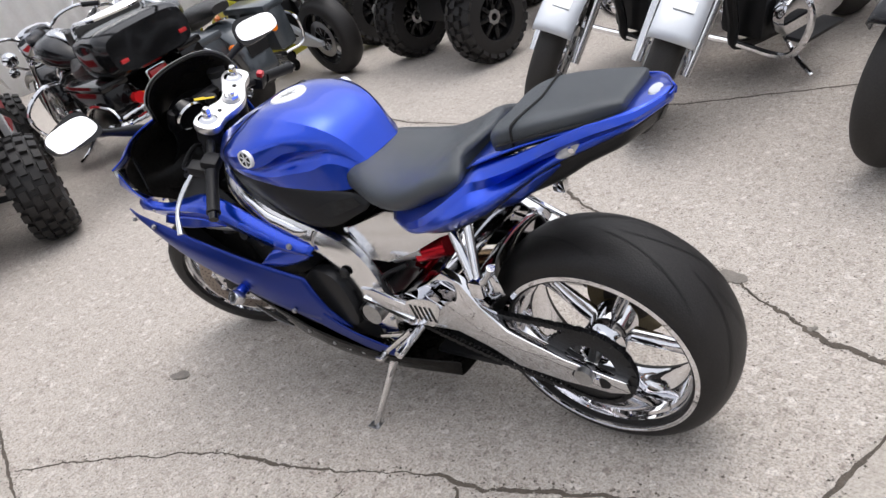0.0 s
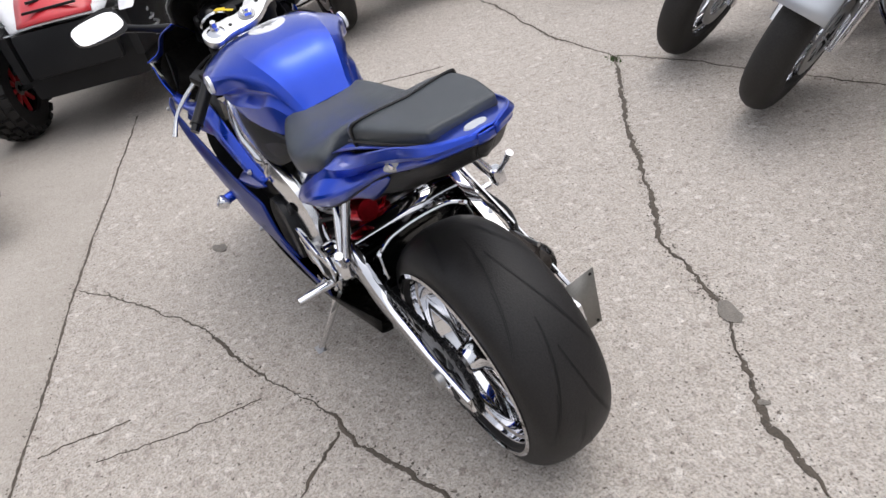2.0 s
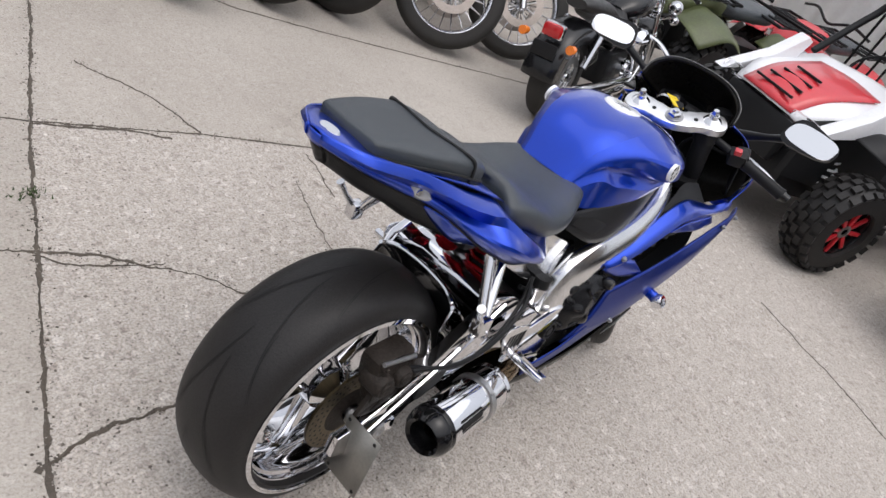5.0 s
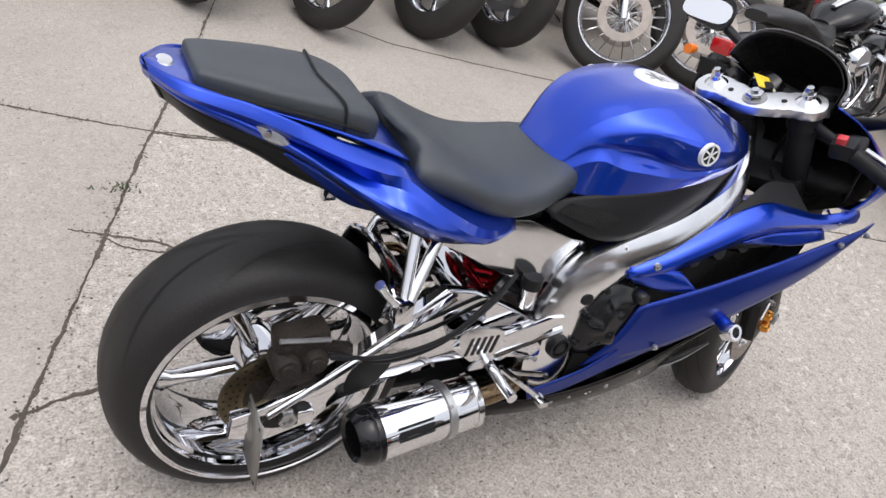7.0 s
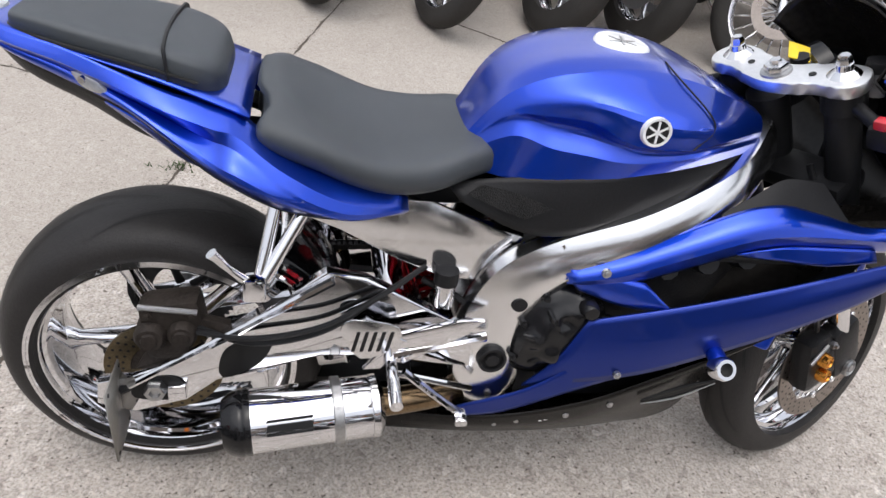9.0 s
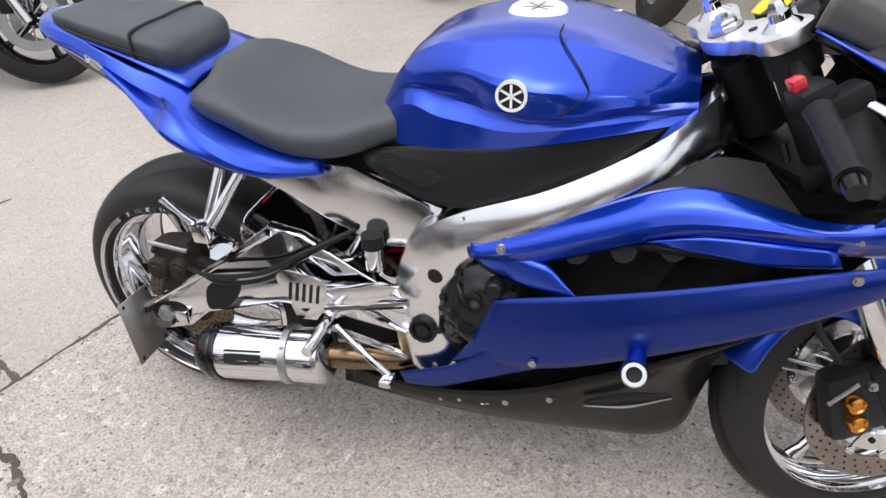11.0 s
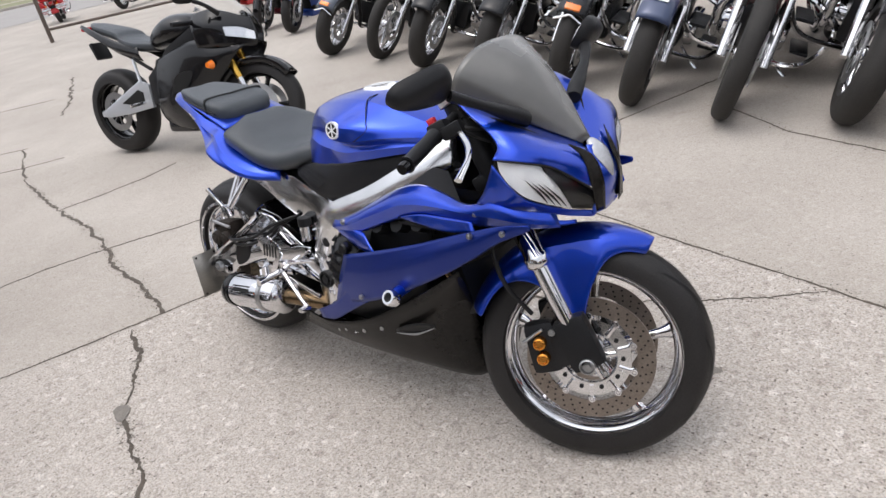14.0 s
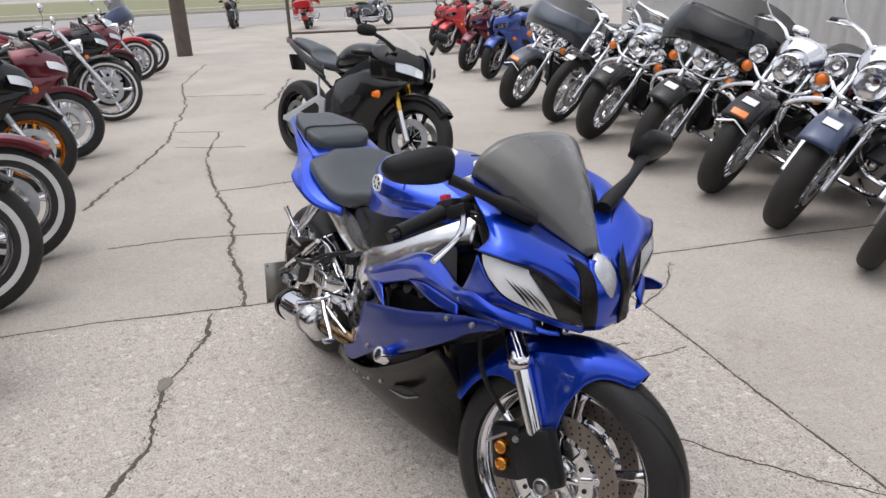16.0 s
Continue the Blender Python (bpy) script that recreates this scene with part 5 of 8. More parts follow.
# black inner fairing and belly pan
for s in (1, -1):
    belly = [[(0.43, s * 0.1, 0.2), (0.62, s * 0.162, 0.232), (0.8, s * 0.194, 0.29), (0.95, s * 0.208, 0.37), (1.08, s * 0.222, 0.45), (1.2, s * 0.235, 0.53)],
             [(0.43, s * 0.105, 0.176), (0.62, s * 0.152, 0.196), (0.8, s * 0.166, 0.214), (0.95, s * 0.158, 0.25), (1.06, s * 0.146, 0.31), (1.15, s * 0.14, 0.43)],
             [(0.43, s * 0.1, 0.16), (0.62, s * 0.112, 0.153), (0.8, s * 0.108, 0.146), (0.95, s * 0.092, 0.139), (1.09, s * 0.066, 0.136), (1.132, s * 0.07, 0.28)],
             [(0.43, 0, 0.152), (0.62, 0, 0.144), (0.8, 0, 0.137), (0.95, 0, 0.13), (1.11, 0, 0.13), (1.132, 0, 0.26)]]
    pan = thicken(part("belly_pan", skin(belly, 28, 14), PAN_BLACK, bike, "black belly pan"), 0.004)
    for x, y, z in ((0.7, 0.172, 0.228), (0.79, 0.184, 0.25), (0.87, 0.19, 0.28), (0.66, 0.164, 0.214)):
        part("belly_bolt", bolt_mesh(0.006, 0.004), STEEL, pan, "", pose(x, s * y, z) if s < 0 else pose(x, s * y, z, 180))
    mouth = [[(0.93, s * 0.193, 0.295), (1.0, s * 0.196, 0.33), (1.06, s * 0.196, 0.342)], [(0.93, s * 0.19, 0.287), (1.0, s * 0.188, 0.3), (1.07, s * 0.19, 0.336)]]
    thicken(part("vent_mouth", skin(mouth, 10, 3, True), PRINT, pan, "dark pointed vent mouth"), 0.004)
    part("vent_lip", tube([(x, y + s * 0.003, z - 0.003) for x, y, z in mouth[1]], [0.001, 0.003, 0.001], 6, 14), STEEL, pan, "bright vent lip")
    for k in range(2):
        part("sticker_bar", box(0.006, 0.0015, 0.014, (0.745 + 0.01 * k, s * (0.1765 + 0.001 * k), 0.236 + 0.004 * k), 0), PAPER, pan, "small white sticker mark")
    inner = [[(0.8, s * 0.17, 0.36), (1.0, s * 0.2, 0.44), (1.18, s * 0.21, 0.54), (1.3, s * 0.17, 0.62)], [(0.85, s * 0.12, 0.36), (1.02, s * 0.13, 0.44), (1.18, s * 0.13, 0.52), (1.3, s * 0.1, 0.6)]]
    part("inner_panel", skin(inner, 16, 5, True), PLASTIC, bike)
    # added black sheet stands in for the shade inside the vent
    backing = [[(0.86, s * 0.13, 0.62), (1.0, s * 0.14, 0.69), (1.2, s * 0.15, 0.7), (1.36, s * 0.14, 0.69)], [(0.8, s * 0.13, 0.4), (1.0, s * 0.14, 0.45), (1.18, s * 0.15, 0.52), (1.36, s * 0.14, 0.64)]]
    part("vent_backing", skin(backing, 16, 5, True), PAN_BLACK, bike, "black sheet added for the dark inside the vent")
part("belly_tail", box(0.2, 0.12, 0.018, (0.42, 0.02, 0.2), 0.006), PLASTIC, bike, "black plate behind the belly pan")

# nose: shells each side of the screen, headlights, centre intake
for s in (1, -1):
    # rows run from the cockpit edge forward
    crest = [(1.166, s * 0.15, 0.922), (1.226, s * 0.12, 0.892), (1.312, s * 0.077, 0.844), (1.43, s * 0.019, 0.79)]
    flank = [(1.236, s * 0.188, 0.888), (1.302, s * 0.166, 0.864), (1.388, s * 0.11, 0.817), (1.458, s * 0.032, 0.777)]
    brow = [(1.322, s * 0.208, 0.832), (1.37, s * 0.192, 0.822), (1.43, s * 0.132, 0.787), (1.477, s * 0.05, 0.752)]
    lid = [(1.345, s * 0.252, 0.808), (1.393, s * 0.206, 0.792), (1.424, s * 0.142, 0.77), (1.484, s * 0.066, 0.712)]
    nose = thicken(part("nose_fairing", skin([crest, flank, brow, lid], 28, 20), BLUE, bike, "metallic blue nose fairing"), 0.004)
    under = [[(1.335, s * 0.246, 0.795), (1.374, s * 0.24, 0.752), (1.394, s * 0.205, 0.714), (1.42, s * 0.138, 0.681), (1.446, s * 0.083, 0.66), (1.484, s * 0.044, 0.65)],
             [(1.308, s * 0.244, 0.745), (1.355, s * 0.228, 0.715), (1.385, s * 0.185, 0.69), (1.415, s * 0.125, 0.668), (1.44, s * 0.08, 0.65), (1.478, s * 0.044, 0.642)],
             [(1.268, s * 0.234, 0.702), (1.34, s * 0.212, 0.69), (1.375, s * 0.165, 0.674), (1.41, s * 0.115, 0.658), (1.438, s * 0.078, 0.645), (1.47, s * 0.044, 0.636)]]
    thicken(part("nose_cheek", skin(under, 28, 12), BLUE, bike, "metallic blue lower nose"), 0.004)
    # headlight: swept lens over a chrome bowl with a black inner end
    hl_top = [(1.353, s * 0.247, 0.803), (1.4, s * 0.2, 0.788), (1.43, s * 0.138, 0.764), (1.475, s * 0.078, 0.716), (1.492, s * 0.05, 0.69)]
    hl_mid = [(1.364, s * 0.244, 0.778), (1.41, s * 0.205, 0.755), (1.44, s * 0.14, 0.727), (1.472, s * 0.086, 0.692), (1.496, s * 0.048, 0.672)]
    hl_low = [(1.37, s * 0.234, 0.752), (1.398, s * 0.206, 0.718), (1.424, s * 0.14, 0.685), (1.45, s * 0.085, 0.664), (1.487, s * 0.045, 0.654)]
    bowl_lines = [hl_top[:2] + [(1.413, s * 0.163, 0.773)], hl_mid[:2] + [(1.447, s * 0.128, 0.72)], hl_low[:3] + [(1.447, s * 0.09, 0.666)]]
    bowl = part("headlight", skin([[(x - d, y * 0.98, z) for x, y, z in c] for c, d in zip(bowl_lines, (0.005, 0.014, 0.005))], 22, 10), REFLECTOR, bike, "clear headlight with chrome bowl and black inner end")
    part("bowl_back", skin([[(x - d, y * 0.97, z) for x, y, z in c] for c, d in zip(bowl_lines, (0.014, 0.026, 0.014))], 22, 10), PAN_BLACK, bowl, "black back of the lamp")
    part("lens", skin([hl_top, hl_mid, hl_low], 24, 10), CLEAR, bowl).visible_shadow = False
    mask_lines = [[(1.406, s * 0.168, 0.777)] + hl_top[2:], [(1.444, s * 0.132, 0.722)] + hl_mid[3:] + [hl_mid[-1]], [(1.447, s * 0.09, 0.666)] + hl_low[3:] + [hl_low[-1]]]
    part("black_mask", skin([[(x - 0.004, y, z) for x, y, z in c] for c in mask_lines], 14, 8), GLOSS_BLACK, bowl, "black inner end")
    part("lens_rim", tube([(x + 0.001, y, z + 0.002) for x, y, z in hl_top], 0.0022, 6, 24), PRINT, bowl, "black seam round the lens")
    low_line = catmull(bowl_lines[2], 20)
    mid_line = catmull(bowl_lines[1], 20)
    # dark stripes put in for the reflections low in the bowl
    for k in range(4):
        a, b = mid_line[9 + 2 * k], low_line[12 + 2 * k]
        a, b = a + Vector((-0.008, 0, 0)), b + Vector((-0.003, 0, 0.004))
        part("reflector_rib", tube([a, a.lerp(b, 0.5) + Vector((0.003, -s * 0.006, -0.004)), b], [0.0008, 0.0075 - 0.0006 * k, 0.0015], 8, 10, 0.35), PRINT, bowl, "dark curved stripe painted for a reflection in the bowl")
    fin = [[(1.4, s * 0.132, 0.65), (1.43, s * 0.11, 0.642), (1.45, s * 0.085, 0.639)], [(1.398, s * 0.141, 0.643), (1.43, s * 0.12, 0.635), (1.455, s * 0.088, 0.632)]]
    thicken(part("nose_fin", skin(fin, 8, 3, True), BLUE, bike), 0.005)
centre = [[(1.45, -0.03, 0.793), (1.49, -0.052, 0.72), (1.478, -0.055, 0.645)], [(1.462, 0, 0.79), (1.5, 0, 0.725), (1.48, 0, 0.64)], [(1.45, 0.03, 0.793), (1.49, 0.052, 0.72), (1.478, 0.055, 0.645)]]
thicken(part("nose_centre", skin(centre, 16, 8), BLUE, bike, "metallic blue ridge down the nose centre"), 0.003)
for s in (1, -1):
    vee = [[(1.432, s * 0.08, 0.805), (1.463, s * 0.068, 0.774), (1.486, s * 0.068, 0.718), (1.493, s * 0.058, 0.654)], [(1.436, s * 0.077, 0.805), (1.474, s * 0.04, 0.774), (1.5, s * 0.034, 0.718), (1.498, s * 0.03, 0.65)]]
    thicken(part("nose_recess", skin(vee, 14, 4, True), PAN_BLACK, bike, "black recess beside the nose ridge"), 0.002)
part("position_lamp", loft([oval(1.432, 0, 0.797, 0.005, 0.004, 0.005, 1.6, 14), oval(1.45, 0, 0.786, 0.021, 0.016, 0.018, 1.6, 14), oval(1.476, 0, 0.766, 0.027, 0.019, 0.022, 1.6, 14), oval(1.496, 0, 0.742, 0.017, 0.012, 0.016, 1.6, 14), oval(1.504, 0, 0.724, 0.005, 0.004, 0.005, 1.6, 14)], 14), LENS_WHITE, bike, "small clear position lamp")

# smoked double-bubble screen
half_rows = [[(1.165, 0.148, 0.925), (1.18, 0.134, 0.97), (1.19, 0.08, 1.008), (1.194, 0, 1.022)],
             [(1.226, 0.117, 0.895), (1.244, 0.102, 0.93), (1.262, 0.062, 0.962), (1.27, 0, 0.976)],
             [(1.312, 0.075, 0.847), (1.33, 0.062, 0.872), (1.345, 0.04, 0.893), (1.35, 0, 0.9)],
             [(1.43, 0.018, 0.793), (1.434, 0.012, 0.798), (1.438, 0.006, 0.801), (1.44, 0, 0.802)]]
scr = [[(x, -y, z) for x, y, z in r] + r[2::-1] for r in half_rows]
screen = thicken(part("windscreen", skin(scr, 30, 18), SMOKE, bike, "dark smoked windscreen"), 0.003)
thicken(part("screen_liner", skin([[(x - 0.006, y * 0.97, z - 0.006) for x, y, z in c] for c in scr], 30, 18), PAN_BLACK, bike, "black inside of the screen"), 0.002)
part("inner_cowl", skin([[(x - 0.03, y * 0.9, z - 0.05) for x, y, z in scr[1]], [(x - 0.03, y * 0.85, z - 0.06) for x, y, z in scr[2]], [(1.36, y * 5, 0.72) for x, y, z in scr[3]]], 20, 8), PLASTIC, bike, "black inner cowl")
for s in (1, -1):
    inner = [[(1.25, s * 0.175, 0.88), (1.3, s * 0.155, 0.87), (1.36, s * 0.1, 0.83)], [(1.31, s * 0.195, 0.82), (1.34, s * 0.17, 0.815), (1.38, s * 0.12, 0.79)], [(1.27, s * 0.215, 0.715), (1.33, s * 0.19, 0.72), (1.38, s * 0.12, 0.7)]]
    thicken(part("inner_cowl_side", skin(inner, 12, 10), PLASTIC, bike, "black inner cowl"), 0.003)
for s in (1, -1):
    liner = [[(1.2, 0.178, 0.897), (1.3, 0.198, 0.83), (1.326, 0.228, 0.782), (1.288, 0.228, 0.722), (1.19, 0.192, 0.688)], [(1.26, 0.1, 0.895), (1.33, 0.11, 0.82), (1.345, 0.12, 0.75), (1.3, 0.13, 0.69), (1.19, 0.15, 0.672)], [(1.29, 0.0, 0.9), (1.345, 0.0, 0.82), (1.35, 0.0, 0.74), (1.3, 0.0, 0.68), (1.2, 0.0, 0.655)]]
    part("cockpit_liner", skin([[(x, s * y, z) for x, y, z in c] for c in liner], 20, 12), PAN_BLACK, bike, "black cockpit liner")
    inside = [[(x - 0.009, s * abs(y) * 0.95, z - 0.007) for x, y, z in c] for c in (crest, flank, brow, lid)]
    part("nose_liner", skin(inside, 28, 20), PAN_BLACK, bike, "black inside of the nose")
clock = part("instrument", box(0.03, 0.17, 0.075, (1.22, 0, 0.875), 0.012, None, Matrix.Rotation(radians(-35), 4, "Y")), PLASTIC, bike, "black instrument cluster")
part("tachometer", lathe([(0, -0.018), (0.036, -0.018), (0.04, -0.022), (0.043, -0.022), (0.044, 0.01), (0, 0.01)], 32), GLOSS_BLACK, clock, "round dial", pose(1.205, 0.035, 0.885, 0, 0, -90) @ pose(0, 0, 0, 35))
part("dial_rim", lathe([(0.038, -0.02), (0.043, -0.024), (0.046, -0.018)], 32), POLISHED, clock, "", pose(1.205, 0.035, 0.885, 0, 0, -90) @ pose(0, 0, 0, 35))

# mirrors on forward stalks
for s in (1, -1):
    base = part("mirror", tube([(1.33, s * 0.096, 0.86), (1.318, s * 0.13, 0.876), (1.293, s * 0.21, 0.912), (1.262, s * 0.268, 0.94)], [0.022, 0.024, 0.013, 0.016], 12, 16, 0.8), PLASTIC, bike, "black mirror on a plastic stalk")
    shell_pts = [oval(0.03, 0, 0, 0.01, 0.008, 0.008, 2.6, 20), oval(0.024, 0, 0, 0.062, 0.03, 0.024, 2.6, 20), oval(0.006, 0, 0, 0.08, 0.042, 0.034, 3.0, 20), oval(-0.012, 0, 0, 0.083, 0.044, 0.036, 3.2, 20)]
    at = Matrix.Translation((1.24, s * 0.325, 0.957)) @ pose(0, 0, 0, s * -6, 30, s * 8) @ Matrix.Scale(0.92, 4)
    shell_pts = [[(x, y, z * (1.05 - 0.3 * y * s / 0.08)) for x, y, z in ring] for ring in shell_pts]
    part("mirror_shell", loft(shell_pts, 8, True), PLASTIC, base, "rounded black mirror shell", at)
    part("mirror_glass", loft([oval(-0.0125, 0, 0, 0.078, 0.039, 0.031, 3.2, 20), oval(-0.0145, 0, 0, 0.077, 0.038, 0.03, 3.2, 20)]), MIRROR, base, "bright mirror glass", at)

# front end, steered to the left
RAKE, STEER = 26.0, 24.0
STEM = Matrix.Translation((1.078, -0.03, 0.865)) @ pose(0, 0, 0, 0, -RAKE, 0) @ pose(0, 0, 0, 0, 0, STEER)
# in this frame z runs up the steering axis, x forward, y left; fork tubes at x 0.03
LEG = 0.69
yoke = [(0.058, 0.128), (0.062, 0.09), (0.044, 0.045), (0.03, 0.0), (0.044, -0.045), (0.062, -0.09), (0.058, -0.128), (0.02, -0.142), (-0.008, -0.125), (-0.012, -0.08), (-0.028, -0.035), (-0.034, 0.0), (-0.028, 0.035), (-0.012, 0.08), (-0.008, 0.125), (0.02, 0.142)]
fork = part("front_fork", slab(smooth_outline(yoke, 4), -0.011, 0.011, 0.004), BRUSHED, bike, "brushed aluminium arched upper fork clamp", STEM)
fork.data.transform(Matrix.Rotation(radians(90), 4, "X"))
part("stem_nut", lathe([(0, 0.034), (0.009, 0.034), (0.01, 0.026), (0.018, 0.026), (0.02, 0.022), (0.02, 0.012), (0, 0.012)], 6), POLISHED, fork, "hexagon stem nut", pose(0, 0, 0, 90))
part("stem_washer", lathe([(0, 0.014), (0.025, 0.014), (0.026, 0.01), (0, 0.01)], 24), STEEL, fork, "", pose(0, 0, 0, 90))
for k in (-0.058, 0.058):
    part("clamp_hole", lathe([(0, 0.0125), (0.006, 0.0125), (0.006, 0.009)], 14), PRINT, fork, "", pose(0.012, k, 0, 90))
part("lower_clamp", box(0.08, 0.25, 0.035, (0.02, 0, -0.2), 0.01), PLASTIC, fork)
for s in (1, -1):
    leg = part("fork_leg", lathe([(0, 0.03), (0.013, 0.03), (0.014, 0.02), (0.02, 0.016), (0.027, 0.01), (0.027, -0.01), (0.0255, -0.012), (0.0255, -0.4), (0.029, -0.405), (0.03, -0.425), (0.027, -0.43), (0.0205, -0.435), (0.0205, -0.615), (0, -0.615)], 28), CHROME, fork, "chrome inverted fork leg", pose(0.03, s * 0.1, 0, 90))
    part("upper_sleeve", lathe([(0.0272, -0.014), (0.0285, -0.016), (0.0285, -0.32), (0.0272, -0.322)], 28), PLASTIC, leg, "dull black upper fork tube")
    part("cap_nut", lathe([(0, 0.045), (0.008, 0.045), (0.011, 0.04), (0.012, 0.028)], 6), POLISHED, leg)
    foot = part("fork_bottom", box(0.085, 0.048, 0.135, (0.032, s * 0.098, -0.635), 0.018), PLASTIC, fork, "black cast fork bottom")
    calr = part("brake_caliper", box(0.078, 0.05, 0.13, (-0.05, s * 0.092, -0.615), 0.02, None, Matrix.Rotation(radians(12), 4, "Y")), CAST, fork, "black radial caliper with gold pistons")
    for k in range(2):
        part("piston_cap", lathe([(0, -0.013), (0.009, -0.013), (0.011, -0.016), (0.0145, -0.014), (0.0165, -0.006), (0.0165, 0.008), (0, 0.008)], 20), BRONZE, calr, "gold piston cap", pose(-0.048 - 0.008 * k, s * 0.12, -0.597 - 0.037 * k) if s < 0 else pose(-0.048 - 0.008 * k, s * 0.12, -0.597 - 0.037 * k, 180))
    part("caliper_bridge", box(0.06, 0.034, 0.085, (-0.004, s * 0.1, -0.635), 0.012), CAST, calr)
    part("mount_bolt", bolt_mesh(0.008, 0.008), STEEL, calr, "", pose(-0.012, s * 0.12, -0.585) if s < 0 else pose(-0.012, s * 0.12, -0.585, 180))
    part("pad_pin", tube([(-0.03, s * 0.119, -0.57), (-0.085, s * 0.119, -0.582)], 0.004, 8), STEEL, calr)
    part("brake_hose", tube([(-0.04, s * 0.1, -0.53), (-0.06, s * 0.12, -0.42), (-0.03, s * 0.11, -0.28), (0.0, s * 0.06, -0.16)], 0.006, 8, 20), PLASTIC, fork)
    part("axle_end", lathe([(0, -0.012), (0.008, -0.012), (0.009, -0.004), (0.014, -0.004), (0.016, -0.012), (0.019, -0.01), (0.02, 0.01), (0, 0.01)], 24), STEEL, fork, "", pose(0.03, s * 0.118, -LEG) if s < 0 else pose(0.03, s * 0.118, -LEG, 180))
    # clip-on bar, grip, lever, switch
    bar0, bar1 = Vector((0.03, s * 0.1, -0.03)), Vector((-0.055, s * 0.335, -0.095))
    bar = part("clip_on", tube([bar0, bar1], 0.011, 12), PLASTIC, fork, "black clip-on handlebar")
    u = (bar1 - bar0).normalized()
    part("clamp", lathe([(0.026, -0.02), (0.035, -0.02), (0.035, 0.02), (0.026, 0.02)], 24, True), PLASTIC, bar, "", pose(0.03, s * 0.1, -0.03, 90))
    part("grip", tube([bar1 - u * 0.125, bar1 - u * 0.11, bar1 - u * 0.01, bar1], [0.019, 0.0165, 0.0165, 0.019], 16), PLASTIC, bar, "ribbed black rubber grip")
    part("bar_end", tube([bar1, bar1 + u * 0.02], [0.014, 0.012], 12), GLOSS_BLACK, bar)
    part("switch_box", box(0.045, 0.05, 0.04, bar0 + u * 0.105, 0.01), PLASTIC, bar)
    if s < 0:
        part("kill_switch", box(0.018, 0.02, 0.016, bar0 + u * 0.1 + Vector((-0.012, 0, 0.024)), 0.003), RED_PLASTIC, bar, "red engine stop switch")
    l0 = bar0 + u * 0.12 + Vector((0.045, 0, -0.01))
    l1 = l0 + Vector((0.02, s * 0.05, -0.04))
    l2 = l0 + Vector((0.0, s * 0.15, -0.1))
    part("lever", tube([l0, l1, (l1 + l2) / 2 + Vector((0.012, 0, 0)), l2], [0.008, 0.008, 0.006, 0.009], 10, 16, 0.7), POLISHED, bar, "polished lever")
    part("lever_perch", box(0.05, 0.04, 0.03, l0 - Vector((0.01, 0, 0)), 0.008), PLASTIC, bar)
    for k in range(2):
        part("cable", tube([l0, l0 + Vector((0.05, -s * 0.03, -0.03 - 0.03 * k)), (0.09, s * 0.06, -0.12), (0.03, s * 0.03, -0.25)], 0.005, 6, 18), PLASTIC, fork)
CUP = material("smoky_cup", (0.2, 0.2, 0.21), 0.25, 0, 0.3, 0, 60, 0.1)
cup = part("fluid_reservoir", tube([(1.205, -0.1, 0.885), (1.2, -0.1, 0.925)], [0.02, 0.024], 18), CUP, bike, "smoky brake fluid cup")
part("lid", tube([(1.2, -0.1, 0.925), (1.197, -0.1, 0.942)], 0.026, 18), PLASTIC, cup, "black lid")
part("cup_bracket", tube([(1.15, -0.09, 0.875), (1.2, -0.1, 0.888)], 0.006, 8), STEEL, cup)
key = part("key_tag", box(0.05, 0.036, 0.002, (0.0, 0, 0), 0.0005), TAG_YELLOW, bike, "yellow card tag on the key", pose(1.132, 0.009, 0.914, 4, -14, 60))
for k in range(2):
    part("written_bar", box(0.026, 0.0016, 0.0006, (0, -0.006 + 0.01 * k, 0.0013), 0), STEEL, key)
part("ignition", tube([(0.06, 0, -0.01), (0.06, 0, 0.008)], 0.016, 14), PLASTIC, fork)

# front wheel
AX = Vector((0.03, 0, -LEG))
WHEEL = Matrix.Translation(AX)
fw = part("front_wheel", tyre_mesh(0.281, 0.059, 0.216, 0.6, 96, 24), RUBBER, fork, "black front tyre", WHEEL)
groove_arcs(0.281, 0.059, 0.216, 9, 0.6, fw, Matrix(), PRINT)
part("rim", rim_mesh(0.216, 0.054), CHROME, fw, "chrome rim")
for i in range(5):
    part("spoke", spoke_mesh(0.03, 0.195, 0.022, 0.024, 0.034, 0.02), CHROME, fw, "chrome cast spoke", spin(i, 5, 8))
part("hub", lathe([(0, -0.06), (0.02, -0.06), (0.03, -0.04), (0.03, 0.04), (0.02, 0.06), (0, 0.06)], 28), CHROME, fw)
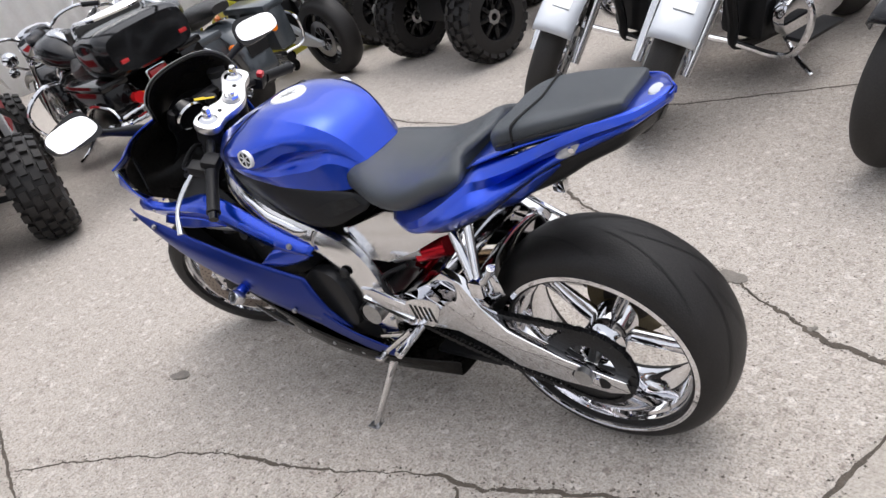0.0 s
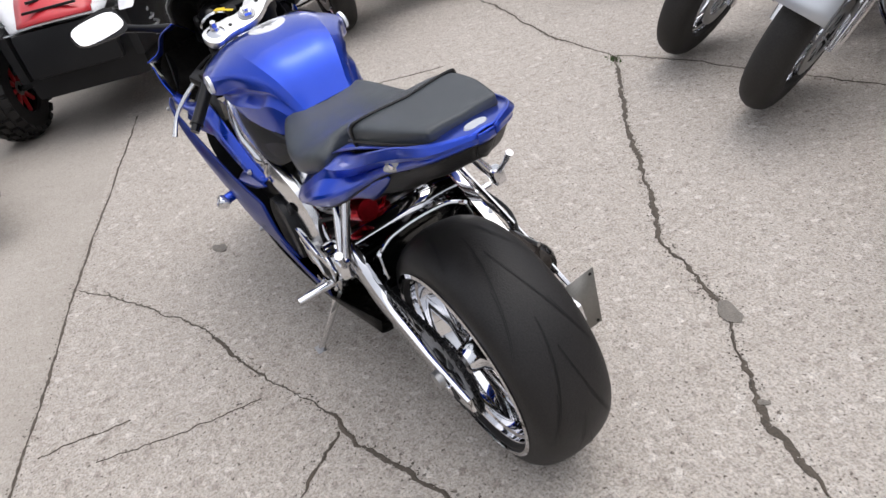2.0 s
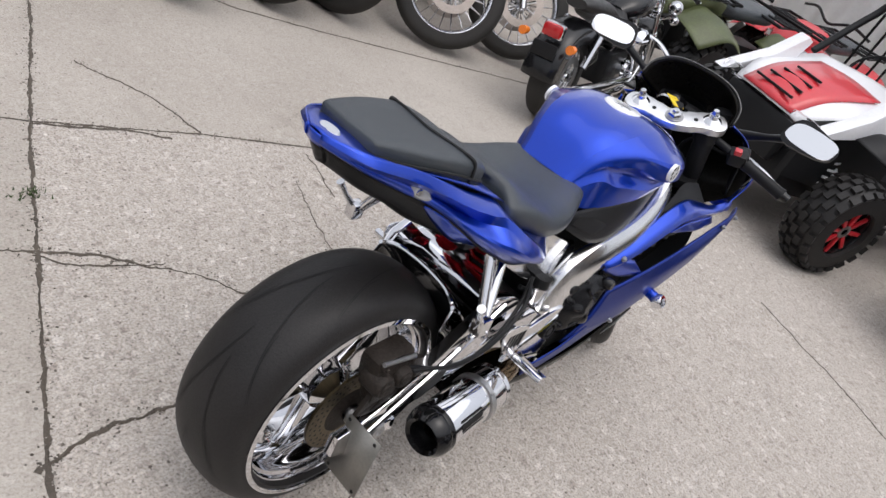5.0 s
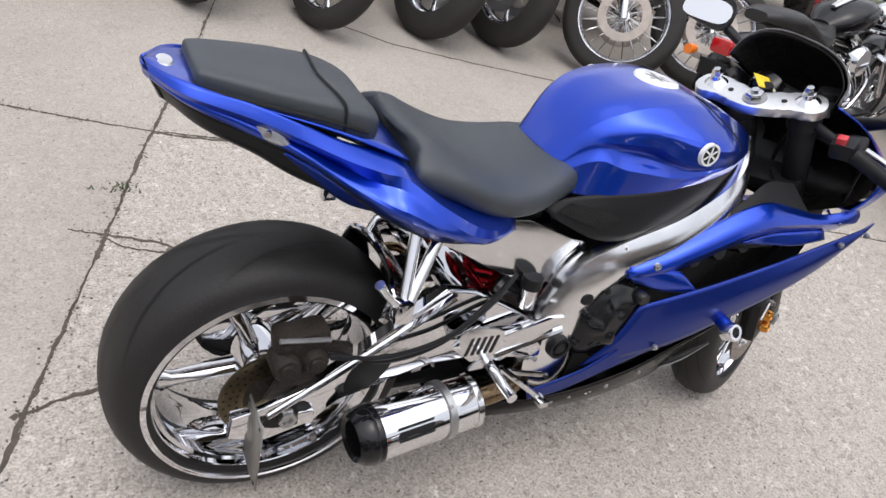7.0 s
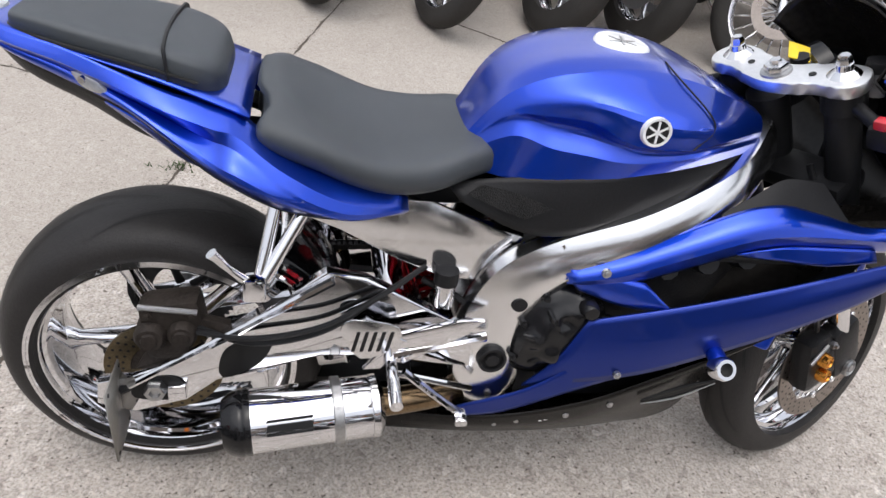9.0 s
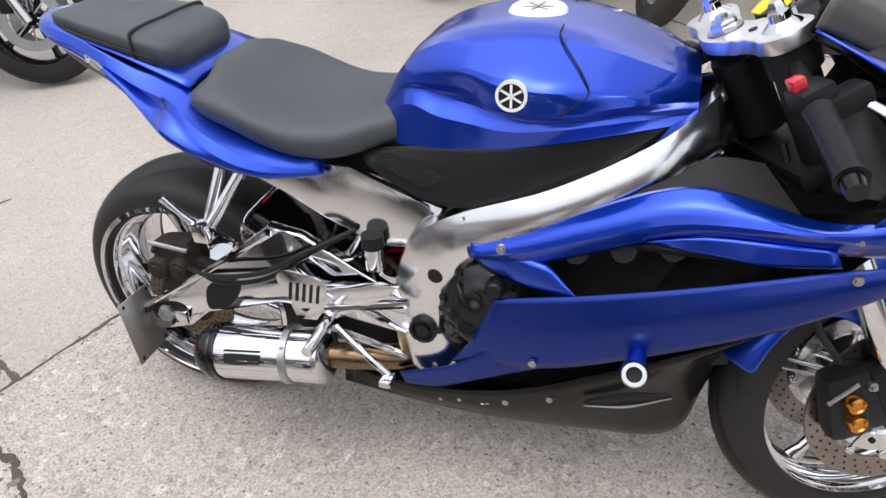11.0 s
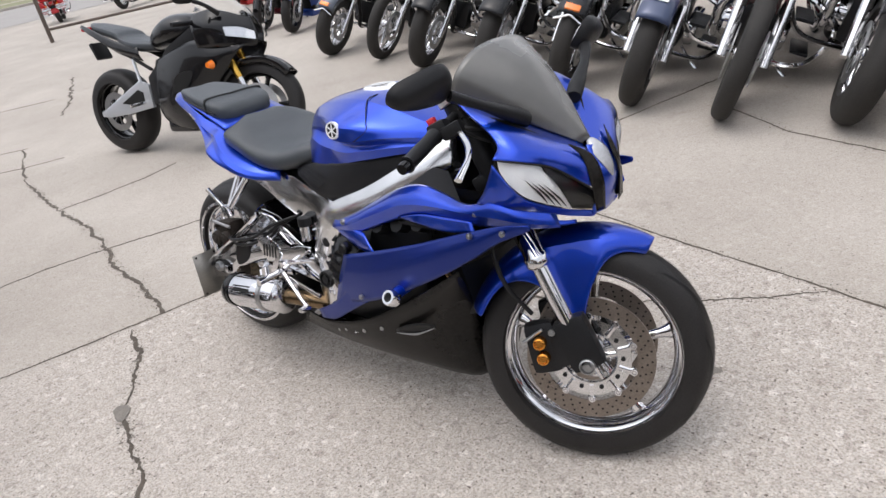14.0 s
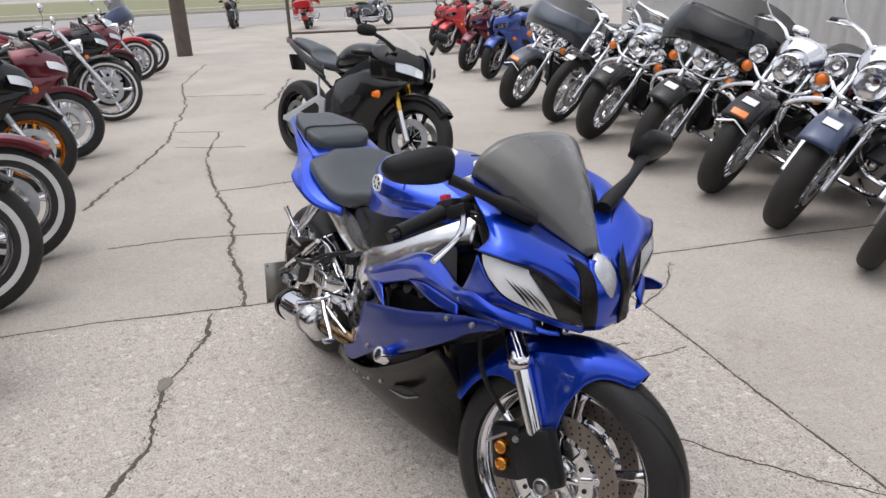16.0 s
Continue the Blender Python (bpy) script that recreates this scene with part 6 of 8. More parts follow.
for s in (1, -1):
    disc = part("brake_disc", lathe([(0.11, s * 0.066), (0.152, s * 0.066), (0.152, s * 0.071), (0.11, s * 0.071)], 80, True), DISC, fw, "drilled steel brake disc")
    bm = bmesh.new()
    for i in range(34):
        for k, rr in enumerate((0.121, 0.132, 0.143)):
            a = 2 * math.pi * (i + k * 0.33) / 34
            for yy in (s * 0.0716, s * 0.0654):
                bm.faces.new([bm.verts.new((rr * math.cos(a) + 0.0027 * math.cos(t), yy, rr * math.sin(a) + 0.0027 * math.sin(t))) for t in (2 * math.pi * j / 7 for j in range(7))])
    part("drill_hole", bm, PRINT, disc, "rings of drilled holes")
    lobe = lathe([(0, 0.003), (0.005, 0.003), (0.006, 0.001), (0.007, 0.003), (0.011, 0.003), (0.0125, 0.001), (0.0125, -0.004), (0, -0.004)], 18)
    lobe_mesh = None
    for i in range(10):
        turn = spin(i, 10, 5)
        knob = part("carrier_button", lobe if lobe_mesh is None else lobe_mesh, CHROME, disc, "", turn @ pose(0.106, s * 0.071, 0, 0 if s > 0 else 180) @ Matrix.Scale(0.72, 4))
        lobe_mesh = knob.data
        part("carrier_arm", spoke_mesh(0.07, 0.102, 0.014, 0.012, 0.008, 0.006, s * 0.068), CHROME, disc, "", turn)
        part("carrier_window", lathe([(0, 0.0015), (0.009, 0.0015), (0.009, -0.001)], 12), PRINT, disc, "", spin(i, 10, 23) @ pose(0.077, s * 0.0707, 0, 0 if s > 0 else 180) @ Matrix.Scale(0.6, 4))
    part("carrier", lathe([(0.06, s * 0.062), (0.095, s * 0.062), (0.097, s * 0.069), (0.064, s * 0.069)], 40, True), POLISHED, disc)
    for i in range(5):
        part("carrier_leg", spoke_mesh(0.03, 0.07, 0.016, 0.012, 0.01, 0.008, s * 0.062), POLISHED, disc, "", spin(i, 5, 14))

# front mudguard: shell round the top of the tyre with side skirts to the fork
rows = []
for i in range(27):
    a = radians(38 + 97 * i / 26)
    half = 0.07 * min(1.0, 0.35 + 0.11 * i) if i < 8 else 0.07
    skirt = 0.02 + 0.2 * math.exp(-(((i - 10) / (3.8 if i < 10 else 5.6)) ** 2))
    row = []
    for y, dr in ((-1.14, -skirt), (-1.08, -skirt * 0.4), (-0.94, 0.0), (-0.6, 0.016), (0, 0.022), (0.6, 0.016), (0.94, 0.0), (1.08, -skirt * 0.4), (1.14, -skirt)):
        r = 0.295 + dr
        row.append((AX.x + r * math.cos(a), half * y * 1.05, AX.z + r * math.sin(a)))
    rows.append(row)
bm = bmesh.new()
grid_faces(bm, rows)
guard = thicken(part("front_mudguard", bm, BLUE, fork, "metallic blue front mudguard", Matrix()), 0.004)
sm = guard.modifiers.new("round", "SUBSURF")
sm.levels = sm.render_levels = 1


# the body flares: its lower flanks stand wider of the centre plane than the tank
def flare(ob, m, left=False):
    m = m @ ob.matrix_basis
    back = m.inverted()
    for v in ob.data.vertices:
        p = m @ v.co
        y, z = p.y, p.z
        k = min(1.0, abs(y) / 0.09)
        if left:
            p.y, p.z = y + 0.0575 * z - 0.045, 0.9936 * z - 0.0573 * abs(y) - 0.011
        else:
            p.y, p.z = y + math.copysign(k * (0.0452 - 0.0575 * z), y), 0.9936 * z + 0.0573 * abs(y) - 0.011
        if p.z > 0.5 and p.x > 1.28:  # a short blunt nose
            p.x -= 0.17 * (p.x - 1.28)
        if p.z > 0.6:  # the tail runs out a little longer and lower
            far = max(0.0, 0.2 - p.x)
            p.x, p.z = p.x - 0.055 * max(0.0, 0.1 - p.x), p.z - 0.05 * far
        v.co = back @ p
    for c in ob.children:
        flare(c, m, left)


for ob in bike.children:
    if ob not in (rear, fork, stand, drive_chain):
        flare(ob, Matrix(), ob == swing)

# rear hugger: black inner guard with broad chrome sides and a chrome hoop
rows = []
for i in range(25):
    a = radians(50 - 46 * i / 24)
    row = []
    for y, dr in ((-0.1, 0.002), (-0.07, 0.013), (0, 0.018), (0.07, 0.013), (0.1, 0.002)):
        r = 0.302 + dr + 0.03 * i / 24
        row.append((AXLE.x + r * math.cos(a), y, AXLE.z + r * math.sin(a)))
    rows.append(row)
bm = bmesh.new()
grid_faces(bm, rows)
hugger = thicken(part("rear_hugger", bm, GLOSS_BLACK, bike, "black inner mudguard with chrome sides and hoop"), 0.003)
for s in (1, -1):
    lines = []
    for y, dr, cut in ((0.1, 0.002, 0.0), (0.117, -0.008, 0.0), (0.12, -0.035, 0.15), (0.122, -0.06, 0.4)):
        line = []
        for i in range(19):
            a = radians(50 - 46 * i / 18 * (1 - cut * 0.3) - 14 * cut)
            r = 0.302 + dr + 0.03 * i / 18
            line.append((AXLE.x + r * math.cos(a), s * y, AXLE.z + r * math.sin(a)))
        lines.append(line)
    bm = bmesh.new()
    grid_faces(bm, lines)
    thicken(part("side_flange", bm, CHROME, hugger, "broad chrome side of the guard"), 0.003)
    part("side_trim", tube(lines[1][::3], 0.005, 6, 18), CHROME, hugger)
hoop = [(rows[0][j][0], rows[0][j][1], rows[0][j][2]) for j in range(5)]
hoop = [(hoop[0][0], -0.118, hoop[0][2] - 0.012)] + hoop + [(hoop[4][0], 0.118, hoop[4][2] - 0.012)]
part("edge_trim", tube(hoop, 0.0055, 8, 24), CHROME, hugger, "chrome hoop over the tyre")

# ---- parked vehicles round the lot ----
MESHES = {}


def kept(key, make):
    """A mesh that is built once and shared by alike parts."""
    if key not in MESHES:
        bm = make()
        me = bpy.data.meshes.new(key[0] if isinstance(key, tuple) else key)
        bmesh.ops.recalc_face_normals(bm, faces=bm.faces)
        bm.to_mesh(me)
        bm.free()
        MESHES[key] = shade(me)
    return MESHES[key]


def put(name, key, make, mat, parent, label="", at=None):
    """A part from a shared mesh; each paint has a copy of its own."""
    key = (name, key, mat.name)
    me = kept(key, make)
    return part(name, me, mat, parent, label, at)


def bg_wheel(name, parent, at, radius, half, rim, style="cast", white=False, tyre=None, rim_mat=None, disc=True, y_disc=0.07):
    w = put(name, (radius, half, rim), lambda: tyre_mesh(radius, half, rim, 0.5, 40), tyre or OLD_RUBBER, parent, "worn black tyre", at)
    if white:
        for s in (1, -1):
            put("whitewall", (radius, s, half), lambda: lathe([(rim + (radius - rim) * 0.2, s * (half * 0.985)), (rim + (radius - rim) * 0.34, s * (half + 0.003)), (rim + (radius - rim) * 0.46, s * (half + 0.003))], 40), WHITEWALL, w, "white sidewall band")
    rm = rim_mat or CHROME
    put("rim", (rim, half), lambda: rim_mesh(rim, half * 0.8, 40), rm, w)
    if style == "wire":
        for i in range(20):
            for s in (1, -1):
                put("spoke", (rim, s), lambda: tube([(0.03, s * 0.03, 0.01), (rim - 0.02, 0, 0.03)], 0.0025, 5), CHROME, w, "", spin(i, 20, 9 * s))
    else:
        n = 5 if style == "cast" else 9
        for i in range(n):
            put("spoke", (rim, n), lambda: spoke_mesh(0.03, rim - 0.015, 0.03 if n == 5 else 0.016, 0.03 if n == 5 else 0.014, 0.035, 0.02), rm, w, "", spin(i, n))
    put("hub", (half,), lambda: lathe([(0, -half), (0.03, -half), (0.045, -half * 0.5), (0.045, half * 0.5), (0.03, half), (0, half)], 20), rm, w)
    if disc:
        for s in (1, -1):
            d = put("brake_disc", (s, y_disc), lambda: lathe([(0.098, s * y_disc), (0.145, s * y_disc), (0.145, s * (y_disc + 0.005)), (0.098, s * (y_disc + 0.005))], 40, True), DISC if style == "wire" else STEEL, w, "steel brake disc")
            for i in range(8):
                put("carrier_arm", (s, y_disc), lambda: spoke_mesh(0.03, 0.1, 0.008, 0.006, 0.006, 0.004, s * y_disc), STEEL, d, "", spin(i, 8))
    return w


def arc_guard(c, r, half, a0, a1, skirt=0.05, crown=0.02, n=20):
    """A mudguard shell about the centre c in the x-z plane, from a0 to a1 degrees."""
    bm, rows = bmesh.new(), []
    for i in range(n + 1):
        a = radians(a0 + (a1 - a0) * i / n)
        row = []
        for y, dr in ((-1, -skirt), (-1, 0), (-0.8, crown * 0.6), (-0.4, crown * 0.95), (0, crown), (0.4, crown * 0.95), (0.8, crown * 0.6), (1, 0), (1, -skirt)):
            row.append((c[0] + (r + dr) * math.cos(a), half * y, c[1] + (r + dr) * math.sin(a)))
        rows.append(row)
    grid_faces(bm, rows)
    return bm


def round_lamp(r, depth=0.1):
    return lathe([(0, -depth), (r * 0.5, -depth * 0.95), (r * 0.85, -depth * 0.6), (r, -depth * 0.15), (r * 1.05, 0), (r * 0.98, 0.008), (r * 0.92, 0.002)], 32)


def lens_bm(r):
    return lathe([(0, 0.018), (r * 0.5, 0.015), (r * 0.8, 0.008), (r * 0.93, 0.0)], 28)


FRONT = pose(0, 0, 0, 0, 0, -90)


def lamp(name, parent, at, r, depth=0.1, shell=None, label="chrome headlight", glassy=None):
    o = put(name, (r, depth), lambda: round_lamp(r, depth), shell or CHROME, parent, label, at @ FRONT)
    put("lens", (r,), lambda: lens_bm(r), glassy or CLEAR, o).visible_shadow = False
    put("bowl", (r, depth), lambda: lathe([(0, -depth * 0.7), (r * 0.6, -depth * 0.4), (r * 0.92, -0.002)], 24), LAMP_BOWL, o)
    return o


def cruiser(fx, fy, heading, label, lean=12, paint=BLACK_PAINT, guard=None, nose="bare", wheel="cast", white=False, passing=True, amber=True, bags=True, trunk=False, tag=True, steer=0, rear_first=False, group="motorcycles parked in rows", fat=True, bag_mat=None, guard_lamp=False, crash=True):
    """A big cruiser. Origin under the front axle, x forward; leans to its left."""
    guard = guard or paint
    base = 1.62
    m = pose(fx, fy, 0.006, 0, 0, heading) @ pose(0, 0, 0, -lean)
    if rear_first:
        m = m @ Matrix.Translation((base, 0, 0))
    b = thing("cruiser_motorcycle", label, "motorcycle", m, group)
    R, half, rim = (0.325, 0.066, 0.205) if fat else (0.34, 0.05, 0.255)
    rake = radians(31)
    top = Vector((-0.36, 0, 0.93))
    axis = Vector((-math.sin(rake), 0, math.cos(rake)))
    piv = Vector((-0.4, 0, 0.9))
    st = Matrix.Translation(piv) @ Matrix.Rotation(radians(steer), 4, axis) @ Matrix.Translation(-piv)
    fw = bg_wheel("front_wheel", b, st @ Matrix.Translation((0, 0, R)), R, half, rim, wheel, white)
    reach = 0.72
    for s in (1, -1):
        a = Vector((-0.02, s * 0.11, R + 0.02))
        leg = put("fork_leg", (s, R), lambda: tube([a, a + axis * 0.3, a + axis * 0.3, a + axis * reach], [0.026, 0.026, 0.021, 0.021], 12), CHROME, b, "chrome fork leg", st)
        put("lower_leg", (s, R), lambda: tube([a - axis * 0.06, a + axis * 0.27], [0.024, 0.03], 12), POLISHED, leg)
    if guard:
        put("front_guard", (R, nose == "chop"), lambda: arc_guard((0, R), R + 0.015, half + 0.028, 42 if fat else 75, 168 if fat else 150, 0.045 if fat else 0.02, 0.03), guard, b, "painted front mudguard", st).modifiers.new("thickness", "SOLIDIFY").thickness = 0.004
        if tag:
            tm = st @ Matrix.Translation((0, 0, R)) @ pose(0, 0, 0, 0, -66, 0) @ Matrix.Translation((R + 0.048, 0, 0)) @ pose(0, 0, 0, 0, 90, 0)
            t = put("sticker", (1,), lambda: box(0.055, 0.085, 0.002), PAPER, b, "white paper sticker", tm)
        if guard_lamp:
            tm = st @ Matrix.Translation((0, 0, R)) @ pose(0, 0, 0, 0, -49, 0) @ Matrix.Translation((R + 0.045, 0, 0))
            put("guard_lamp", (1,), lambda: box(0.02, 0.1, 0.045, (0, 0, 0), 0.008), AMBER_LENS, b, "orange mudguard lamp", tm)
            put("guard_trim", (R,), lambda: tube([((R + 0.03) * math.cos(radians(42)), y * 0.098, R + (R + 0.03 - abs(y) * 0.07) * math.sin(radians(42))) for y in (-1, -0.7, -0.3, 0, 0.3, 0.7, 1)], 0.008, 6, 14), CHROME, b, "chrome guard edge", st)
    # head: lamp, nacelle, bars
    hl = Vector((-0.2, 0, 0.83))
    lm = st @ Matrix.Translation(hl) @ pose(0, 0, 0, 0, 4, 0)
    lamp("headlight", b, lm, 0.088 if nose != "bare" else 0.075, 0.12)
    if nose in ("nacelle", "batwing", "shield"):
        put("nacelle", (1,), lambda: loft([oval(-0.44, 0, 0.93, 0.1, 0.06, 0.1, 2.6, 20), oval(-0.38, 0, 0.89, 0.15, 0.11, 0.14, 2.4, 20), oval(-0.33, 0, 0.86, 0.138, 0.12, 0.13, 2.2, 20), oval(-0.27, 0, 0.845, 0.1, 0.1, 0.1, 2, 20)], 12), CHROME, b, "chrome headlight nacelle", st)
    put("fork_yoke", (1,), lambda: box(0.07, 0.27, 0.03, (-0.33, 0, 0.76), 0.008), CHROME, b, "", st)
    if passing:
        put("lamp_bar", (1,), lambda: tube([(-0.24, -0.22, 0.79), (-0.19, -0.12, 0.72), (-0.19, 0, 0.71), (-0.19, 0.12, 0.72), (-0.24, 0.22, 0.79)], 0.011, 8, 20), CHROME, b, "chrome lamp bar", st)
        for s in (1, -1):
            lamp("passing_lamp", b, st @ Matrix.Translation((-0.22, s * 0.205, 0.835)), 0.055, 0.08, None, "chrome passing lamp")
    if amber:
        for s in (1, -1):
            ind = lamp("indicator", b, st @ Matrix.Translation((-0.23, s * 0.235, 0.745)), 0.036, 0.05, None, "amber indicator", AMBER_LENS)
    wide = 0.42
    bars = [(-0.62, -wide, 0.97), (-0.52, -wide + 0.1, 1.0), (-0.44, -0.2, 0.985), (-0.4, -0.1, 0.935), (-0.4, 0.1, 0.935), (-0.44, 0.2, 0.985), (-0.52, wide - 0.1, 1.0), (-0.62, wide, 0.97)]
    bar = put("handlebar", (1,), lambda: tube(bars, 0.0125, 8, 40), CHROME, b, "chrome handlebar", st)
    for s in (1, -1):
        put("grip", (s,), lambda: tube([(-0.56, s * (wide - 0.07), 0.992), (-0.64, s * (wide + 0.02), 0.963)], 0.018, 10), PLASTIC, bar)
        put("lever", (s,), lambda: tube([(-0.5, s * (wide - 0.14), 0.995), (-0.48, s * (wide - 0.06), 0.985), (-0.56, s * (wide + 0.02), 0.96)], 0.007, 6, 10), POLISHED, bar)
        mir = put("mirror", (s,), lambda: tube([(-0.5, s * 0.3, 0.995), (-0.47, s * 0.38, 1.08), (-0.48, s * 0.42, 1.16)], 0.006, 6, 8), CHROME, b, "chrome mirror", st)
        put("mirror_shell", (s,), lambda: loft([oval(-0.44, s * 0.43, 1.17, 0.02, 0.012, 0.012, 2.4, 16), oval(-0.455, s * 0.43, 1.17, 0.065, 0.042, 0.042, 2.6, 16), oval(-0.48, s * 0.43, 1.17, 0.07, 0.046, 0.046, 2.8, 16)], 6), CHROME, mir)
        put("mirror_glass", (s,), lambda: loft([oval(-0.481, s * 0.43, 1.17, 0.064, 0.041, 0.041, 2.8, 16), oval(-0.483, s * 0.43, 1.17, 0.063, 0.04, 0.04, 2.8, 16)]), MIRROR, mir)
    if nose == "batwing":
        wing = [[(-0.16, 0, 0.9), (-0.2, 0.19, 0.88), (-0.3, 0.35, 0.82), (-0.43, 0.47, 0.74), (-0.56, 0.5, 0.66)],
                [(-0.15, 0, 0.99), (-0.2, 0.22, 0.99), (-0.31, 0.38, 0.95), (-0.45, 0.49, 0.88), (-0.58, 0.51, 0.8)],
                [(-0.24, 0, 1.14), (-0.28, 0.21, 1.13), (-0.38, 0.35, 1.09), (-0.5, 0.45, 1.02), (-0.6, 0.48, 0.93)]]
        full = [[(x, -y, z) for x, y, z in c[:0:-1]] + c for c in wing]
        put("batwing_fairing", (1,), lambda: skin(full, 32, 10), paint, b, "broad painted handlebar fairing", st).modifiers.new("thickness", "SOLIDIFY").thickness = 0.006
        glassb = [[(x, y, z) for x, y, z in full[2][1:-1]], [(x - 0.07, y * 0.85, z + 0.16) for x, y, z in full[2][1:-1]]]
        put("screen", (1,), lambda: skin(glassb, 24, 6, True), SMOKE, b, "short tinted screen", st)
    if nose == "shield":
        sh = [[(-0.26, y, 0.9 + 0.02 * abs(y) * 10) for y in (-0.2, -0.1, 0, 0.1, 0.2)], [(-0.34 - 1.2 * y * y, y, 1.12) for y in (-0.26, -0.13, 0, 0.13, 0.26)], [(-0.46 - 1.0 * y * y, y, 1.38 - 0.8 * y * y) for y in (-0.23, -0.12, 0, 0.12, 0.23)]]
        put("windshield", (1,), lambda: skin(sh, 20, 12), SCREEN, b, "clear tall windshield", st)
        put("screen_band", (1,), lambda: tube([(-0.345 - 1.2 * y * y, y, 1.1) for y in (-0.26, -0.13, 0, 0.13, 0.26)], 0.012, 6, 16), CHROME, b, "chrome screen brace", st)
    # body
    tank_r = [oval(-0.5, 0, 0.83, 0.06, 0.04, 0.06, 2.4, 20), oval(-0.56, 0, 0.84, 0.13, 0.07, 0.11, 2.4, 20), oval(-0.72, 0, 0.83, 0.175, 0.095, 0.13, 2.4, 20), oval(-0.9, 0, 0.79, 0.15, 0.08, 0.1, 2.4, 20), oval(-1.02, 0, 0.74, 0.07, 0.04, 0.06, 2.4, 20)]
    tk = put("fuel_tank", (1,), lambda: loft(tank_r, 18), paint, b, "glossy painted teardrop tank")
    put("tank_console", (1,), lambda: tube([(-0.6, 0, 0.915), (-0.75, 0, 0.925), (-0.95, 0, 0.86)], [0.03, 0.04, 0.02], 10, 10, 0.5), CHROME, tk)
    seat_r = [oval(-0.98, 0, 0.73, 0.09, 0.05, 0.05, 2.8, 18), oval(-1.12, 0, 0.69, 0.17, 0.05, 0.06, 2.8, 18), oval(-1.3, 0, 0.71, 0.18, 0.06, 0.06, 2.8, 18), oval(-1.42, 0, 0.77, 0.14, 0.06, 0.06, 2.8, 18), oval(-1.65, 0, 0.79, 0.12, 0.05, 0.05, 2.8, 18), oval(-1.76, 0, 0.79, 0.07, 0.03, 0.03, 2.8, 18)]
    put("seat", (1,), lambda: loft(seat_r, 20), LEATHER, b, "black stepped leather seat")
    en = put("engine", (1,), lambda: box(0.42, 0.24, 0.26, (-0.8, 0, 0.34), 0.05), CAST, b, "black and chrome V-twin engine")
    for tilt, cx in ((-22, -0.68), (22, -0.9)):
        for k in range(6):
            put("cooling_fin", (tilt, k), lambda: box(0.15, 0.17, 0.012, (cx + math.sin(radians(-tilt)) * 0.035 * k, 0, 0.47 + 0.032 * k), 0.004, None, Matrix.Rotation(radians(-tilt), 4, "Y")), POLISHED if k % 2 else CAST, en)
        put("rocker_cover", (tilt,), lambda: box(0.17, 0.16, 0.06, (cx - math.sin(radians(tilt)) * 0.22, 0, 0.67), 0.02, None, Matrix.Rotation(radians(-tilt), 4, "Y")), CHROME, en)
    put("air_cleaner", (1,), lambda: lathe([(0, -0.24), (0.08, -0.24), (0.095, -0.22), (0.095, -0.17), (0.06, -0.15)], 28), CHROME, en, "", pose(-0.78, 0, 0.58))
    put("primary_cover", (1,), lambda: slab(smooth_outline([(-0.62, 0.3), (-0.66, 0.42), (-0.95, 0.43), (-1.12, 0.36), (-1.1, 0.24), (-0.75, 0.22)], 4), 0.13, 0.2, 0.02), CHROME, en)
    put("timing_cover", (1,), lambda: lathe([(0, -0.18), (0.07, -0.18), (0.09, -0.16), (0.09, -0.1)], 24), CHROME, en, "", pose(-0.7, 0, 0.33))
    for k, z in enumerate((0.22, 0.29)):
        put("exhaust_pipe", (k,), lambda: tube([(-0.6 - 0.3 * k, -0.12, 0.6), (-0.52 - 0.2 * k, -0.2, 0.45), (-0.68, -0.2, z + 0.02), (-1.1, -0.22, z), (-1.95, -0.24, z + 0.02)], [0.024, 0.024, 0.026, 0.034, 0.042], 12, 26), CHROME, b, "long chrome exhaust pipe")
    put("frame_rail", (1,), lambda: tube([(-0.36, 0, 0.82), (-0.52, 0, 0.35), (-0.62, 0, 0.17), (-1.2, 0, 0.17), (-1.3, 0, 0.4)], 0.025, 8, 24), PLASTIC, b)
    if crash:
        put("engine_guard", (1,), lambda: tube([(-0.5, 0.02, 0.58), (-0.46, 0.2, 0.6), (-0.46, 0.38, 0.5), (-0.47, 0.39, 0.36), (-0.52, 0.28, 0.22), (-0.56, 0, 0.2), (-0.52, -0.28, 0.22), (-0.47, -0.39, 0.36), (-0.46, -0.38, 0.5), (-0.46, -0.2, 0.6), (-0.5, -0.02, 0.58)], 0.016, 8, 60), CHROME, b, "chrome engine guard")
    for s in (1, -1):
        put("footboard", (s,), lambda: box(0.3, 0.1, 0.02, (-0.72, s * 0.29, 0.28), 0.008), PLASTIC, b)
    put("side_stand", (1,), lambda: tube([(-0.75, 0.14, 0.2), (-0.72, 0.24, 0.12), (-0.7, 0.33, 0.075)], 0.012, 8, 8), CHROME, b)
    # rear end
    bg_wheel("rear_wheel", b, Matrix.Translation((-base, 0, 0.315)), 0.315, 0.075, 0.2, wheel if wheel != "wire" else "wire", white)
    put("rear_guard", (1,), lambda: arc_guard((-base, 0.315), 0.345, 0.115, 20, 180, 0.1, 0.03, 24), paint, b, "painted rear mudguard").modifiers.new("thickness", "SOLIDIFY").thickness = 0.004
    tl = put("tail_lamp", (1,), lambda: box(0.06, 0.13, 0.085, (-1.965, 0, 0.62), 0.025), RED_LENS, b, "red tail lamp in a chrome surround")
    put("surround", (1,), lambda: box(0.045, 0.15, 0.1, (-1.945, 0, 0.62), 0.02), CHROME, tl)
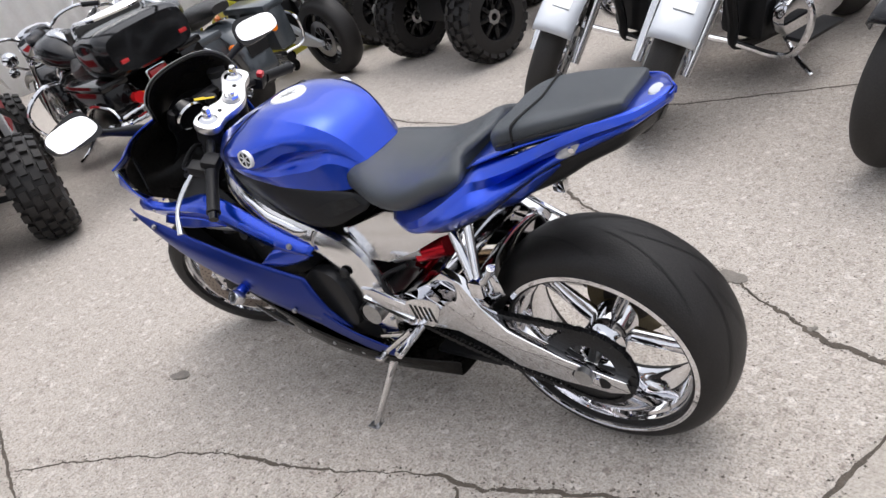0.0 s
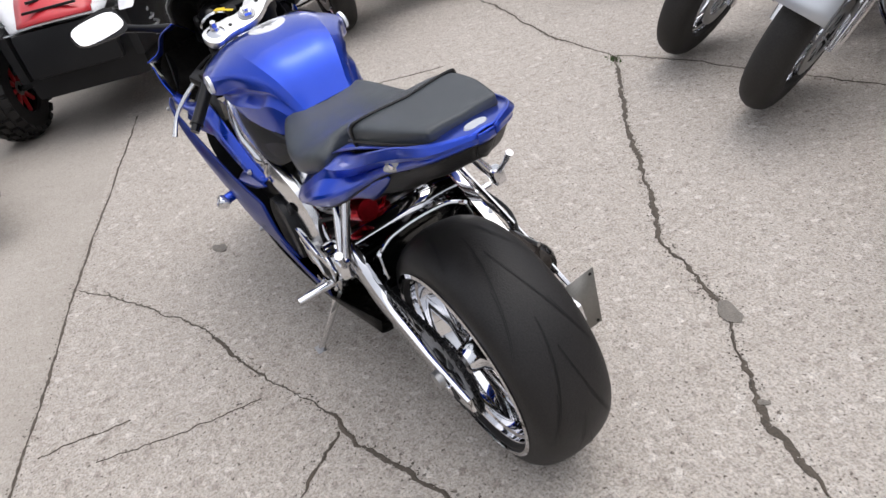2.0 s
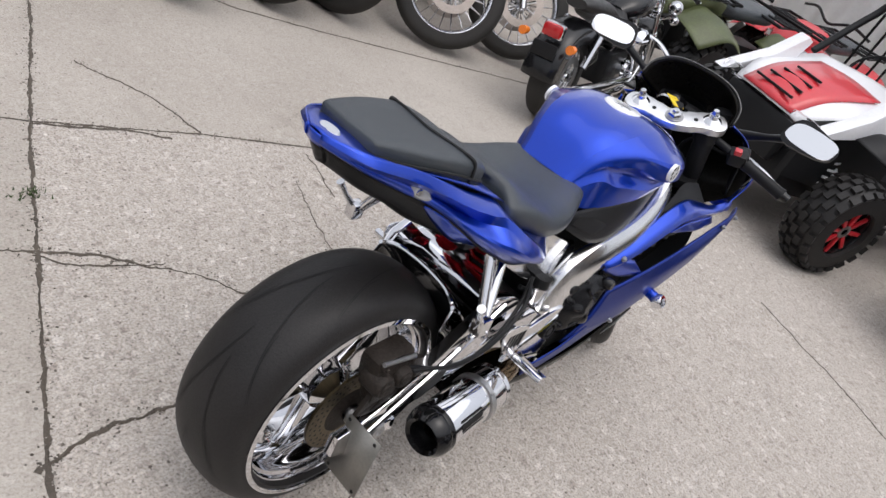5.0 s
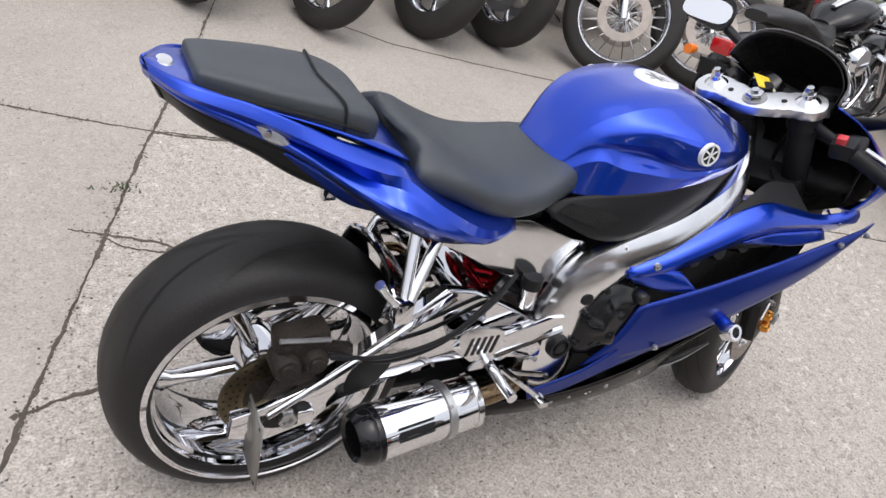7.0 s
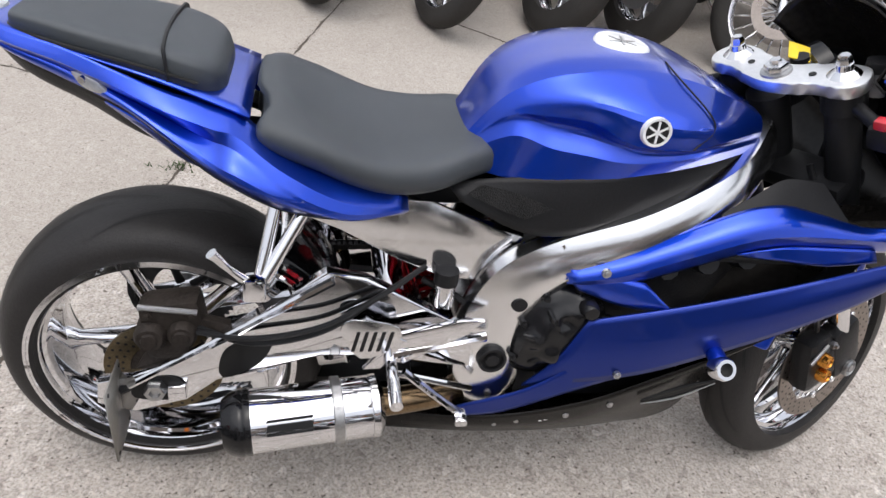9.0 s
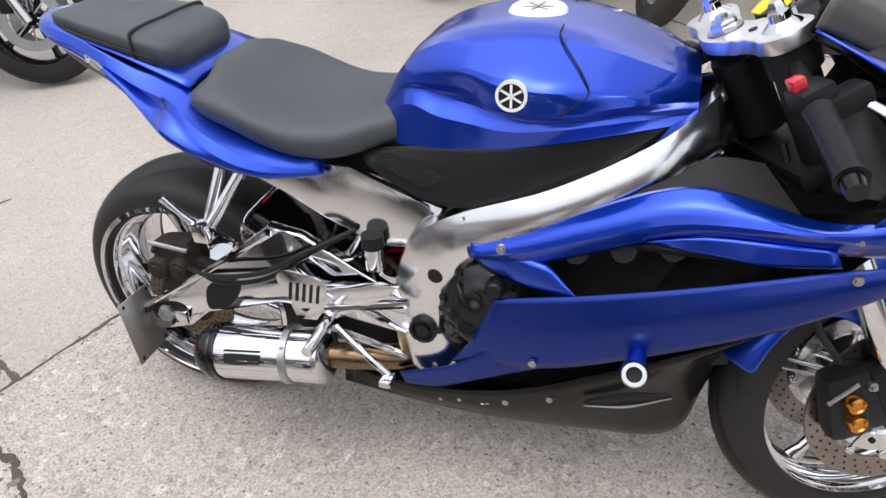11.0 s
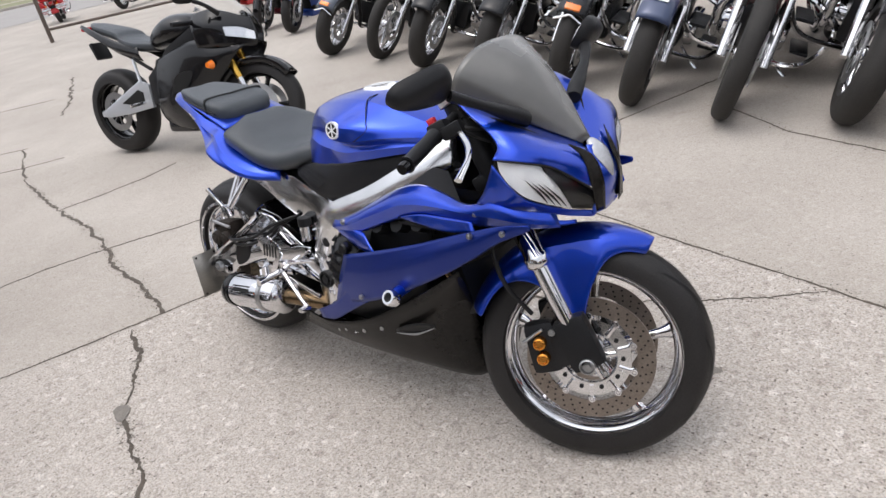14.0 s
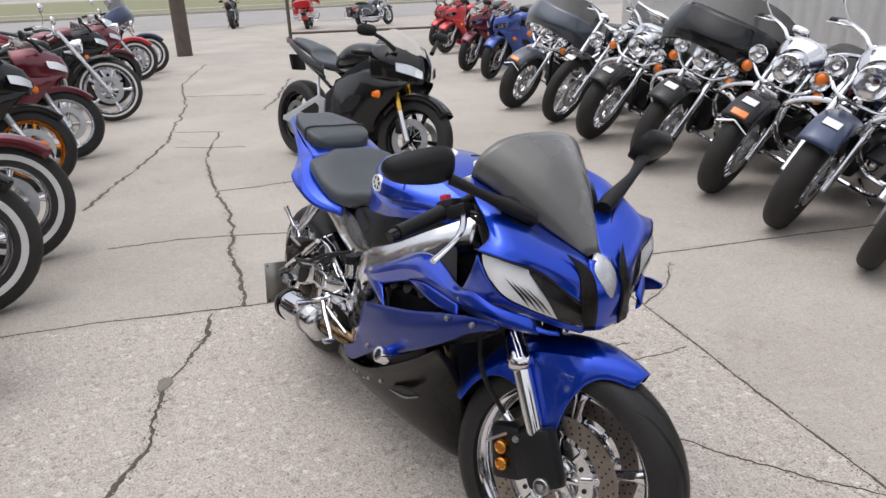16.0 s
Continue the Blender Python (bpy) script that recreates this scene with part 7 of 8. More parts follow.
    put("plate_holder", (1,), lambda: box(0.012, 0.17, 0.09, (-2.0, 0, 0.5), 0.006), PLASTIC, b)
    for s in (1, -1):
        put("rear_indicator", (s,), lambda: tube([(-1.96, s * 0.17, 0.56), (-1.99, s * 0.17, 0.56), (-2.02, s * 0.17, 0.56)], [0.024, 0.03, 0.028], 14), AMBER_LENS, b, "amber rear indicator")
        put("shock", (s,), lambda: tube([(-1.55, s * 0.13, 0.4), (-1.45, s * 0.14, 0.66)], 0.028, 10), CHROME, b)
        if bags:
            bag = put("saddlebag", (s,), lambda: box(0.55, 0.17, 0.3, (-1.68, s * 0.27, 0.52), 0.045), bag_mat or paint, b, "hard saddlebag")
            put("bag_lid", (s,), lambda: box(0.57, 0.18, 0.05, (-1.68, s * 0.27, 0.685), 0.02), bag_mat or paint, bag)
            put("bag_rail", (s,), lambda: tube([(-1.98, s * 0.2, 0.36), (-2.0, s * 0.36, 0.38), (-2.0, s * 0.37, 0.56), (-1.7, s * 0.375, 0.58), (-1.35, s * 0.37, 0.4)], 0.011, 6, 20), CHROME, bag, "chrome bag rail")
    if trunk:
        tr = put("top_box", (1,), lambda: loft([oval(-1.66, 0, 0.84, 0.22, 0.1, 0.12, 4, 24), oval(-1.72, 0, 0.84, 0.29, 0.13, 0.15, 4, 24), oval(-2.0, 0, 0.84, 0.3, 0.13, 0.15, 4, 24), oval(-2.1, 0, 0.84, 0.26, 0.1, 0.12, 4, 24)], 10), bag_mat or paint, b, "large hard top box")
        put("backrest", (1,), lambda: box(0.08, 0.5, 0.16, (-1.64, 0, 0.92), 0.03), LEATHER, tr)
        put("rack", (1,), lambda: tube([(-1.74, -0.24, 0.95), (-1.76, -0.22, 1.02), (-2.0, -0.2, 1.03), (-2.08, 0, 1.03), (-2.0, 0.2, 1.03), (-1.76, 0.22, 1.02), (-1.74, 0.24, 0.95)], 0.012, 6, 40), CHROME, tr, "chrome rack rails")
        for k in range(3):
            put("rack_bar", (k,), lambda: tube([(-1.8 - 0.08 * k, -0.21, 1.025), (-1.8 - 0.08 * k, 0.21, 1.025)], 0.009, 6), CHROME, tr)
        for s in (1, -1):
            put("box_lamp", (s,), lambda: box(0.02, 0.05, 0.025, (-2.105, s * 0.2, 0.79), 0.008), RED_LENS, tr)
            put("bumper", (s,), lambda: tube([(-2.02, s * 0.08, 0.46), (-2.06, s * 0.25, 0.46), (-2.04, s * 0.37, 0.46), (-1.9, s * 0.4, 0.46)], 0.02, 8, 14, 1.6), CHROME, b, "chrome rear bumper")
            for zz in (0.4, 0.52):
                put("bumper_bar", (s, zz), lambda: tube([(-2.02, s * 0.1, zz), (-2.05, s * 0.36, zz)], 0.014, 8), CHROME, b)
            put("bumper_lamp", (s,), lambda: tube([(-2.03, s * 0.22, 0.58), (-2.08, s * 0.22, 0.58)], 0.035, 14), RED_LENS, b)
    return b


def sport_bike(fx, fy, heading, label, paint, lean=8, steer=15, wheel_mat=None, fork_mat=None, group="motorcycles parked in rows", trim=None, screen=True):
    """A faired sport motorcycle; origin under the front axle, x forward."""
    base = 1.38
    b = thing("sport_motorcycle", label, "motorcycle", pose(fx, fy, 0.006, 0, 0, heading) @ pose(0, 0, 0, -lean), group)
    wm, fm, trim = wheel_mat or GLOSS_BLACK, fork_mat or STEEL, trim or paint
    piv = Vector((-0.3, 0, 0.86))
    ax = Vector((-math.sin(radians(25)), 0, math.cos(radians(25))))
    st = Matrix.Translation(piv) @ Matrix.Rotation(radians(steer), 4, ax) @ Matrix.Translation(-piv)
    bg_wheel("front_wheel", b, st @ Matrix.Translation((0, 0, 0.298)), 0.298, 0.06, 0.214, "cast", False, RUBBER, wm)
    bg_wheel("rear_wheel", b, Matrix.Translation((-base, 0, 0.312)), 0.312, 0.09, 0.214, "cast", False, RUBBER, wm)
    for s in (1, -1):
        a = Vector((-0.01, s * 0.1, 0.3))
        leg = put("fork_leg", (s, "sp"), lambda: tube([a, a + ax * 0.2, a + ax * 0.2, a + ax * 0.62], [0.02, 0.02, 0.026, 0.026], 12), fm, b, "upside-down fork leg", st)
        put("brake_caliper", (s,), lambda: box(0.05, 0.05, 0.11, (-0.08, s * 0.095, 0.38), 0.014), CAST, leg)
        side = [[(-0.75, s * 0.15, 0.66), (-0.5, s * 0.19, 0.72), (-0.3, s * 0.2, 0.76), (-0.1, s * 0.17, 0.72), (0.05, s * 0.1, 0.7)],
                [(-0.78, s * 0.16, 0.58), (-0.55, s * 0.205, 0.62), (-0.33, s * 0.225, 0.64), (-0.15, s * 0.21, 0.63), (0.0, s * 0.14, 0.66)],
                [(-0.8, s * 0.165, 0.45), (-0.6, s * 0.215, 0.46), (-0.42, s * 0.225, 0.46), (-0.27, s * 0.2, 0.48), (-0.12, s * 0.16, 0.54)],
                [(-0.8, s * 0.16, 0.3), (-0.65, s * 0.19, 0.28), (-0.5, s * 0.19, 0.27), (-0.38, s * 0.17, 0.32), (-0.25, s * 0.14, 0.42)],
                [(-0.78, s * 0.1, 0.19), (-0.65, s * 0.12, 0.17), (-0.52, s * 0.12, 0.165), (-0.44, s * 0.1, 0.2), (-0.34, s * 0.09, 0.3)]]
        put("side_fairing", (s,), lambda: skin(side, 22, 16), paint, b, "glossy side fairing").modifiers.new("thickness", "SOLIDIFY").thickness = 0.004
        put("fork_shoe", (s,), lambda: tube([a - ax * 0.02, a + ax * 0.2], 0.024, 10), POLISHED, leg, "silver lower fork tube")
        put("vent", (s,), lambda: slab(smooth_outline([(-0.34, 0.57), (-0.5, 0.55), (-0.56, 0.44), (-0.42, 0.47)], 4), s * 0.21, s * 0.229, 0), PRINT, b)
        tail = [[(-0.92, s * 0.14, 0.76), (-1.15, s * 0.13, 0.82), (-1.4, s * 0.1, 0.91), (-1.58, s * 0.05, 0.96)], [(-0.9, s * 0.155, 0.7), (-1.15, s * 0.145, 0.76), (-1.4, s * 0.11, 0.86), (-1.6, s * 0.05, 0.94)], [(-0.9, s * 0.13, 0.66), (-1.15, s * 0.11, 0.72), (-1.38, s * 0.07, 0.83), (-1.58, s * 0.03, 0.92)]]
        put("tail_fairing", (s,), lambda: skin(tail, 18, 6), paint, b, "tail fairing").modifiers.new("thickness", "SOLIDIFY").thickness = 0.004
        nose = [[(-0.3, s * 0.17, 0.92), (-0.12, s * 0.15, 0.93), (0.06, s * 0.02, 0.86)], [(-0.28, s * 0.22, 0.83), (-0.1, s * 0.2, 0.83), (0.1, s * 0.03, 0.76)], [(-0.26, s * 0.21, 0.7), (-0.08, s * 0.18, 0.7), (0.08, s * 0.03, 0.68)]]
        put("nose_fairing", (s,), lambda: skin(nose, 16, 10), paint, b, "nose fairing").modifiers.new("thickness", "SOLIDIFY").thickness = 0.004
        put("headlight", (s,), lambda: skin([[(-0.03, s * 0.185, 0.82), (0.04, s * 0.12, 0.81), (0.1, s * 0.045, 0.775)], [(-0.02, s * 0.185, 0.765), (0.05, s * 0.12, 0.745), (0.105, s * 0.045, 0.725)]], 10, 4, True), CLEAR, b, "slanted headlight")
        put("headlight_bowl", (s,), lambda: skin([[(-0.04, s * 0.18, 0.82), (0.03, s * 0.115, 0.81), (0.09, s * 0.045, 0.775)], [(-0.03, s * 0.18, 0.765), (0.04, s * 0.115, 0.745), (0.095, s * 0.045, 0.725)]], 10, 4, True), CHROME, b)
        mir = put("mirror", (s,), lambda: tube([(-0.06, s * 0.17, 0.9), (-0.1, s * 0.24, 0.96), (-0.14, s * 0.29, 0.99)], [0.018, 0.012, 0.014], 8, 8), PLASTIC, b, "black mirror", None)
        put("mirror_shell", (s,), lambda: loft([oval(-0.13, s * 0.34, 1.01, 0.03, 0.014, 0.012, 2.6, 16), oval(-0.15, s * 0.34, 1.01, 0.075, 0.04, 0.032, 3, 16), oval(-0.17, s * 0.34, 1.01, 0.078, 0.042, 0.034, 3, 16)], 6), PLASTIC, mir)
        put("clip_on", (s,), lambda: tube([(-0.3, s * 0.1, 0.86), (-0.4, s * 0.33, 0.82)], 0.015, 10), PLASTIC, b, "", st)
        put("swingarm", (s,), lambda: slab([(-0.88, 0.5), (-0.98, 0.53), (-1.18, 0.44), (-1.4, 0.345), (-1.46, 0.325), (-1.46, 0.29), (-1.38, 0.28), (-1.15, 0.3), (-0.88, 0.34)], s * 0.125, s * 0.155, 0.008), SILVER_PAINT, b, "silver swingarm")
        put("arm_window", (s,), lambda: slab([(-0.95, 0.45), (-1.0, 0.47), (-1.2, 0.38), (-1.05, 0.36), (-0.95, 0.38)], s * 0.1555, s * 0.158, 0), PRINT, b)
        put("subframe_tube", (s,), lambda: tube([(-0.85, s * 0.12, 0.6), (-1.05, s * 0.11, 0.7), (-1.3, s * 0.08, 0.82)], 0.013, 8, 8), PLASTIC, b)
        put("hanger_tube", (s,), lambda: tube([(-1.02, s * 0.12, 0.68), (-0.96, s * 0.15, 0.52)], 0.011, 8), SILVER_PAINT, b)
        put("footrest", (s,), lambda: tube([(-0.95, s * 0.15, 0.38), (-0.97, s * 0.27, 0.37)], 0.012, 8), POLISHED, b)
        put("frame_spar", (s,), lambda: slab([(-0.32, 0.86), (-0.6, 0.74), (-0.86, 0.55), (-0.86, 0.36), (-0.78, 0.36), (-0.74, 0.5), (-0.55, 0.64), (-0.3, 0.75)], s * 0.13, s * 0.16, 0.01), PLASTIC, b)
        put("indicator", (s,), lambda: tube([(-0.16, s * 0.22, 0.6), (-0.16, s * 0.26, 0.6)], [0.03, 0.018], 10), AMBER_LENS, b, "amber indicator")
    tank_r = [oval(-0.4, 0, 0.84, 0.08, 0.04, 0.06, 2.4, 20), oval(-0.48, 0, 0.84, 0.16, 0.09, 0.08, 2.4, 20), oval(-0.62, 0, 0.83, 0.18, 0.11, 0.09, 2.4, 20), oval(-0.78, 0, 0.79, 0.13, 0.08, 0.07, 2.4, 20), oval(-0.86, 0, 0.76, 0.06, 0.04, 0.04, 2.4, 20)]
    put("fuel_tank", ("sp",), lambda: loft(tank_r, 16), trim, b, "sculpted fuel tank")
    seat_r = [oval(-0.82, 0, 0.76, 0.09, 0.03, 0.05, 2.8, 18), oval(-0.95, 0, 0.77, 0.15, 0.035, 0.05, 2.8, 18), oval(-1.1, 0, 0.81, 0.13, 0.035, 0.05, 2.8, 18), oval(-1.16, 0, 0.86, 0.12, 0.03, 0.06, 2.8, 18), oval(-1.4, 0, 0.92, 0.09, 0.03, 0.04, 2.8, 18), oval(-1.5, 0, 0.95, 0.03, 0.012, 0.02, 2.8, 18)]
    put("seat", ("sp",), lambda: loft(seat_r, 20), VINYL, b, "black vinyl seat")
    put("engine", ("sp",), lambda: box(0.46, 0.3, 0.36, (-0.58, 0, 0.42), 0.04), CAST, b)
    put("belly_pan", ("sp",), lambda: box(0.5, 0.26, 0.1, (-0.56, 0, 0.2), 0.04), paint, b)
    put("rear_hanger", (1,), lambda: box(0.03, 0.13, 0.13, (-1.5, 0, 0.76), 0.01, None, Matrix.Rotation(radians(-25), 4, "Y")), PLASTIC, b, "black plate hanger")
    put("rear_lamp", (1,), lambda: box(0.03, 0.1, 0.035, (-1.585, 0, 0.925), 0.01), RED_LENS, b)
    put("front_guard", ("sp",), lambda: arc_guard((0, 0.298), 0.312, 0.072, 40, 150, 0.04, 0.018), paint, b, "front mudguard", st).modifiers.new("thickness", "SOLIDIFY").thickness = 0.004
    put("side_stand", ("sp",), lambda: tube([(-0.75, 0.14, 0.22), (-0.7, 0.28, 0.045)], 0.011, 8), PLASTIC, b)
    if screen:
        sc = [[(-0.28, y, 0.93 + 0.12 * (1 - (y / 0.17) ** 2)) for y in (-0.17, -0.09, 0, 0.09, 0.17)], [(-0.13, y, 0.93 + 0.06 * (1 - (y / 0.15) ** 2)) for y in (-0.15, -0.08, 0, 0.08, 0.15)], [(0.05, y, 0.865) for y in (-0.02, -0.01, 0, 0.01, 0.02)]]
        put("windscreen", ("sp",), lambda: skin(sc, 18, 10), SCREEN, b, "clear windscreen")
    return b


def knobby_wheel(name, parent, at, radius=0.3, half=0.12, rim_mat=None, label="knobby off-road tyre"):
    w = put(name, ("kn", radius, half), lambda: tyre_mesh(radius - 0.016, half, radius * 0.52, 0.35, 36), RUBBER, parent, label, at)
    def knobs():
        bm = bmesh.new()
        n = 22
        for i in range(n):
            for k, y in enumerate((-0.85, -0.42, 0.0, 0.42, 0.85)):
                a = 360 * (i + 0.5 * (k % 2)) / n
                rr = radius - 0.012 - (0.03 if abs(y) > 0.8 else 0)
                box(0.03, half * 0.34, radius * 0.17, (0, 0, 0), 0, bm, pose(0, 0, 0, 0, -a, 0) @ Matrix.Translation((rr, y * half, 0)) @ pose(0, 0, 0, 0, 0, 25 * y))
        return bm
    put("tread_block", (radius, half), knobs, RUBBER, w, "chunky tread blocks")
    rm = rim_mat or GLOSS_BLACK
    put("rim", ("kn", radius, half), lambda: lathe([(radius * 0.54, half * 0.8), (radius * 0.5, half * 0.78), (radius * 0.46, half * 0.4), (radius * 0.2, half * 0.3), (0, half * 0.35), (0, -half * 0.35), (radius * 0.2, -half * 0.3), (radius * 0.46, -half * 0.4), (radius * 0.5, -half * 0.78), (radius * 0.54, -half * 0.8)], 36), GLOSS_BLACK, w)
    for i in range(8):
        for s in (1, -1):
            put("rim_spoke", (radius, half, s), lambda: box(radius * 0.36, 0.02, 0.03, (radius * 0.32, s * half * 0.62, 0), 0.006), rm, w, "", spin(i, 8))
    put("lug_ring", (radius, half), lambda: lathe([(0.025, half * 0.66), (0.05, half * 0.66), (0.05, half * 0.7), (0.025, half * 0.7)], 20, True), STEEL, w)
    return w


def quad(fx, fy, heading, label, paint, rack=True, rim_mat=None):
    """A four-wheeled all-terrain vehicle; origin midway between its front wheels."""
    b = thing("quad_bike", label, "quad bike", pose(fx, fy, 0, 0, 0, heading), "quad bikes at the lot's edge")
    for x in (0, -1.25):
        for s in (1, -1):
            knobby_wheel("wheel", b, pose(x, s * 0.45, 0.3), 0.3, 0.12, rim_mat)
            put("suspension_arm", (x, s), lambda: tube([(x, s * 0.38, 0.32), (x, s * 0.1, 0.4)], 0.018, 8), PLASTIC, b)
            put("shock", (x, s), lambda: tube([(x, s * 0.3, 0.34), (x - 0.02, s * 0.16, 0.66)], 0.03, 10), STEEL, b)
            put("fender", (x, s), lambda: skin([[(x + 0.3, s * 0.22, 0.62), (x, s * 0.2, 0.74), (x - 0.32, s * 0.22, 0.66)], [(x + 0.34, s * 0.4, 0.6), (x, s * 0.42, 0.72), (x - 0.36, s * 0.42, 0.62)], [(x + 0.3, s * 0.58, 0.52), (x, s * 0.6, 0.64), (x - 0.34, s * 0.58, 0.52)]], 16, 8), paint, b, "moulded plastic mudguard").modifiers.new("thickness", "SOLIDIFY").thickness = 0.006
    put("chassis", (1,), lambda: box(1.5, 0.3, 0.24, (-0.62, 0, 0.42), 0.04), PLASTIC, b)
    put("hood", (1,), lambda: loft([oval(0.28, 0, 0.62, 0.12, 0.06, 0.08, 3, 20), oval(0.15, 0, 0.7, 0.2, 0.09, 0.1, 3, 20), oval(-0.15, 0, 0.8, 0.2, 0.08, 0.12, 3, 20), oval(-0.4, 0, 0.76, 0.14, 0.06, 0.1, 3, 20)], 12), paint, b, "moulded front body")
    put("seat", ("q",), lambda: loft([oval(-0.4, 0, 0.78, 0.1, 0.06, 0.06, 3, 18), oval(-0.6, 0, 0.76, 0.15, 0.07, 0.07, 3, 18), oval(-1.1, 0, 0.8, 0.16, 0.07, 0.07, 3, 18), oval(-1.2, 0, 0.8, 0.1, 0.04, 0.04, 3, 18)], 14), VINYL, b, "black seat")
    put("handlebar", ("q",), lambda: tube([(-0.5, -0.4, 0.98), (-0.38, -0.2, 1.02), (-0.34, 0, 0.94), (-0.38, 0.2, 1.02), (-0.5, 0.4, 0.98)], 0.014, 8, 24), PLASTIC, b)
    for s in (1, -1):
        put("headlight", ("q", s), lambda: box(0.05, 0.12, 0.07, (0.27, s * 0.14, 0.64), 0.02), CLEAR, b, "clear headlight")
    if rack:
        for x in (0.02, -1.2):
            r = put("rack", (x,), lambda: tube([(x + 0.28, -0.36, 0.82), (x + 0.28, 0.36, 0.82), (x - 0.24, 0.36, 0.86), (x - 0.24, -0.36, 0.86), (x + 0.28, -0.36, 0.82)], 0.014, 8), PLASTIC, b, "tubular rack")
            for k in range(4):
                put("rack_bar", (x, k, "q"), lambda: tube([(x - 0.16 + 0.11 * k, -0.36, 0.84), (x - 0.16 + 0.11 * k, 0.36, 0.84)], 0.01, 6), PLASTIC, r)
    return b


ROOF_GREY = material("grey_roof_plastic", (0.2, 0.2, 0.2), 0.5, 0, 0, 0.1, 60, 0.12)


def buggy(fx, fy, heading, label, paint, accent):
    """A side-by-side off-road buggy; origin midway between its front wheels."""
    b = thing("off_road_buggy", label, "off-road buggy", pose(fx, fy, 0, 0, 0, heading) @ Matrix.Scale(0.86, 4))
    for x in (0, -2.1):
        for s in (1, -1):
            knobby_wheel("wheel", b, pose(x, s * 0.72, 0.35, 0, 0, -2 if x == 0 else 0), 0.35, 0.13, RED_PLASTIC, "knobby tyre on a red-spoked rim")
            for z in (0.34, 0.46):
                put("suspension_arm", (x, s, z, "b"), lambda: tube([(x, s * 0.62, z), (x - 0.1, s * 0.2, z + 0.04)], 0.022, 8), PLASTIC, b)
            coil = [(x - 0.06 + 0.045 * math.cos(i * 0.8), s * (0.46 - 0.12 * i / 50) + 0.045 * math.sin(i * 0.8), 0.42 + 0.32 * i / 50) for i in range(51)]
            put("coil_shock", (x, s), lambda: tube(coil, 0.01, 6), WHITE_PAINT, b, "white coil spring")
            put("fender", (x, s, "b"), lambda: skin([[(x + 0.12, s * 0.42, 0.86), (x - 0.1, s * 0.42, 0.94), (x - 0.5, s * 0.5, 0.9)], [(x + 0.1, s * 0.6, 0.84), (x - 0.14, s * 0.64, 0.92), (x - 0.52, s * 0.7, 0.82)], [(x - 0.02, s * 0.72, 0.8), (x - 0.22, s * 0.78, 0.84), (x - 0.55, s * 0.82, 0.66)]], 16, 8), PLASTIC if x == 0 else paint, b, "moulded plastic mudguard").modifiers.new("thickness", "SOLIDIFY").thickness = 0.008
    put("chassis", ("b",), lambda: box(2.7, 0.8, 0.3, (-1.0, 0, 0.45), 0.05), PLASTIC, b)
    hood = [[(0.45, -0.3, 0.78), (0.2, -0.42, 0.92), (-0.25, -0.5, 1.02), (-0.55, -0.55, 1.08)], [(0.52, 0, 0.8), (0.25, 0, 0.97), (-0.25, 0, 1.07), (-0.55, 0, 1.12)], [(0.45, 0.3, 0.78), (0.2, 0.42, 0.92), (-0.25, 0.5, 1.02), (-0.55, 0.55, 1.08)]]
    put("hood", ("b",), lambda: skin(hood, 16, 12), paint, b, "white hood").modifiers.new("thickness", "SOLIDIFY").thickness = 0.01
    put("grille", ("b",), lambda: skin([[(0.47, -0.24, 0.8), (0.22, -0.26, 0.955), (-0.2, -0.28, 1.065)], [(0.535, 0, 0.815), (0.27, 0, 0.985), (-0.2, 0, 1.085)], [(0.47, 0.24, 0.8), (0.22, 0.26, 0.955), (-0.2, 0.28, 1.065)]], 12, 8), accent, b, "red grille panel on the hood").modifiers.new("thickness", "SOLIDIFY").thickness = 0.01
    for k in range(4):
        put("grille_slot", (k,), lambda: box(0.02, 0.34 - 0.04 * k, 0.016, (0.46 - 0.08 * k, 0, 0.872 + 0.045 * k), 0.004), PRINT, b)
    for s in (1, -1):
        put("hood_wing", (s,), lambda: slab([(0.5, 0.76), (0.1, 0.98), (-0.1, 1.16), (-0.16, 1.14), (-0.1, 0.96), (-0.6, 1.0), (-0.62, 0.94), (0.1, 0.84)], s * 0.4, s * 0.5, 0.012), paint, b, "pointed white hood wing")
        put("lower_side", (s,), lambda: slab([(0.42, 0.78), (-0.6, 0.94), (-0.7, 0.5), (-0.3, 0.4), (0.4, 0.45)], s * 0.36, s * 0.42, 0.012), PLASTIC, b, "black inner side panel")
    put("front_face", ("b",), lambda: box(0.1, 0.62, 0.3, (0.44, 0, 0.62), 0.04), PLASTIC, b)
    for s in (1, -1):
        put("headlight", ("b", s), lambda: box(0.08, 0.2, 0.07, (0.44, s * 0.34, 0.8), 0.02), CLEAR, b, "narrow headlight")
        door = [(-0.55, 1.02), (-0.6, 0.5), (-1.3, 0.42), (-1.75, 0.6), (-1.9, 1.0), (-1.3, 0.86)]
        d = put("side_panel", (s,), lambda: slab(door, s * 0.68, s * 0.73, 0.012), paint, b, "white side panel with red graphics")
        put("graphic", (s,), lambda: slab([(-0.75, 0.8), (-0.8, 0.6), (-1.5, 0.56), (-1.78, 0.9), (-1.3, 0.76)], s * 0.731, s * 0.736, 0), accent, d, "red graphic")
        put("cage_post", (s, 0), lambda: tube([(-0.5, s * 0.6, 1.06), (-0.8, s * 0.58, 1.45), (-0.95, s * 0.56, 1.58), (-1.7, s * 0.56, 1.6), (-2.1, s * 0.6, 1.25), (-2.4, s * 0.55, 0.95)], 0.028, 10, 40), PLASTIC, b, "black roll cage tube")
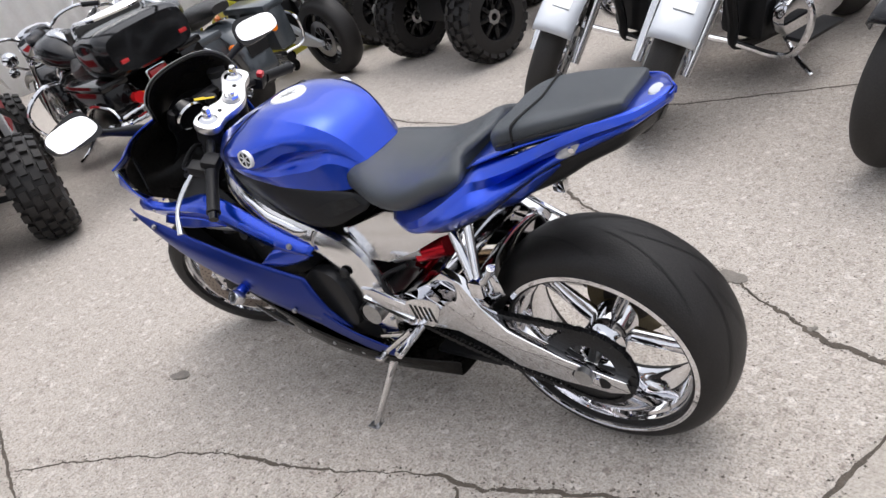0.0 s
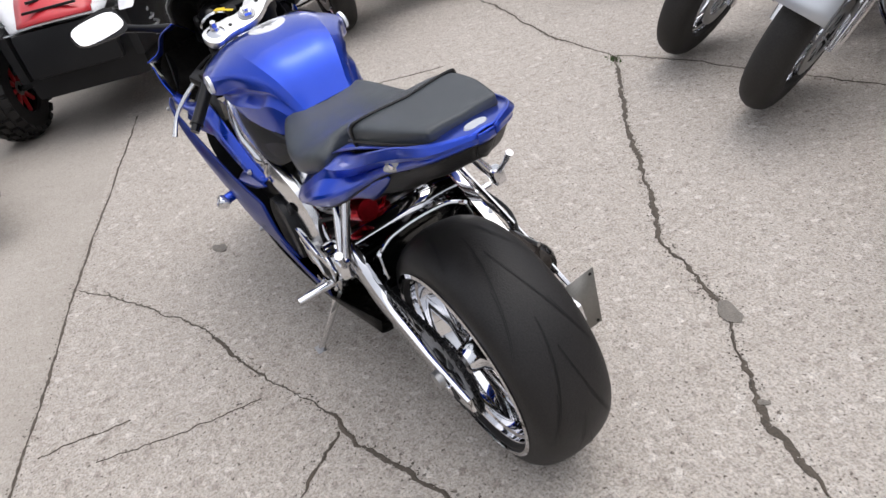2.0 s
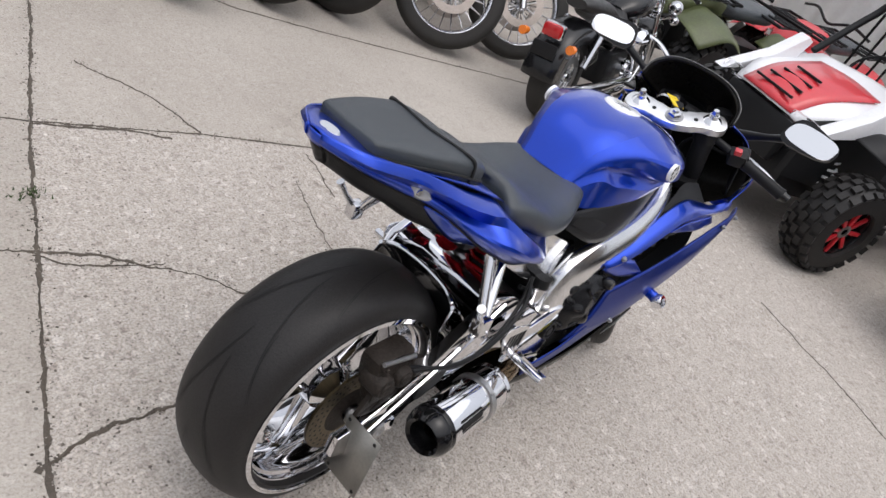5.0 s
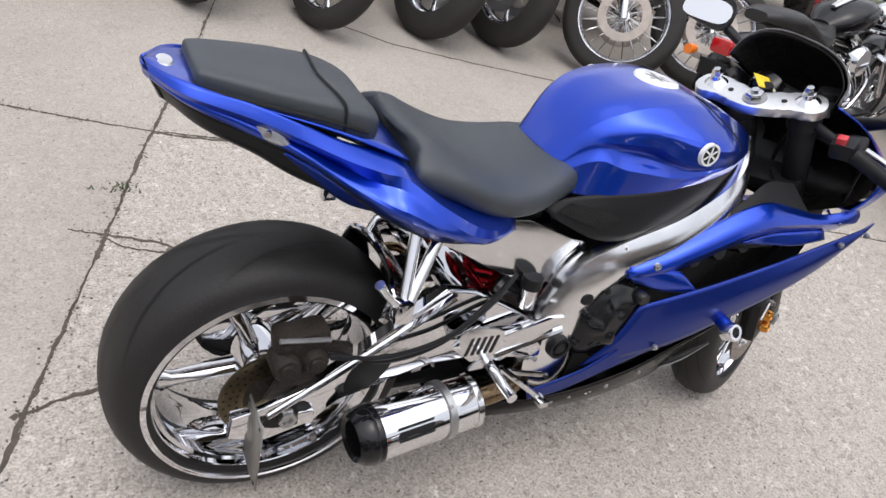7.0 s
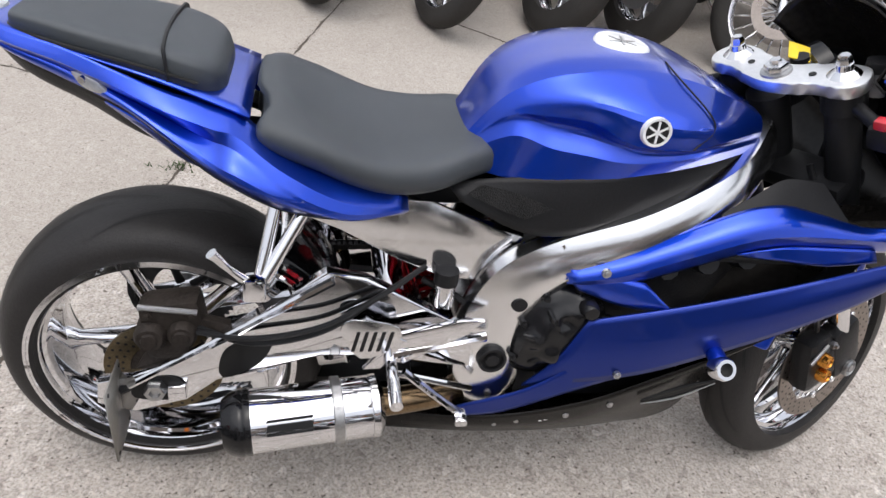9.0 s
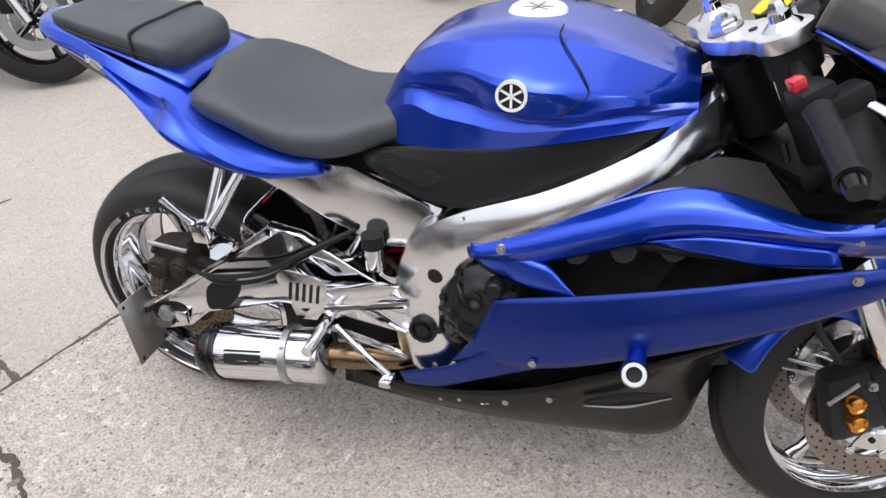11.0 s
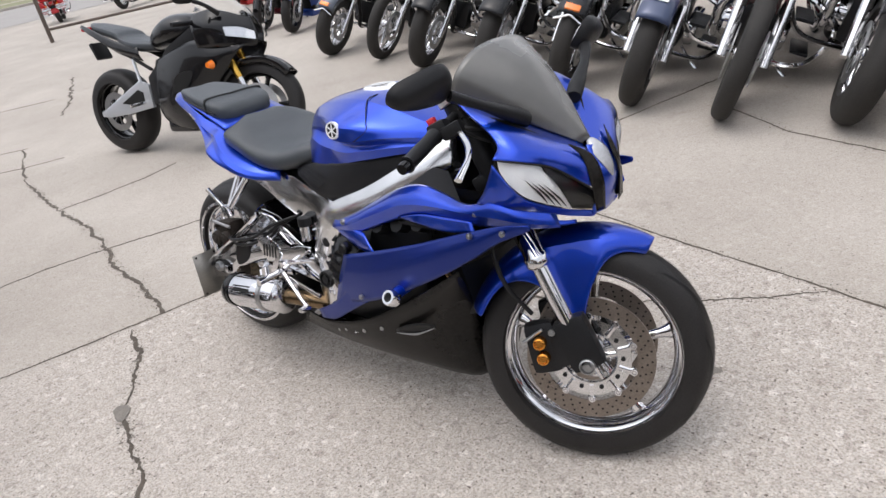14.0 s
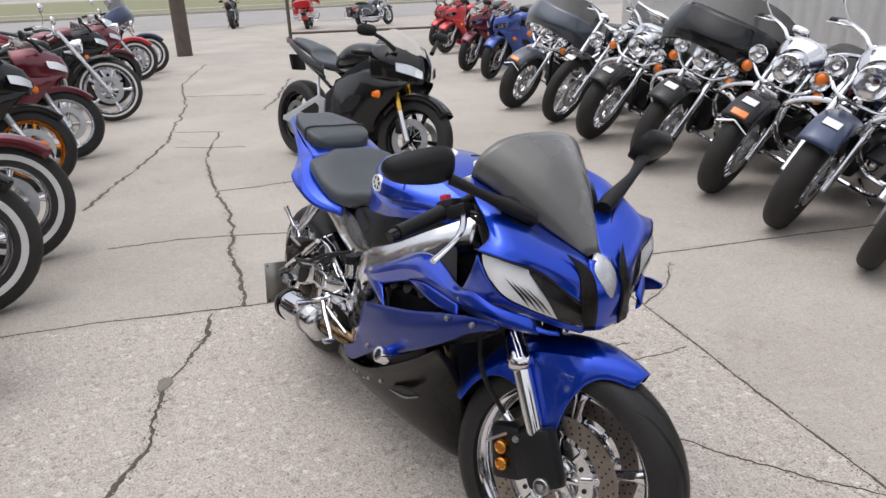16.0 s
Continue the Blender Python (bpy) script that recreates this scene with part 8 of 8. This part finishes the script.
        put("cage_post", (s, 1), lambda: tube([(-1.7, s * 0.56, 1.6), (-1.75, s * 0.62, 0.9)], 0.026, 10), PLASTIC, b, "black roll cage tube")
        st = put("seat", ("b", s), lambda: box(0.14, 0.46, 0.75, (-1.6, s * 0.3, 1.05), 0.06, None, Matrix.Rotation(radians(-12), 4, "Y")), VINYL, b, "black and red bucket seat")
        put("seat_stripe", ("b", s), lambda: box(0.02, 0.2, 0.6, (-1.525, s * 0.3, 1.07), 0.008, None, Matrix.Rotation(radians(-12), 4, "Y")), accent, st)
        put("seat_base", ("b", s), lambda: box(0.5, 0.46, 0.14, (-1.32, s * 0.3, 0.72), 0.05), VINYL, st)
    for x, z in ((-0.92, 1.56), (-1.7, 1.6)):
        put("cage_cross", (x,), lambda: tube([(x, -0.56, z), (x, 0.56, z)], 0.026, 10), PLASTIC, b)
    put("roof", ("b",), lambda: box(1.15, 1.3, 0.05, (-1.36, 0, 1.645), 0.02), ROOF_GREY, b, "flat grey roof panel")
    for s in (1, -1):
        for k in range(4):
            put("side_net_bar", (s, k), lambda: tube([(-0.95 - 0.18 * k, s * 0.6, 1.5), (-1.0 - 0.18 * k, s * 0.64, 1.0)], 0.012, 6), PLASTIC, b, "black side net strap")
    put("engine_cover", ("b",), lambda: box(0.7, 0.9, 0.5, (-2.1, 0, 0.85), 0.08), PLASTIC, b, "black rear engine cover")
    put("steering_wheel", (1,), lambda: lathe([(0.165, 0.0), (0.18, 0.012), (0.195, 0.0), (0.18, -0.012)], 28, True), PLASTIC, b, "", pose(-0.85, -0.3, 1.1, 0, 0, 90) @ pose(0, 0, 0, -30))
    return b


# row under the shed wall
A = dict(heading=-74, lean=21.5)
cruiser(-4.02, 3.83, label="slate blue touring cruiser with a broad fairing", paint=SLATE_PAINT, nose="batwing", guard_lamp=True, tag=False, **A)
cruiser(-3.06, 3.67, label="black cruiser with long bare chrome forks", nose="bare", fat=False, bags=False, passing=False, amber=False, crash=False, **A)
cruiser(-2.25, 3.4, label="black cruiser with a clear windshield and chrome lamps", nose="shield", **A)
cruiser(-1.28, 3.08, label="black touring cruiser with a wide black fairing", paint=BLACK_PAINT, nose="batwing", **A)
cruiser(-0.51, 2.9, label="black cruiser with chrome nacelle and orange mudguard lamp", nose="nacelle", guard_lamp=True, **A)
cruiser(0.155, 2.64, label="navy cruiser with chrome nacelle and passing lamps", paint=NAVY, nose="nacelle", **A)
cruiser(0.76, 2.48, label="maroon chopper with a narrow front wheel and chrome forks", paint=MAROON, nose="bare", fat=False, bags=False, passing=False, amber=False, tag=False, **A)
cruiser(1.34, 2.5, label="black cruiser with chrome engine guard", nose="bare", amber=False, tag=False, **A)
cruiser(1.8, 2.48, -75, "black cruiser with cast wheels and low screen", nose="bare", amber=False, tag=False, bags=False, passing=False, crash=False)
cruiser(2.36, 2.2, -80, "silver cruiser with a wire-spoked front wheel turned aside", paint=SILVER_PAINT, nose="bare", wheel="wire", fat=False, bags=False, passing=False, amber=False, tag=False, steer=38, crash=False)
cruiser(2.98, 2.15, -80, "black cruiser with a wire-spoked front wheel turned aside", nose="bare", wheel="wire", fat=False, bags=False, passing=False, amber=False, tag=False, steer=38, crash=False)
sport_bike(-6.2, 5.0, -75, "blue sport motorcycle at the row's far end", flake_paint("mid_blue_paint", (0.02, 0.06, 0.3)))
sport_bike(-7.3, 5.3, -75, "red sport motorcycle at the row's far end", MAROON)
sport_bike(-10.2, 6.6, -80, "red sport motorcycle near the gate", RED)
sport_bike(-11.6, 7.2, -80, "red sport motorcycle near the gate", RED)

# the black sport motorcycle standing behind the blue one
sport_bike(-1.885, 1.4, 14, "black sport motorcycle with gold fork legs", BLACK_PAINT, 9, 18, GLOSS_BLACK, GOLD_FORK)

# vehicles across the front of the lot
near_cruiser = cruiser(2.44, 1.34, 12, "black cruiser with red tail lamp and amber indicators", lean=9, nose="bare", bags=False, rear_first=True, tag=False)
near_cruiser.matrix_world = near_cruiser.matrix_world @ Matrix.Scale(0.85, 4)
buggy(3.8, 0.48, 160, "white and red off-road buggy with roll cage", WHITE_PAINT, RED_PLASTIC)
buggy(3.9, 3.9, 195, "red off-road buggy with roll cage", RED_PLASTIC, WHITE_PAINT)
cruiser(3.75, -1.07, -4, "black touring cruiser with top box and chrome rack", lean=6, paint=BLACK_PAINT, nose="nacelle", trunk=True, rear_first=True, tag=False, bag_mat=GLOSS_BLACK)
cruiser(3.88, -1.89, -6, "touring cruiser with dull grey saddlebags", lean=6, paint=GUNMETAL, nose="shield", rear_first=True, tag=False, bag_mat=GUNMETAL)
sport_bike(5.05, -2.85, -8, "yellow and black sport motorcycle seen from its tail", YELLOW, 7, 15)
OLIVE = material("olive_plastic", (0.075, 0.09, 0.03), 0.45, 0, 0.1, 0.1, 60, 0.35, 6)
quad(4.75, 2.0, 170, "olive green quad bike with knobby tyres and racks", OLIVE)
quad(6.9, 1.7, 172, "red quad bike with knobby tyres and racks", RED_PLASTIC)
quad(2.7, -2.87, 75, "black quad bike with knobby tyres", PLASTIC)
quad(4.35, -3.55, 70, "black quad bike with knobby tyres", GLOSS_BLACK)
quad(6.0, -4.4, 70, "black and green quad bike with knobby tyres", PLASTIC)

# row along the other side
D = dict(heading=72, lean=11)
cruiser(1.35, -1.93, label="silver cruiser with chrome forks and pale mudguard", paint=SILVER_PAINT, nose="nacelle", steer=34, **D)
cruiser(0.69, -1.69, label="silver cruiser with chrome forks and pale mudguard", paint=SILVER_PAINT, nose="nacelle", steer=34, **D)
cruiser(-0.29, -1.45, label="black cruiser with whitewall tyres", nose="shield", white=True, **D)
cruiser(-1.05, -1.22, label="black cruiser with whitewall tyres", nose="nacelle", white=True, heading=97, lean=10)
cruiser(-1.7, -1.04, label="maroon touring cruiser with whitewall tyres", paint=MAROON, nose="batwing", white=True, guard_lamp=True, tag=False, heading=97, lean=10)
sport_bike(-3.35, -0.9, 90, "black and yellow sport motorcycle with gold wheels", BLACK_PAINT, 8, 10, BRONZE, None, trim=YELLOW)
sport_bike(-4.35, -0.62, 84, "dark red sport motorcycle with silver wheels", MAROON, 8, 10, POLISHED)
cruiser(-6.2, -0.08, label="black cruiser with chrome headlight and pale tyre bands", nose="bare", white=True, fat=False, bags=False, passing=False, amber=False, tag=False, heading=82, lean=10)
sport_bike(-7.5, 0.02, 84, "black and dark red sport motorcycle in the row", BLACK_PAINT, 8, 10, trim=MAROON)
sport_bike(-8.6, 0.3, 84, "dark red sport motorcycle in the row", MAROON, 8, 10)
cruiser(-10.2, 0.75, label="red cruiser with whitewall tyres", paint=RED, nose="nacelle", white=True, heading=80, lean=10, tag=False)
cruiser(-11.2, 1.1, label="navy touring cruiser at the end of the row", paint=NAVY, nose="batwing", white=True, heading=80, lean=10, tag=False)

# beyond the gate
cruiser(-23.4, 8.6, 155, "red touring motorcycle seen from behind", lean=6, paint=RED, nose="batwing", trunk=True, tag=False, bag_mat=RED)
sport_bike(-26.3, 6.6, 160, "black motorcycle parked near the street", BLACK_PAINT)
cruiser(-21.6, 10.9, 120, "grey cruiser parked near the street", lean=6, paint=SLATE_PAINT, nose="bare", tag=False)
WOOD = material("weathered_wood", (0.1, 0.077, 0.063), 0.85, 0, 0, 0.6, 60, 0.35, 6)
post = tagged(part("utility_pole", tube([(-14.46, 2.3, 0), (-14.5, 2.3, 3), (-14.5, 2.28, 7)], [0.17, 0.16, 0.14], 14, 10), WOOD), "weathered brown wooden utility pole", "pole")
gate = thing("pipe_gate", "thin rusty pipe gate across the entrance", "gate")
part("post", tube([(-15.4, 5.1, 0), (-15.4, 5.1, 2.2)], 0.045, 10), WOOD, gate)
part("post", tube([(-13.6, 9.6, 0), (-13.6, 9.6, 2.2)], 0.045, 10), WOOD, gate)
part("rail", tube([(-15.4, 5.1, 0.28), (-13.6, 9.6, 0.28)], 0.03, 8), WOOD, gate)
